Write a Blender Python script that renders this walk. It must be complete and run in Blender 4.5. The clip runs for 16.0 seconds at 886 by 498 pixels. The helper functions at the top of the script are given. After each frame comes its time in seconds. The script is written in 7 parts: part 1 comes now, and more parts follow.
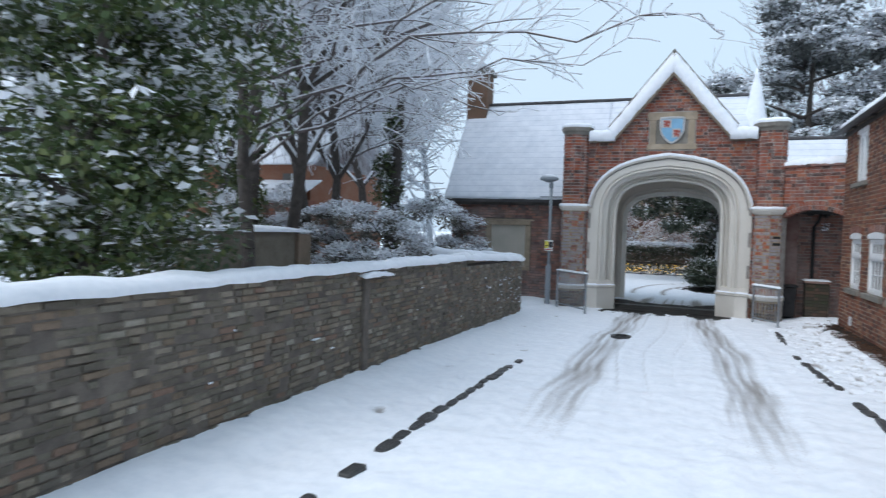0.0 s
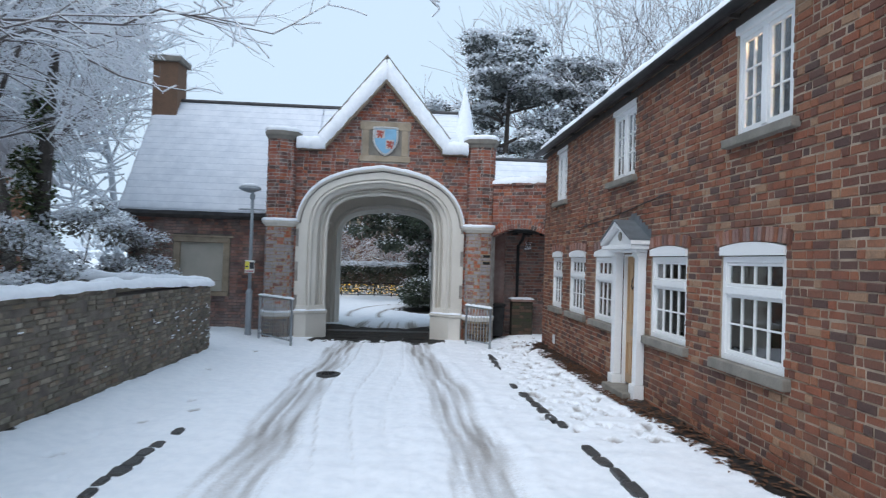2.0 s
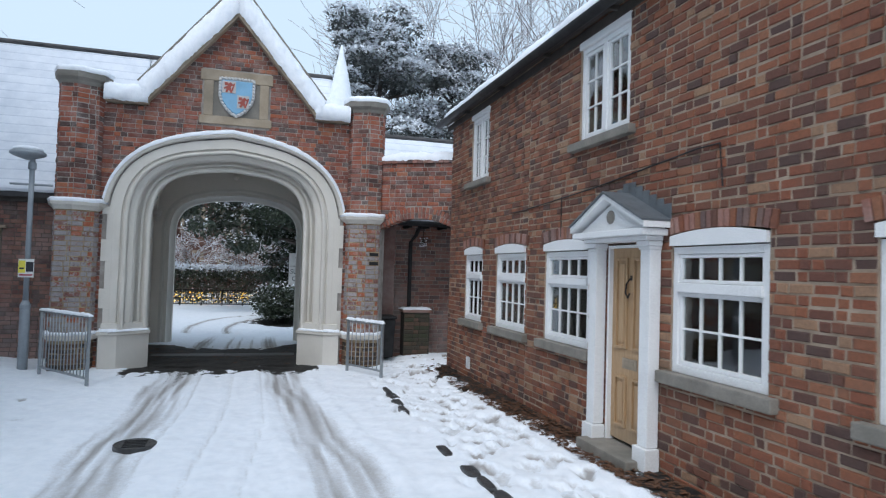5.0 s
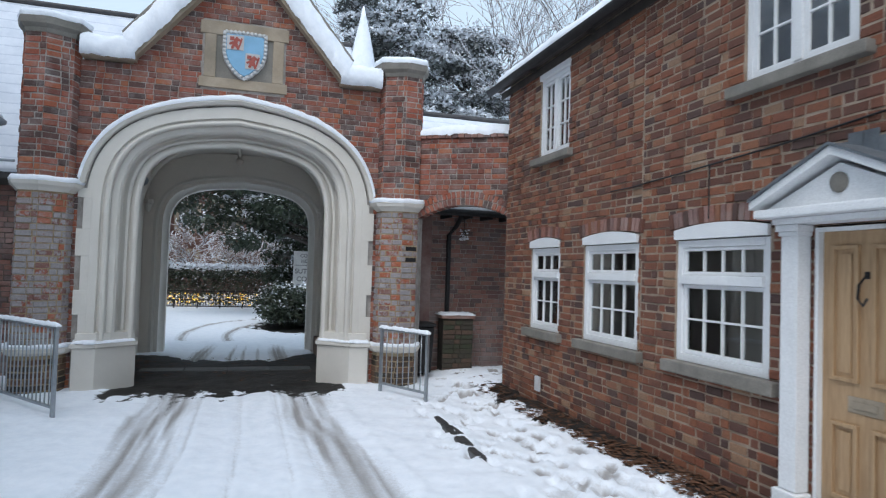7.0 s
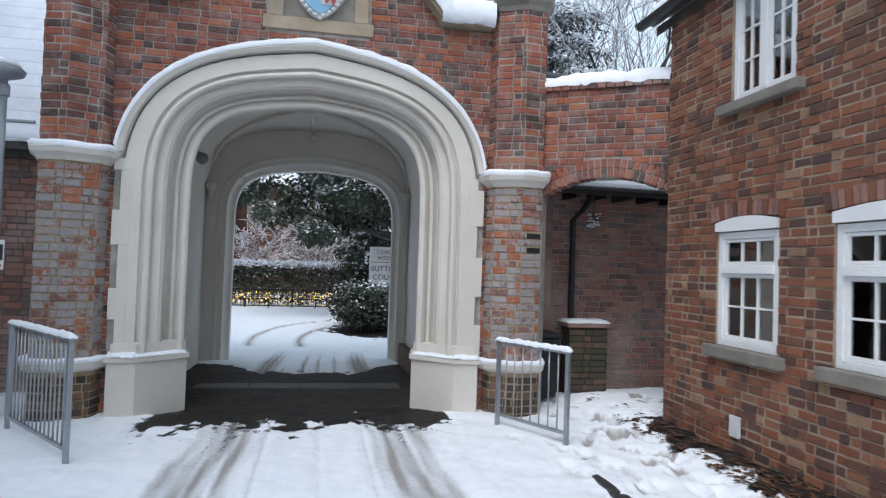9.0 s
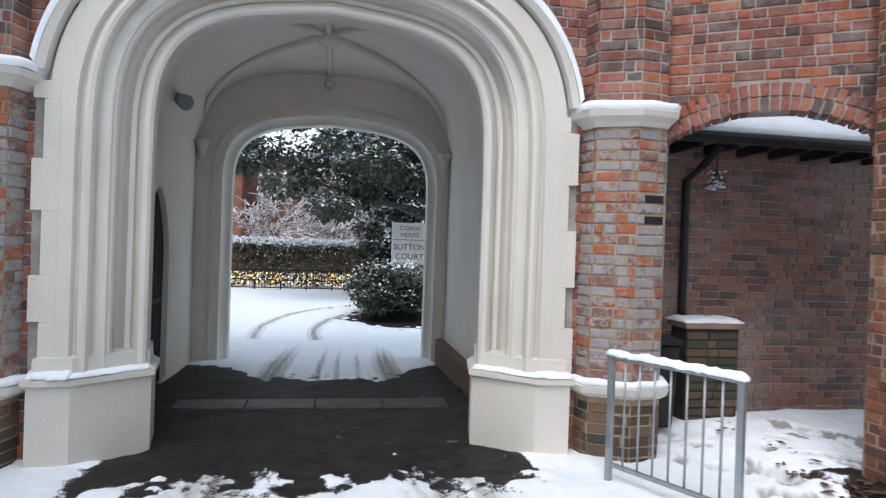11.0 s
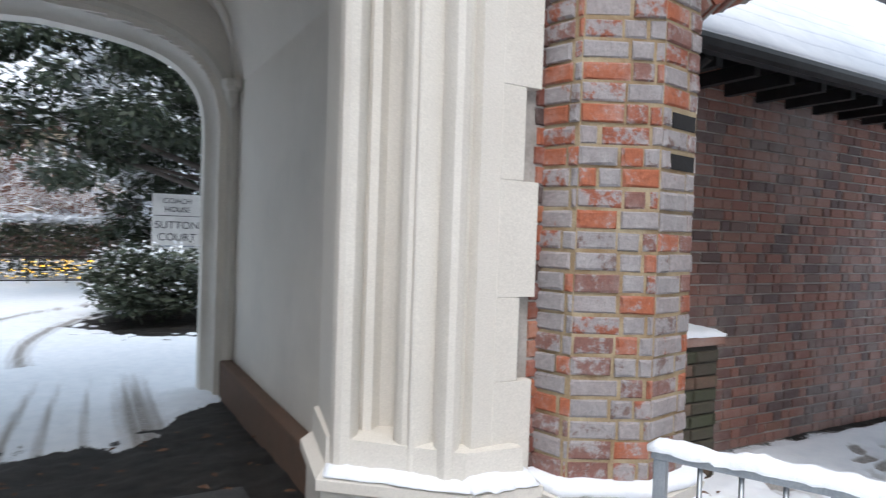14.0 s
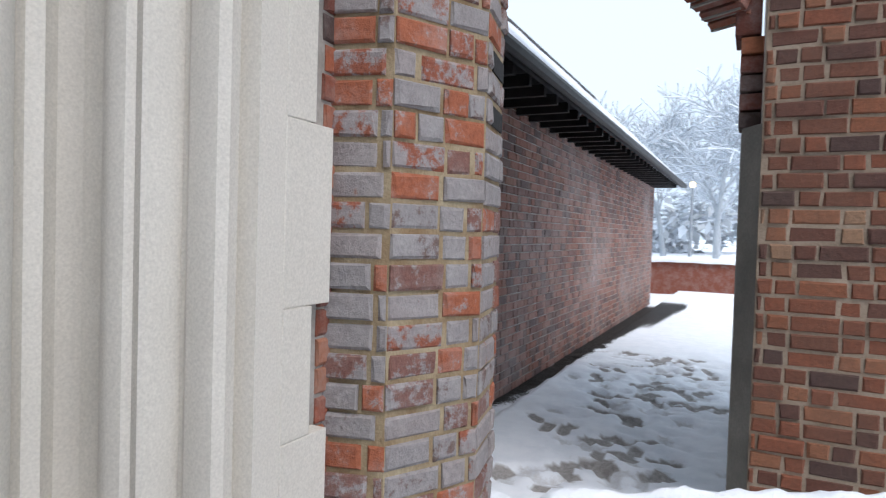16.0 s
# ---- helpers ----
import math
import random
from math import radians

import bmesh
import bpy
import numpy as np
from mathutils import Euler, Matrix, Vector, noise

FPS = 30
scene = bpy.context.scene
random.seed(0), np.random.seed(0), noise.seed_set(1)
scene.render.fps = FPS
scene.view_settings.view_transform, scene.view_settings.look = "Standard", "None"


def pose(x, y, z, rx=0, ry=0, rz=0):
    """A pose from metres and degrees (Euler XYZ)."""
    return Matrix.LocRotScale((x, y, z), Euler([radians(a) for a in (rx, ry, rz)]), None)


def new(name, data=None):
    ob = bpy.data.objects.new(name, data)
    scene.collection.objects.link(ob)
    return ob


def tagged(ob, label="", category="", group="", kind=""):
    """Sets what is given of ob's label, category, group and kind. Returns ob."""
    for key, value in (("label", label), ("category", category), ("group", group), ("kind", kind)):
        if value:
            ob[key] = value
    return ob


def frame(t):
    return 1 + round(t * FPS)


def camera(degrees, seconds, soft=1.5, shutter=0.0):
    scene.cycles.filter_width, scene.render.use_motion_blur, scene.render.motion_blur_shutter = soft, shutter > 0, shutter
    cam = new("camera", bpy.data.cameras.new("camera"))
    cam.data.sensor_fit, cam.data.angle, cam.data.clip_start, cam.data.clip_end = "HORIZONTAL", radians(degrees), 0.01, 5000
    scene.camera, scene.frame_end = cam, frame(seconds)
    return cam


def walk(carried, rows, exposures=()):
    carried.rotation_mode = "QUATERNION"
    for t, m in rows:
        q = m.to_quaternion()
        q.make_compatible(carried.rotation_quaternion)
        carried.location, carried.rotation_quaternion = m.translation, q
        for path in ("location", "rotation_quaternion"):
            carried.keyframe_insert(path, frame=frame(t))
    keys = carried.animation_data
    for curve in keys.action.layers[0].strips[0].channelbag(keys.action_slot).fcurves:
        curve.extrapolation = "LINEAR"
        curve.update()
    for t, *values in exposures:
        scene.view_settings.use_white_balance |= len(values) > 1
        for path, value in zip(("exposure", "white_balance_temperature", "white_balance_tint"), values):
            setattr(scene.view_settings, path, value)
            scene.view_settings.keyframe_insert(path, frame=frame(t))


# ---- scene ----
cam = camera(69.8, 16.0, soft=1.2, shutter=0.4)
METRES, EYE, TILT, LEAN, TURN = 18.2, 1.91, 0.0, 0.0, 20.9
ROWS = [
    (0.0, 0.0, 0.0, 0.0, 0.06, -1.69, -1.93),
    (0.5, 0.0113, 0.0301, -0.0005, -6.73, -1.52, -1.93),
    (1.0, 0.0264, 0.0592, -0.0009, -13.78, -0.77, -1.88),
    (1.5, 0.0373, 0.0925, -0.0008, -19.97, 0.31, -1.78),
    (2.0, 0.049, 0.1232, -0.0014, -24.61, 0.98, -1.82),
    (2.5, 0.0617, 0.1563, -0.0034, -28.32, 1.48, -1.81),
    (3.0, 0.0758, 0.1867, -0.0055, -31.39, 1.6, -1.78),
    (5.5, 0.1277, 0.3578, -0.0093, -38.0, 1.85, -1.76),
    (6.0, 0.1352, 0.3888, -0.0104, -38.25, 1.81, -1.79),
    (6.5, 0.1465, 0.4216, -0.0119, -38.4, 1.93, -1.79),
    (7.0, 0.1544, 0.4543, -0.0133, -38.0, 1.96, -1.8),
    (7.5, 0.1666, 0.486, -0.0146, -36.46, 2.01, -1.82),
    (8.0, 0.1762, 0.5211, -0.0153, -34.33, 2.05, -1.81),
    (8.5, 0.1893, 0.5543, -0.0171, -32.68, 1.92, -1.9),
    (11.0, 0.2485, 0.7197, -0.0197, -30.65, -0.28, -1.96),
    (11.5, 0.2619, 0.7499, -0.0186, -28.96, -1.03, -2.01),
    (12.0, 0.2752, 0.7782, -0.0193, -27.91, -1.39, -2.0),
    (12.5, 0.2891, 0.8062, -0.02, -27.53, -1.55, -1.97),
    (13.0, 0.3027, 0.8329, -0.0204, -29.22, -1.63, -2.03),
    (13.5, 0.3155, 0.8538, -0.0216, -40.14, -1.46, -2.0),
    (14.0, 0.3294, 0.8717, -0.0234, -50.3, -1.39, -1.92),
    (14.5, 0.3393, 0.8877, -0.0248, -59.99, -1.37, -1.9),
    (15.0, 0.3506, 0.9001, -0.027, -69.62, -1.52, -1.82),
    (15.5, 0.359, 0.9129, -0.0266, -78.04, -1.62, -1.73),
    (16.0, 0.3625, 0.9251, -0.0261, -84.92, -1.59, -1.72),
]
walk(cam, [(t, pose(0, 0, EYE, TILT, LEAN, TURN) @ pose(METRES * x, METRES * y, METRES * z, 90 + pitch, roll, yaw)) for t, x, y, z, yaw, pitch, roll in ROWS],
     exposures=[(0.0, 0.25, 6100, 11), (5.5, 0.27, 6150, 11), (8.5, 0.42, 6250, 12), (11.0, 0.80, 6500, 14), (13.0, 0.96, 6550, 14), (15.0, 0.80, 6500, 14), (16.0, 0.66, 6450, 14)])

# ---- world and light ----
world = bpy.data.worlds.new("overcast")
scene.world = world
world.use_nodes = True
wn, wl = world.node_tree.nodes, world.node_tree.links
wn.clear()
w_out = wn.new("ShaderNodeOutputWorld")
w_bg = wn.new("ShaderNodeBackground")
w_sky = wn.new("ShaderNodeTexSky")
w_sky.sky_type = "NISHITA"
w_sky.sun_disc = False
w_sky.sun_elevation = radians(24)
w_sky.sun_rotation = radians(200)
w_sky.dust_density = 4.0
w_gain = wn.new("ShaderNodeVectorMath")
w_gain.operation = "SCALE"
w_gain.inputs["Scale"].default_value = 0.055
w_mix = wn.new("ShaderNodeMix")
w_mix.data_type = "RGBA"
w_mix.inputs[0].default_value = 0.88
w_mix.inputs[7].default_value = (0.64, 0.78, 0.90, 1)
wl.new(w_sky.outputs[0], w_gain.inputs[0])
wl.new(w_gain.outputs[0], w_mix.inputs[6])
wl.new(w_mix.outputs[2], w_bg.inputs[0])
w_bg.inputs[1].default_value = 1.0
wl.new(w_bg.outputs[0], w_out.inputs[0])
sun = new("sun", bpy.data.lights.new("sun", "SUN"))
sun.data.energy = 1.5
sun.data.angle = radians(40)
sun.data.color = (1.0, 0.97, 0.93)
sun.matrix_world = pose(0, 0, 30, 38, 0, -36)


# ---- materials ----
def nodes_of(name, rough=0.7, metal=0.0):
    m = bpy.data.materials.new(name)
    m.use_nodes = True
    n, l = m.node_tree.nodes, m.node_tree.links
    b = n["Principled BSDF"]
    b.inputs["Roughness"].default_value = rough
    b.inputs["Metallic"].default_value = metal
    return m, n, l, b


def ramp_node(n, stops):
    r = n.new("ShaderNodeValToRGB")
    e = r.color_ramp.elements
    while len(e) < len(stops):
        e.new(0.5)
    for k, (p, c) in enumerate(stops):
        e[k].position = p
        e[k].color = (*c, 1) if len(c) == 3 else c
    return r


def noise_node(n, l, scale, detail=4.0, coord=None, rough=0.55):
    t = n.new("ShaderNodeTexNoise")
    t.inputs["Scale"].default_value = scale
    t.inputs["Detail"].default_value = detail
    t.inputs["Roughness"].default_value = rough
    if coord is None:
        g = n.new("ShaderNodeNewGeometry")
        coord = g.outputs["Position"]
    l.new(coord, t.inputs["Vector"])
    return t


def mix_color(n, l, fac, a, b, kind="MIX"):
    x = n.new("ShaderNodeMix")
    x.data_type = "RGBA"
    x.blend_type = kind
    for sock, v in ((x.inputs[0], fac), (x.inputs[6], a), (x.inputs[7], b)):
        if isinstance(v, (int, float)):
            sock.default_value = v
        elif isinstance(v, tuple):
            sock.default_value = (*v, 1)
        else:
            l.new(v, sock)
    return x.outputs[2]


def bump_on(n, l, b, height, strength, distance=0.01):
    k = n.new("ShaderNodeBump")
    k.inputs["Strength"].default_value = strength
    k.inputs["Distance"].default_value = distance
    l.new(height, k.inputs["Height"])
    l.new(k.outputs[0], b.inputs["Normal"])


def surface(name, c1, c2, rough=0.7, scale=6.0, fine=60.0, bump=0.25, metal=0.0, dist=0.006, stain=None, amount=0.5):
    """Two colours mottled at a coarse and a fine scale, with grain relief and optional stains."""
    m, n, l, b = nodes_of(name, rough, metal)
    a = noise_node(n, l, scale)
    f = noise_node(n, l, fine, 3)
    r = ramp_node(n, [(0.3, c1), (0.7, c2)])
    l.new(a.outputs[0], r.inputs[0])
    r2 = ramp_node(n, [(0.25, (0.72, 0.72, 0.72)), (0.75, (1.12, 1.12, 1.12))])
    l.new(f.outputs[0], r2.inputs[0])
    col = mix_color(n, l, 0.6, r.outputs[0], r2.outputs[0], "MULTIPLY")
    if stain:
        s = noise_node(n, l, scale * 0.4, 6, rough=0.7)
        sr = ramp_node(n, [(0.48, (0, 0, 0)), (0.68, (amount, amount, amount))])
        l.new(s.outputs[0], sr.inputs[0])
        col = mix_color(n, l, sr.outputs[0], col, stain)
    l.new(col, b.inputs["Base Color"])
    bump_on(n, l, b, f.outputs[0], bump, dist)
    return m


def brick_material(name, stops, single, dust=(0.5, 0.47, 0.44), dust_amount=0.35, dust_scale=1.3, rough=0.85, patch=None, relief=0.55):
    """Fired clay whose tone changes from brick to brick, with pale bloom and grain."""
    m, n, l, b = nodes_of(name, rough)
    if single:
        src = n.new("ShaderNodeObjectInfo").outputs["Random"]
    else:
        src = n.new("ShaderNodeNewGeometry").outputs["Random Per Island"]
    r = ramp_node(n, stops)
    r.color_ramp.interpolation = "CONSTANT"
    l.new(src, r.inputs[0])
    f = noise_node(n, l, 45, 5, rough=0.7)
    tone = r.outputs[0]
    if patch:
        pn_ = noise_node(n, l, 14, 7, rough=0.75)
        pm = n.new("ShaderNodeMath")
        pm.operation = "MULTIPLY_ADD"
        pm.inputs[1].default_value = 0.42
        l.new(src, pm.inputs[0])
        l.new(pn_.outputs[0], pm.inputs[2])
        pr = ramp_node(n, [(0.60, (0, 0, 0)), (0.68, (0.92, 0.92, 0.92))])
        l.new(pm.outputs[0], pr.inputs[0])
        tone = mix_color(n, l, pr.outputs[0], tone, patch)
    fr = ramp_node(n, [(0.25, (0.6, 0.6, 0.6)), (0.75, (1.25, 1.2, 1.15))])
    l.new(f.outputs[0], fr.inputs[0])
    col = mix_color(n, l, 0.75, tone, fr.outputs[0], "MULTIPLY")
    c = noise_node(n, l, dust_scale, 7, rough=0.75)
    cr = ramp_node(n, [(0.45, (0, 0, 0)), (0.72, (dust_amount, dust_amount, dust_amount))])
    l.new(c.outputs[0], cr.inputs[0])
    col = mix_color(n, l, cr.outputs[0], col, dust)
    l.new(col, b.inputs["Base Color"])
    bump_on(n, l, b, f.outputs[0], relief, 0.008)
    return m


RED = [(0.0, (0.205, 0.074, 0.042)), (0.13, (0.135, 0.055, 0.038)), (0.27, (0.245, 0.092, 0.048)), (0.40, (0.105, 0.050, 0.039)),
       (0.50, (0.265, 0.115, 0.064)), (0.62, (0.170, 0.068, 0.042)), (0.76, (0.082, 0.046, 0.040)), (0.83, (0.225, 0.078, 0.043)), (0.93, (0.300, 0.180, 0.112))]
OLD = [(0.0, (0.27, 0.075, 0.042)), (0.16, (0.165, 0.052, 0.036)), (0.30, (0.31, 0.092, 0.045)), (0.44, (0.10, 0.050, 0.042)),
       (0.56, (0.20, 0.085, 0.062)), (0.68, (0.23, 0.070, 0.042)), (0.80, (0.075, 0.045, 0.040)), (0.91, (0.34, 0.12, 0.058))]
GREY = [(0.0, (0.34, 0.105, 0.052)), (0.14, (0.20, 0.095, 0.078)), (0.3, (0.28, 0.088, 0.05)), (0.44, (0.17, 0.115, 0.105)),
        (0.58, (0.30, 0.12, 0.07)), (0.72, (0.18, 0.10, 0.085)), (0.84, (0.37, 0.14, 0.065)), (0.93, (0.14, 0.095, 0.09))]
RUBBLE = [(0.0, (0.180, 0.159, 0.129)), (0.16, (0.240, 0.207, 0.162)), (0.3, (0.132, 0.118, 0.099)), (0.42, (0.216, 0.165, 0.123)),
          (0.54, (0.198, 0.183, 0.151)), (0.66, (0.282, 0.250, 0.202)), (0.76, (0.156, 0.140, 0.118)), (0.86, (0.216, 0.146, 0.112)), (0.94, (0.324, 0.305, 0.258))]
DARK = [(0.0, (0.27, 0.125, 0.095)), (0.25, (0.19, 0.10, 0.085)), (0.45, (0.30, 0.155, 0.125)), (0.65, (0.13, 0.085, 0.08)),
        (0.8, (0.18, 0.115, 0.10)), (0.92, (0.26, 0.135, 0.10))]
M_RED = {s: brick_material("house brick" + s, RED, s == "", (0.10, 0.07, 0.055), 0.45, 1.8, 0.85, None, 0.7) for s in ("", " joined")}
M_OLD = {s: brick_material("gate brick" + s, OLD, s == "", (0.40, 0.36, 0.34), 0.45, 5.0, 0.85, None, 0.8) for s in ("", " joined")}
M_GREY = {s: brick_material("weathered brick" + s, GREY, s == "", (0.50, 0.49, 0.49), 0.3, 7.0, 0.8, (0.29, 0.275, 0.285), 0.9) for s in ("", " joined")}
M_RUB = {s: brick_material("rubble stone" + s, RUBBLE, s == "", (0.085, 0.08, 0.05), 0.85, 2.6, 0.95, None, 1.0) for s in ("", " joined")}
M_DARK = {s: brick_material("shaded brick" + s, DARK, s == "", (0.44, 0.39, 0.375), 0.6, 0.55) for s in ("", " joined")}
SOOTY = [(0.0, (0.13, 0.075, 0.05)), (0.2, (0.075, 0.052, 0.04)), (0.45, (0.17, 0.10, 0.065)), (0.65, (0.05, 0.042, 0.036)), (0.85, (0.115, 0.085, 0.06))]
MOSSY = [(0.0, (0.06, 0.05, 0.038)), (0.25, (0.095, 0.06, 0.045)), (0.5, (0.05, 0.052, 0.032)), (0.75, (0.12, 0.075, 0.055))]
M_BASE = {s: brick_material("damp brick" + s, SOOTY, s == "", (0.05, 0.05, 0.035), 0.4, 4.0) for s in ("", " joined")}
M_MOSS = {s: brick_material("mossy brick" + s, MOSSY, s == "", (0.045, 0.055, 0.025), 0.7, 5.0) for s in ("", " joined")}
mortar = surface("mortar", (0.25, 0.19, 0.14), (0.41, 0.325, 0.25), 0.95, 5, 80, 0.6)
vent_black = surface("vent black", (0.006, 0.006, 0.007), (0.014, 0.014, 0.015), 0.7, 5, 60, 0.3)
mortar_yellow = surface("yellow mortar", (0.25, 0.165, 0.09), (0.40, 0.33, 0.22), 0.95, 8, 90, 0.7)
mortar_dark = surface("dark mortar", (0.09, 0.078, 0.068), (0.19, 0.165, 0.14), 0.95, 5, 80, 0.7)
mortar_pale = surface("pale mortar", (0.24, 0.215, 0.19), (0.44, 0.41, 0.38), 0.95, 5, 80, 0.6)
cream = surface("cream masonry paint", (0.62, 0.585, 0.525), (0.70, 0.665, 0.605), 0.55, 1.2, 140, 0.05, stain=(0.45, 0.42, 0.38), amount=0.25, dist=0.002)
tunnel_paint = surface("tunnel wall paint", (0.66, 0.61, 0.545), (0.74, 0.69, 0.62), 0.6, 0.8, 120, 0.12, stain=(0.36, 0.35, 0.34), amount=0.35, dist=0.003)
stone = surface("dressed stone", (0.17, 0.155, 0.135), (0.26, 0.24, 0.21), 0.85, 4, 70, 0.4, stain=(0.12, 0.12, 0.10), amount=0.5)
stone_tan = surface("buff stone", (0.30, 0.24, 0.17), (0.40, 0.33, 0.25), 0.85, 4, 70, 0.35, stain=(0.17, 0.15, 0.12), amount=0.5)
white_paint = surface("white gloss paint", (0.76, 0.77, 0.78), (0.82, 0.83, 0.84), 0.35, 3, 90, 0.06, dist=0.002)
sash_grey = surface("grey head paint", (0.55, 0.56, 0.58), (0.62, 0.63, 0.65), 0.5, 3, 90, 0.08, dist=0.002)
board_paint = surface("boarded panel paint", (0.42, 0.40, 0.34), (0.50, 0.47, 0.41), 0.6, 2, 60, 0.1)
steel = surface("galvanised steel", (0.30, 0.33, 0.36), (0.40, 0.43, 0.45), 0.42, 9, 120, 0.15, metal=0.7, dist=0.002)
lamp_paint = surface("grey lamp paint", (0.24, 0.27, 0.30), (0.32, 0.35, 0.38), 0.5, 4, 90, 0.1, dist=0.002)
black_iron = surface("black iron", (0.012, 0.012, 0.013), (0.03, 0.03, 0.032), 0.5, 6, 80, 0.2)
black_iron.node_tree.nodes["Principled BSDF"].inputs["Specular IOR Level"].default_value = 0.25
black_wood = surface("black door boards", (0.004, 0.004, 0.005), (0.010, 0.010, 0.012), 0.6, 6, 50, 0.25)
black_wood.node_tree.nodes["Principled BSDF"].inputs["Specular IOR Level"].default_value = 0.15
lead = surface("lead flashing", (0.11, 0.125, 0.14), (0.19, 0.21, 0.23), 0.5, 5, 70, 0.2, metal=0.3)
slate = surface("roof slate", (0.045, 0.045, 0.05), (0.09, 0.085, 0.085), 0.75, 5, 60, 0.3)
timber_dark = surface("dark timber", (0.03, 0.025, 0.022), (0.07, 0.058, 0.05), 0.7, 5, 60, 0.3)
leaf_litter = surface("leaf litter", (0.07, 0.035, 0.02), (0.15, 0.07, 0.035), 0.8, 14, 60, 0.4)
curtain_mat = surface("net curtain", (0.62, 0.62, 0.60), (0.72, 0.72, 0.70), 0.9, 3, 120, 0.2)
# dark wall tone stands in for the dimness of unlit rooms
room_shade = surface("room wall", (0.10, 0.10, 0.095), (0.14, 0.135, 0.13), 0.9, 2, 60, 0.05)
room_warm = surface("warm room wall", (0.50, 0.36, 0.24), (0.58, 0.44, 0.30), 0.9, 2, 60, 0.05)
soil = surface("dark wet soil", (0.02, 0.018, 0.015), (0.05, 0.042, 0.032), 0.8, 7, 60, 0.8, dist=0.02)
bark = surface("dark bark", (0.045, 0.038, 0.034), (0.10, 0.085, 0.075), 0.9, 9, 70, 0.8, dist=0.015)
bark_grey = surface("grey twig bark", (0.10, 0.085, 0.085), (0.17, 0.145, 0.14), 0.9, 9, 70, 0.4)
tarmac_rub = surface("wet sett", (0.028, 0.028, 0.03), (0.06, 0.058, 0.056), 0.4, 9, 60, 0.6, dist=0.01)


def wood_material():
    m, n, l, b = nodes_of("pale oak", 0.55)
    tc = n.new("ShaderNodeTexCoord")
    mp = n.new("ShaderNodeMapping")
    mp.inputs["Scale"].default_value = (9, 9, 0.7)
    l.new(tc.outputs["Object"], mp.inputs[0])
    g = noise_node(n, l, 5, 6, mp.outputs[0], 0.65)
    r = ramp_node(n, [(0.25, (0.32, 0.195, 0.10)), (0.55, (0.44, 0.29, 0.16)), (0.8, (0.52, 0.365, 0.22))])
    l.new(g.outputs[0], r.inputs[0])
    gz = n.new("ShaderNodeSeparateXYZ")
    l.new(tc.outputs["Object"], gz.inputs[0])
    wz = ramp_node(n, [(0.0, (0.75, 0.75, 0.75)), (0.55, (0, 0, 0))])
    ws = noise_node(n, l, 6, 5)
    add = n.new("ShaderNodeMath")
    add.operation = "MULTIPLY_ADD"
    add.inputs[1].default_value = 0.5
    l.new(ws.outputs[0], add.inputs[0])
    l.new(gz.outputs[2], add.inputs[2])
    l.new(add.outputs[0], wz.inputs[0])
    col = mix_color(n, l, wz.outputs[0], r.outputs[0], (0.33, 0.29, 0.23))
    l.new(col, b.inputs["Base Color"])
    bump_on(n, l, b, g.outputs[0], 0.2, 0.003)
    return m


oak = wood_material()


def snow_material(name, tint=(0.82, 0.85, 0.90), low=(0.70, 0.74, 0.80), bump=0.5, scale=9):
    m, n, l, b = nodes_of(name, 0.75)
    a = noise_node(n, l, scale, 6, rough=0.65)
    f = noise_node(n, l, 160, 2)
    r = ramp_node(n, [(0.3, low), (0.6, tint)])
    l.new(a.outputs[0], r.inputs[0])
    l.new(r.outputs[0], b.inputs["Base Color"])
    mx = n.new("ShaderNodeMath")
    mx.operation = "MULTIPLY_ADD"
    mx.inputs[1].default_value = 0.15
    l.new(f.outputs[0], mx.inputs[0])
    l.new(a.outputs[0], mx.inputs[2])
    bump_on(n, l, b, mx.outputs[0], bump, 0.03)
    b.inputs["Subsurface Weight"].default_value = 0.0
    return m


snow = snow_material("snow", (0.85, 0.88, 0.93), (0.76, 0.80, 0.86))


def roof_snow_material():
    """Thin snow over slates: the courses still show through as faint lines."""
    m, n, l, b = nodes_of("roof snow", 0.8)
    g = n.new("ShaderNodeNewGeometry")
    sp = n.new("ShaderNodeSeparateXYZ")
    l.new(g.outputs["Position"], sp.inputs[0])
    w = n.new("ShaderNodeTexWave")
    w.wave_profile = "SAW"
    w.bands_direction = "Z"
    w.inputs["Scale"].default_value = 1.55
    w.inputs["Distortion"].default_value = 0.6
    w.inputs["Detail"].default_value = 3
    w.inputs["Detail Scale"].default_value = 3
    l.new(g.outputs["Position"], w.inputs[0])
    a = noise_node(n, l, 2.2, 7, rough=0.7)
    r = ramp_node(n, [(0.3, (0.58, 0.62, 0.69)), (0.62, (0.73, 0.76, 0.82))])
    l.new(a.outputs[0], r.inputs[0])
    wr = ramp_node(n, [(0.0, (0.66, 0.69, 0.74)), (0.16, (1, 1, 1))])
    l.new(w.outputs[0], wr.inputs[0])
    col = mix_color(n, l, 0.8, r.outputs[0], wr.outputs[0], "MULTIPLY")
    l.new(col, b.inputs["Base Color"])
    bump_on(n, l, b, w.outputs[0], 0.3, 0.02)
    return m


roof_snow = roof_snow_material()


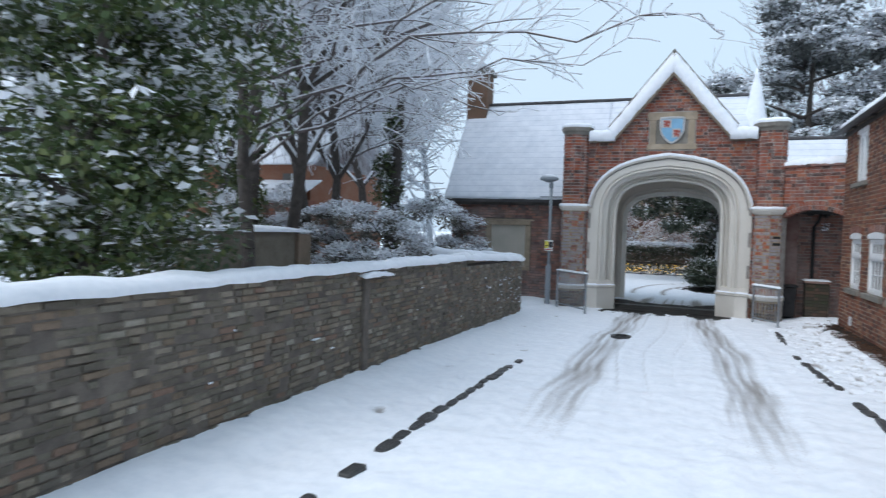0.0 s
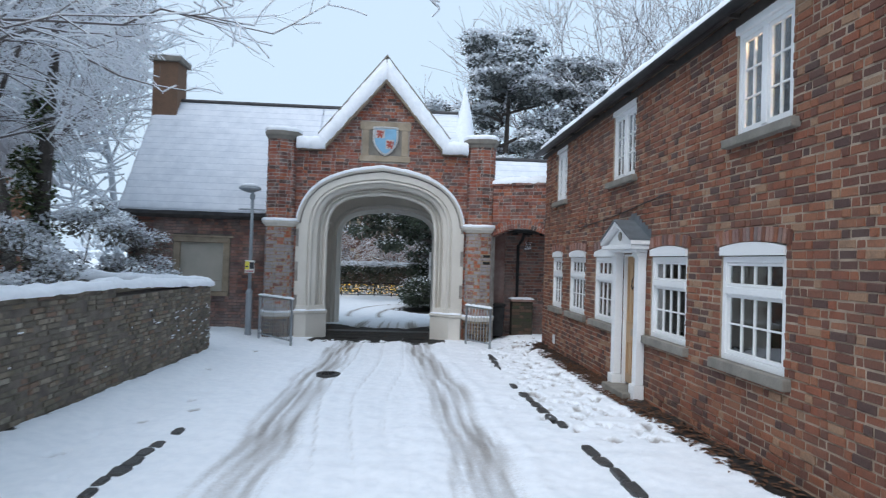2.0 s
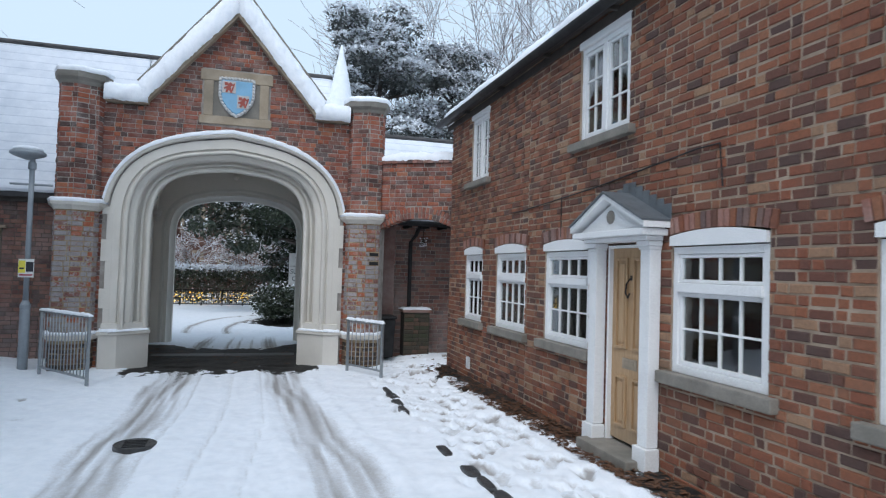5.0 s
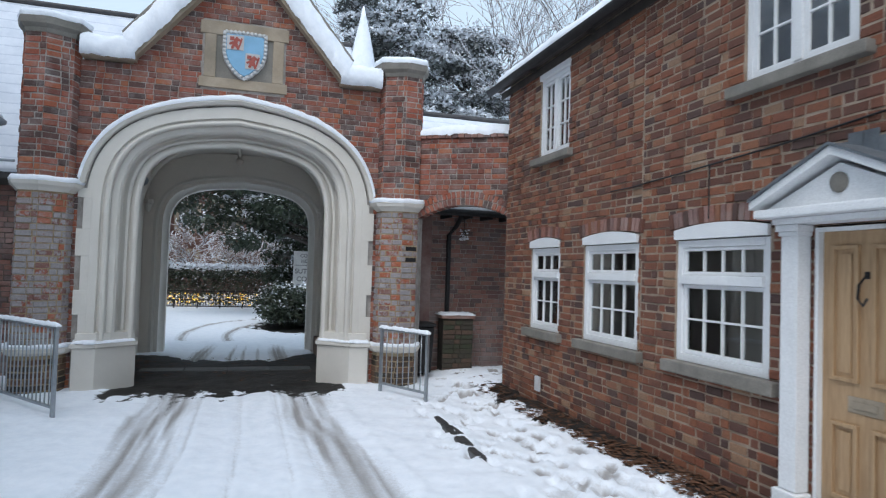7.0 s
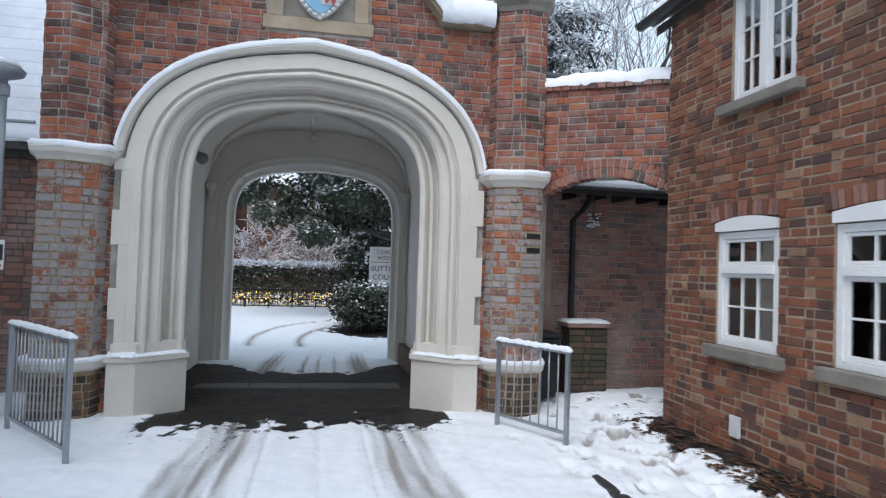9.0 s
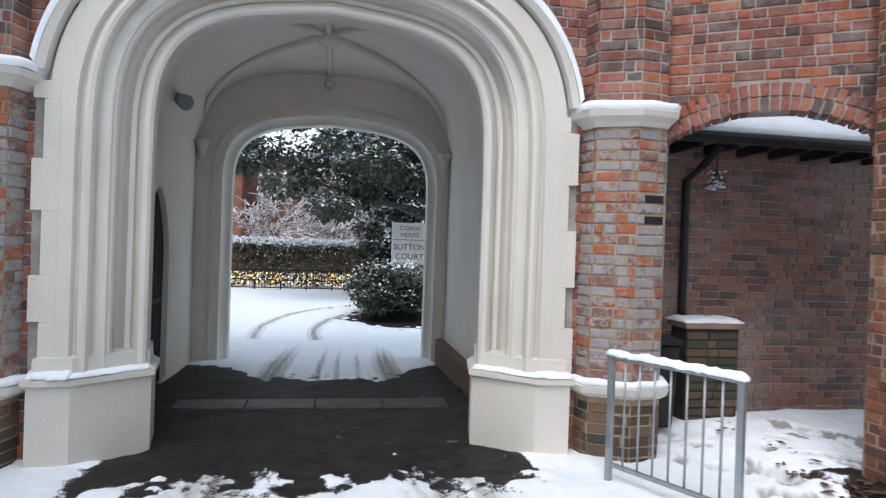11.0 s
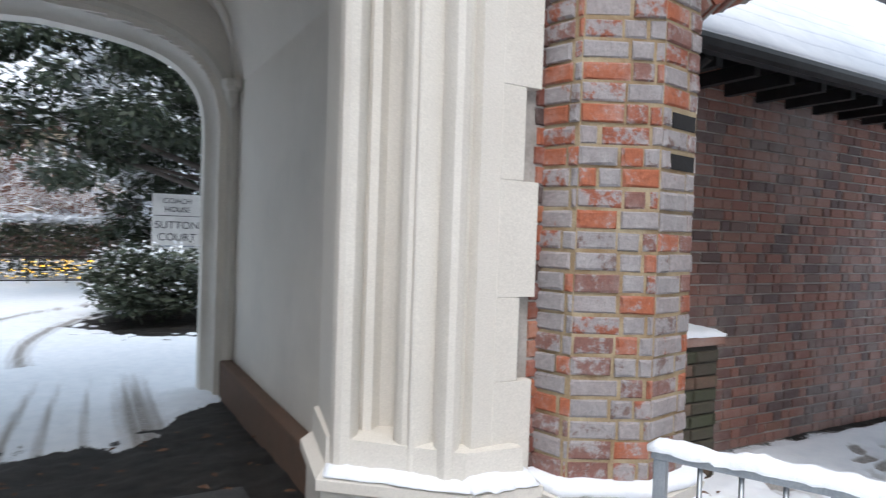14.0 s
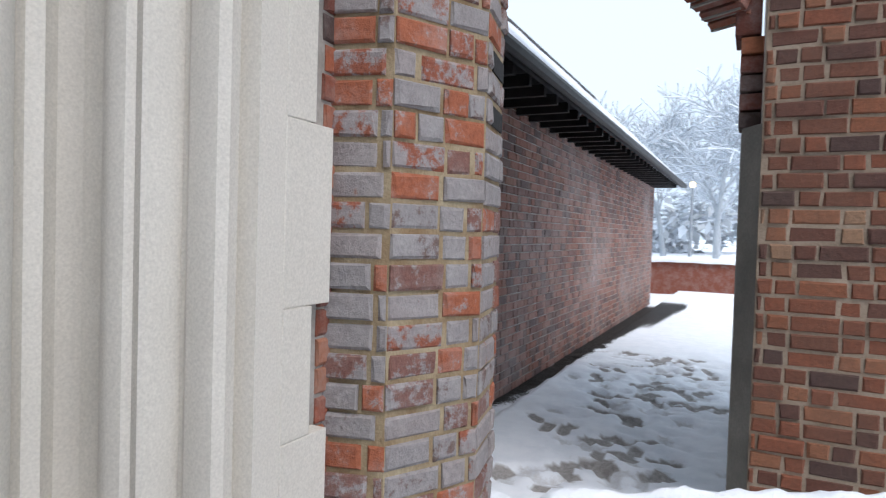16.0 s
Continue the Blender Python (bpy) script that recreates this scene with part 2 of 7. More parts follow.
def ground_material():
    """Snow, brown slush and bare wet tarmac, told apart by the two layers stored on the sheet."""
    m, n, l, b = nodes_of("snowy ground", 0.75)
    at = n.new("ShaderNodeAttribute")
    at.attribute_name = "cover"
    sep = n.new("ShaderNodeSeparateColor")
    l.new(at.outputs["Color"], sep.inputs[0])
    a = noise_node(n, l, 7, 6, rough=0.65)
    f = noise_node(n, l, 28, 6, rough=0.75)
    g = noise_node(n, l, 150, 2)
    r = ramp_node(n, [(0.3, (0.79, 0.83, 0.89)), (0.6, (0.87, 0.90, 0.95))])
    l.new(a.outputs[0], r.inputs[0])

    def edge(sock, gain):
        k = n.new("ShaderNodeMath")
        k.operation = "MULTIPLY_ADD"
        l.new(f.outputs[0], k.inputs[0])
        k.inputs[1].default_value = gain
        l.new(sock, k.inputs[2])
        q = n.new("ShaderNodeMath")
        q.operation = "SUBTRACT"
        l.new(k.outputs[0], q.inputs[0])
        q.inputs[1].default_value = gain * 0.5
        return q.outputs[0]

    sl = ramp_node(n, [(0.12, (0, 0, 0)), (0.75, (0.92, 0.92, 0.92))])
    l.new(edge(sep.outputs[0], 0.9), sl.inputs[0])
    slush = ramp_node(n, [(0.3, (0.17, 0.155, 0.145)), (0.7, (0.42, 0.395, 0.375))])
    l.new(f.outputs[0], slush.inputs[0])
    col = mix_color(n, l, sl.outputs[0], r.outputs[0], slush.outputs[0])
    tm = ramp_node(n, [(0.42, (0, 0, 0)), (0.56, (1, 1, 1))])
    l.new(edge(sep.outputs[1], 1.0), tm.inputs[0])
    tar = ramp_node(n, [(0.3, (0.007, 0.007, 0.007)), (0.7, (0.034, 0.030, 0.027))])
    l.new(a.outputs[0], tar.inputs[0])
    col = mix_color(n, l, tm.outputs[0], col, tar.outputs[0])
    l.new(col, b.inputs["Base Color"])
    ro = ramp_node(n, [(0.0, (0.75, 0.75, 0.75)), (1.0, (0.6, 0.6, 0.6))])
    l.new(tm.outputs[0], ro.inputs[0])
    l.new(ro.outputs[0], b.inputs["Roughness"])
    b.inputs["Specular IOR Level"].default_value = 0.22
    mx = n.new("ShaderNodeMath")
    mx.operation = "MULTIPLY_ADD"
    mx.inputs[1].default_value = 0.25
    l.new(g.outputs[0], mx.inputs[0])
    l.new(f.outputs[0], mx.inputs[2])
    bump_on(n, l, b, mx.outputs[0], 0.34, 0.025)
    return m


ground_mat = ground_material()


def glass_material(name="window glass", tint=(0.9, 0.95, 0.95), gloss=0.16):
    m, n, l, b = nodes_of(name)
    n.remove(b)
    out = n["Material Output"]
    tr = n.new("ShaderNodeBsdfTransparent")
    tr.inputs[0].default_value = (*tint, 1)
    gl = n.new("ShaderNodeBsdfGlossy")
    gl.inputs["Roughness"].default_value = 0.03
    fr = n.new("ShaderNodeFresnel")
    fr.inputs[0].default_value = 1.5
    k = n.new("ShaderNodeMath")
    k.operation = "MULTIPLY_ADD"
    k.inputs[1].default_value = 1.0
    k.inputs[2].default_value = gloss
    l.new(fr.outputs[0], k.inputs[0])
    nz = noise_node(n, l, 2.5, 2)
    bp = n.new("ShaderNodeBump")
    bp.inputs["Strength"].default_value = 0.05
    bp.inputs["Distance"].default_value = 0.02
    l.new(nz.outputs[0], bp.inputs["Height"])
    l.new(bp.outputs[0], gl.inputs["Normal"])
    mx = n.new("ShaderNodeMixShader")
    l.new(k.outputs[0], mx.inputs[0])
    l.new(tr.outputs[0], mx.inputs[1])
    l.new(gl.outputs[0], mx.inputs[2])
    l.new(mx.outputs[0], out.inputs[0])
    return m


glass = glass_material()


def glow(name, color, strength):
    m, n, l, b = nodes_of(name)
    b.inputs["Base Color"].default_value = (*color, 1)
    b.inputs["Emission Color"].default_value = (*color, 1)
    b.inputs["Emission Strength"].default_value = strength
    return m


def plain(name, color, rough=0.6):
    return surface(name, tuple(c * 0.9 for c in color), tuple(min(1, c * 1.08) for c in color), rough, 5, 90, 0.1, dist=0.002)


# ---- building helpers ----
def link_mesh(name, verts, faces, mat, parent=None, smooth=False):
    me = bpy.data.meshes.new(name)
    me.from_pydata([tuple(v) for v in verts], [], faces)
    me.update()
    if smooth:
        me.shade_smooth()
    me.materials.append(mat)
    ob = new(name, me)
    if parent is not None:
        ob.parent = parent
    return ob


def part(name, bm, material, parent=None, label="", smooth=False):
    me = bpy.data.meshes.new(name)
    bmesh.ops.recalc_face_normals(bm, faces=bm.faces[:])
    bm.to_mesh(me)
    bm.free()
    if smooth:
        me.shade_smooth()
    me.materials.append(material)
    ob = new(name, me)
    if parent is not None:
        ob.parent = parent
    if label:
        ob["label"] = label
    return ob


def thing(name, label, category, group="", kind="", at=(0, 0, 0)):
    e = new(name)
    e.location = at
    e.empty_display_size = 0.1
    return tagged(e, label, category, group, kind)


def setting(ob, label="", category=""):
    return tagged(ob, label, category, kind="structure")


def add_box(bm, x0, x1, y0, y1, z0, z1, bevel=0.0, m=None):
    r = bmesh.ops.create_cube(bm, size=1.0)
    vs = r["verts"]
    for v in vs:
        v.co = Vector(((x0 + x1) / 2 + v.co.x * (x1 - x0), (y0 + y1) / 2 + v.co.y * (y1 - y0), (z0 + z1) / 2 + v.co.z * (z1 - z0)))
    if bevel > 0:
        es = list({e for v in vs for e in v.link_edges})
        out = bmesh.ops.bevel(bm, geom=es, offset=bevel, segments=2, affect="EDGES", profile=0.6)
        vs = list({v for f in out["faces"] for v in f.verts} | {v for v in vs if v.is_valid})
    if m is not None:
        for v in vs:
            if v.is_valid:
                v.co = m @ v.co
    return vs


def boxed(name, x0, x1, y0, y1, z0, z1, mat, parent=None, bevel=0.006, label="", m=None):
    bm = bmesh.new()
    add_box(bm, x0, x1, y0, y1, z0, z1, bevel, m)
    return part(name, bm, mat, parent, label)


def tube_mesh(bm, pts, r0, r1=None, sides=8):
    r1 = r0 if r1 is None else r1
    pts = [Vector(p) for p in pts]
    rings = []
    for k, p in enumerate(pts):
        d = (pts[min(k + 1, len(pts) - 1)] - pts[max(k - 1, 0)]).normalized()
        a = d.cross(Vector((0, 0, 1)) if abs(d.z) < 0.9 else Vector((1, 0, 0))).normalized()
        c = d.cross(a)
        r = r0 + (r1 - r0) * k / max(1, len(pts) - 1)
        rings.append([bm.verts.new(p + (a * math.cos(t) + c * math.sin(t)) * r) for t in [2 * math.pi * s / sides for s in range(sides)]])
    for a, b in zip(rings, rings[1:]):
        for s in range(sides):
            bm.faces.new((a[s], a[(s + 1) % sides], b[(s + 1) % sides], b[s]))
    bm.faces.new(rings[0][::-1])
    bm.faces.new(rings[-1])


def smooth01(v):
    v = min(1.0, max(0.0, v))
    return v * v * (3 - 2 * v)


def ground_z(x, y):
    """The lie of the ground: it falls gently to the gate, less so along its sides."""
    fall = -0.22 * smooth01((y - 5.0) / 13.0) - 0.12 * smooth01((y - 19.8) / 4.4) * (1 - smooth01((y - 26.0) / 5.0))
    return fall * (1 - 0.55 * smooth01((abs(x + 0.5) - 2.9) / 1.2) * (1 if y < 20 else 0))


def lathe(bm, rings, cx, cy, sides=16):
    loops = [[bm.verts.new((cx + r * math.cos(2 * math.pi * s / sides), cy + r * math.sin(2 * math.pi * s / sides), z)) for s in range(sides)] for r, z in rings]
    for a, b in zip(loops, loops[1:]):
        for s in range(sides):
            bm.faces.new((a[s], a[(s + 1) % sides], b[(s + 1) % sides], b[s]))
    bm.faces.new(loops[0][::-1])
    bm.faces.new(loops[-1])


class Panel:
    """A flat upright face: u runs along it from the origin, z up, d out of it."""

    def __init__(self, ox, oy, ex, ey, flip=False):
        self.o = Vector((ox, oy, 0))
        v = Vector((ex - ox, ey - oy, 0))
        self.length = v.length
        self.u = v.normalized()
        self.n = Vector((self.u.y, -self.u.x, 0)) * (-1 if flip else 1)
        self.handed = -1 if flip else 1

    def at(self, u, z, d=0.0):
        return self.o + self.u * u + self.n * d + Vector((0, 0, z))

    def matrix(self, u, z, d=0.0):
        p = self.at(u, z, d)
        y = -self.n
        x = Vector((-y.y, y.x, 0)) * -1
        return Matrix(((x.x, y.x, 0, p.x), (x.y, y.y, 0, p.y), (0, 0, 1, p.z), (0, 0, 0, 1)))


def free_spans(u0, u1, z0, z1, holes):
    spans = [(u0, u1)]
    for h in holes:
        cuts = [c for c in (h(z0 + 0.004), h((z0 + z1) / 2), h(z1 - 0.004)) if c]
        if not cuts:
            continue
        a, b = min(c[0] for c in cuts), max(c[1] for c in cuts)
        nxt = []
        for s, e in spans:
            if b <= s or a >= e:
                nxt.append((s, e))
            else:
                if a - s > 0.012:
                    nxt.append((s, a))
                if e - b > 0.012:
                    nxt.append((b, e))
        spans = nxt
    return spans


def hole(u0, u1, z0, z1):
    return lambda z: (u0, u1) if z0 < z < z1 else None


BRICK_MESHES = {}


def brick_mesh(length, height, mat, seed):
    key = (round(length, 3), round(height, 3), mat.name, seed)
    if key not in BRICK_MESHES:
        rnd = random.Random(str(key))
        j = lambda a: rnd.uniform(-a, a)
        w, h = length / 2, height / 2
        back = [(-w, 0.02, -h), (w, 0.02, -h), (w, 0.02, h), (-w, 0.02, h)]
        mid = [(x + j(0.002), -0.003, z + j(0.002)) for x, _, z in back]
        top = [(x * (1 - 0.009 / w) + j(0.007), -0.010 + j(0.003), z * (1 - 0.008 / h) + j(0.004)) for x, _, z in back]
        faces = [(8, 9, 10, 11)] + [(a + k, a + (k + 1) % 4, a + 4 + (k + 1) % 4, a + 4 + k) for a in (0, 4) for k in range(4)]
        me = bpy.data.meshes.new("brick")
        me.from_pydata(back + mid + top, [], faces)
        me.update()
        me.materials.append(mat)
        BRICK_MESHES[key] = me
    return BRICK_MESHES[key]


def masonry(panel, u0, u1, z0, z1, owner, mats, course=0.086, holes=(), singles=None, limit=300, long=0.235, short=0.115,
            joint=0.011, random_lengths=False, rugged=1.0, seed=1, name="brick", skip_over=None, mat_rows=None):
    """Courses of bricks on a panel: those within singles (u0, u1, z0, z1) are objects of their own, the rest one joined part."""
    rnd = random.Random(seed)
    verts, faces, made = [], [], 0
    rows = int(round((z1 - z0) / course))
    for k in range(rows):
        a, b = z0 + k * course, z0 + (k + 1) * course
        su0, su1 = (u0, u1) if skip_over is None else skip_over((a + b) / 2)
        if su1 - su0 < 0.06:
            continue
        for s, e in free_spans(max(u0, su0), min(u1, su1), a, b, holes):
            u = s - (0.0 if k % 2 else long * 0.42) - rnd.uniform(0, 0.05)
            kind = k % 2
            while u < e:
                ln = rnd.uniform(short, long * 1.15) if random_lengths else (long if kind else short)
                kind = 1 - kind if rnd.random() < 0.9 else kind
                p, q = max(u, s), min(u + ln, e)
                u += ln
                if q - p < 0.03:
                    continue
                w, h = q - p - joint, b - a - joint
                c = panel.at((p + q) / 2 + 0, (a + b) / 2, 0)
                if singles and made < limit and singles[0] < p and q < singles[1] and singles[2] < a and b < singles[3]:
                    ob = new(name, brick_mesh(round(w / 0.01) * 0.01 if random_lengths else w, h, mats[""], rnd.randrange(3)))
                    ob.matrix_world = panel.matrix((p + q) / 2 + rnd.uniform(-0.0018, 0.0018) * rugged, (a + b) / 2 + rnd.uniform(-0.0015, 0.0015) * rugged, rnd.uniform(-0.003, 0.003) * rugged)
                    ob.parent = owner
                    made += 1
                    continue
                n0 = len(verts)
                d0 = rnd.uniform(-0.004, 0.004) * rugged
                for lvl, (dd, inset) in enumerate(((-0.02, 0.0), (0.003 + d0, 0.0), (0.010 + d0, 0.006))):
                    for sx, sz in ((-1, -1), (1, -1), (1, 1), (-1, 1)):
                        jx, jz = (rnd.uniform(-0.007, 0.007), rnd.uniform(-0.005, 0.005)) if lvl == 2 else (rnd.uniform(-0.004, 0.004), rnd.uniform(-0.003, 0.003)) if lvl == 1 else (0, 0)
                        verts.append(panel.at((p + q) / 2 + sx * (w / 2 - inset) + jx, (a + b) / 2 + sz * (h / 2 - inset) + jz, dd))
                fs = [(8, 9, 10, 11)] + [(x + i, x + (i + 1) % 4, x + 4 + (i + 1) % 4, x + 4 + i) for x in (0, 4) for i in range(4)]
                for f in fs:
                    f = tuple(n0 + i for i in f)
                    faces.append(f if panel.handed > 0 else f[::-1])
    if verts:
        ob = link_mesh(name + "work", verts, faces, mats[" joined"], owner)
        tagged(ob, kind="stuff")


def backing(name, panel, u0, u1, z0, z1, thick, mat, course=0.086, holes=(), skip_over=None):
    """The solid wall behind the bricks, course by course, so that any opening goes through it."""
    bm = bmesh.new()
    rows = int(round((z1 - z0) / course))
    run = {}
    done = []
    for k in range(rows + 1):
        spans = []
        if k < rows:
            a, b = z0 + k * course, z0 + (k + 1) * course
            su0, su1 = (u0, u1) if skip_over is None else skip_over((a + b) / 2)
            if su1 > su0:
                spans = [(round(s, 4), round(e, 4)) for s, e in free_spans(max(u0, su0), min(u1, su1), a, b, holes)]
        for key in list(run):
            if key not in spans:
                done.append((key, run.pop(key), z0 + k * course))
        for key in spans:
            run.setdefault(key, z0 + k * course)
    for (s, e), a, b in done:
        c = [panel.at(u, z, d) for d in (0.0, -thick) for u, z in ((s, a), (e, a), (e, b), (s, b))]
        v = [bm.verts.new(p) for p in c]
        for f in ((0, 1, 2, 3), (7, 6, 5, 4), (0, 4, 5, 1), (1, 5, 6, 2), (2, 6, 7, 3), (3, 7, 4, 0)):
            bm.faces.new([v[i] for i in f])
    return part(name, bm, mat)


def snow_slab(bm, corners, thick, nu=24, nv=6, rough=0.012, scale=3.0, lip=0.02, seed=0.0):
    """A sheet of snow with soft edges on a four-sided support (corners in order)."""
    a, b, c, d = [Vector(p) for p in corners]
    nrm = (b - a).cross(d - a).normalized()
    if nrm.z < 0:
        nrm = -nrm
    grid = []
    for i in range(nu + 1):
        row = []
        for j in range(nv + 1):
            s, t = i / nu, j / nv
            p = a.lerp(b, s).lerp(d.lerp(c, s), t)
            edge = min(s * nu, (1 - s) * nu, t * nv, (1 - t) * nv)
            h = thick * (0.25 if edge < 0.01 else 0.85 if edge < 1.01 else 1.0)
            q = p * scale + Vector((seed, seed * 2, 0))
            h *= 0.8 + 0.45 * noise.noise(q)
            if edge < 0.01:
                p = p + (p - (a + b + c + d) / 4).normalized() * lip * noise.noise(q * 3)
            row.append(bm.verts.new(p + nrm * (h + rough * noise.noise(q * 4))))
        grid.append(row)
    for i in range(nu):
        for j in range(nv):
            bm.faces.new((grid[i][j], grid[i + 1][j], grid[i + 1][j + 1], grid[i][j + 1]))
    rim = [grid[i][0] for i in range(nu + 1)] + [grid[nu][j] for j in range(1, nv + 1)] + [grid[i][nv] for i in range(nu - 1, -1, -1)] + [grid[0][j] for j in range(nv - 1, 0, -1)]
    low = [bm.verts.new(v.co - nrm * thick * 0.35) for v in rim]
    for k in range(len(rim)):
        bm.faces.new((rim[k], low[k], low[(k + 1) % len(rim)], rim[(k + 1) % len(rim)]))


# ---- ground: one sheet to the horizon ----
def axis(lo, hi, step, far):
    mid = np.arange(lo, hi + step / 2, step)
    out, d = [], step
    while sum(out) < far:
        d *= 1.35
        out.append(d)
    tail = np.cumsum(out)
    return np.concatenate([(lo - tail)[::-1], mid, hi + tail])


GX, GY = axis(-4.2, 9.0, 0.045, 900), axis(0.8, 30.0, 0.045, 900)
rng = np.random.default_rng(4)
xx, yy = np.meshgrid(GX, GY, indexing="ij")


def sm(v):
    v = np.clip(v, 0, 1)
    return v * v * (3 - 2 * v)


def wave(x, y, seed, size, count=26):
    r = np.random.default_rng(seed)
    out = np.zeros_like(x)
    for _ in range(count):
        a, f, p = r.uniform(0, 6.283), r.uniform(0.4, 2.2) / size, r.uniform(0, 6.283)
        out += np.sin((x * math.cos(a) + y * math.sin(a)) * f * 6.283 + p)
    return out / math.sqrt(count)


zz = -0.22 * sm((yy - 5.0) / 13.0) - 0.12 * sm((yy - 19.8) / 4.4) * (1 - sm((yy - 26.0) / 5.0))
zz = zz * (1 - 0.55 * sm((np.abs(xx + 0.5) - 2.9) / 1.2) * (yy < 20))
near = (np.abs(xx) < 9.3) * (yy > 0) * (yy < 31)
zz = zz + near * (0.010 * wave(xx, yy, 1, 0.9) + 0.004 * wave(xx, yy, 2, 0.25))
zz = zz + 0.09 * sm((-xx - 3.1) / 0.65) * (xx > -4.3) * (yy < 15.7) * (yy > -1)
slush_l, bare_l = np.zeros_like(xx), np.zeros_like(xx)
# two broad wheel tracks of brown slush, combed lengthwise by the tyres, and a few single tyre lines
WHEELS = (((4, -1.25), (10.4, -1.34), (13.0, -1.42), (15.0, -1.29), (19.0, -1.28)), ((4, 0.92), (8.9, 0.85), (13.0, 0.77), (15.5, 0.60), (19.0, 0.48)))
for line, wdt in zip(WHEELS, (0.44, 0.44)):
    centre = np.interp(yy, [p[0] for p in line], [p[1] for p in line]) + 0.03 * wave(0 * xx, yy, 19, 3.0, 8)
    d = np.abs(xx - centre) / wdt
    band = (1 - sm((d - 0.35) / 0.65)) * sm((yy - 4.5) / 4.5) * (yy < 19.4)
    comb = 0.5 + 0.5 * np.sin((xx - centre) * 38 + 1.0 * wave(xx * 0.5, yy * 0.05, 20, 0.5, 12))
    patch = 0.5 + 0.35 * wave(xx * 1.6, yy * 0.07, 15, 0.3)
    slush_l = np.maximum(slush_l, band * np.clip(0.10 + 0.28 * comb + 0.50 * patch, 0, 0.9))
    zz = zz - 0.024 * band - 0.006 * band * comb
    zz = zz + 0.012 * np.exp(-((d - 1.1) / 0.18) ** 2) * sm((yy - 3) / 4.0) * (yy < 18.6)
for cx, wdt, lo, strength in ((-0.86, 0.05, 6.0, 0.35), (-0.35, 0.05, 6.0, 0.3), (0.12, 0.04, 7.0, 0.25)):
    centre = cx + 0.25 * np.sin(yy * 0.42 + cx) * sm((17 - yy) / 6)
    band = (1 - sm(np.abs(xx - centre) / wdt)) * sm((yy - lo) / 4.0) * (yy < 18.4)
    slush_l = np.maximum(slush_l, band * strength)
    zz = zz - 0.016 * band
# bare wet tarmac under the gateway, with a ragged edge towards the yard
half = 1.75 + 0.75 * (yy > 19.35) * (yy < 24.1)
inside = sm((yy - 17.95 - 0.35 * np.abs(np.sin((xx + 0.55) * 1.9)) - 0.24 * wave(xx, yy, 5, 0.8) - 0.16 * wave(xx, yy, 16, 0.25)) / 0.95)
inside = inside * sm((24.0 + 0.15 * wave(xx, yy, 6, 0.5) - 1.1 * sm((1.55 - np.abs(xx + 0.5)) / 0.7) - yy) / 0.3) * sm((half + 0.15 + 0.08 * wave(xx, yy, 7, 0.4) - np.abs(xx + 0.545)) / 0.35)
bare_l = np.maximum(bare_l, inside)
for cx in (-1.29, 0.52):
    tr = (1 - sm(np.abs(xx - cx) / 0.42)) * sm((yy - 15.2) / 3.4) * (yy < 19)
    bare_l = np.maximum(bare_l, 0.52 * tr * (0.8 + 0.25 * np.sin((xx - cx) * 38)))
for cx, w0, st in ((-1.25, 0.30, 1.1), (-0.62, 0.09, 0.9), (-0.36, 0.07, 0.8), (-0.05, 0.06, 0.8), (0.42, 0.32, 1.2)):
    arc = cx * (1 - 0.03 * (yy - 23)) + 0.012 * (yy - 23) ** 2
    tr = (1 - sm(np.abs(xx - arc) / w0)) * sm((26.2 - yy) / 2.6) * (yy > 22.4)
    slush_l = np.maximum(slush_l, st * tr * (0.75 + 0.25 * np.sin((xx - arc) * 55)))
for r0, st in ((5.2, 0.9), (6.35, 0.8)):
    d = np.abs(np.hypot(xx - 4.4, yy - 27.2) - r0)
    tr = (1 - sm(d / 0.22)) * (yy > 26.3) * (xx < 1.6)
    slush_l = np.maximum(slush_l, st * tr * (0.7 + 0.3 * np.sin(d * 60)))
d = np.hypot((xx - 1.6) / 1.7, (yy - 29.4) / 1.5)
bare_l = np.maximum(bare_l, (1 - sm((d + 0.16 * wave(xx, yy, 18, 0.5) - 0.75) / 0.5)) * (yy > 26))
zz = zz - 0.03 * sm(bare_l * 2)
# strip without snow under the eaves of the house and along the long brick wall
strip = sm((xx - 3.12 - 0.10 * wave(xx, yy, 11, 0.7)) / 0.3) * (yy < 18.3) * (xx < 3.9)
bare_l = np.maximum(bare_l, 0.9 * strip)
strip = sm((yy - 20.0 + 0.09 * (xx - 5) - 0.06 * wave(xx, yy, 12, 0.6)) / 0.45) * (yy < 20.8) * (xx > 2.2) * (xx < 16)
bare_l = np.maximum(bare_l, 0.8 * strip)
strip = sm((-xx - 3.76 - 0.05 * wave(xx, yy, 13, 0.5)) / 0.2) * (xx > -4.2) * (yy < 15.9)
bare_l = np.maximum(bare_l, 0.85 * strip)
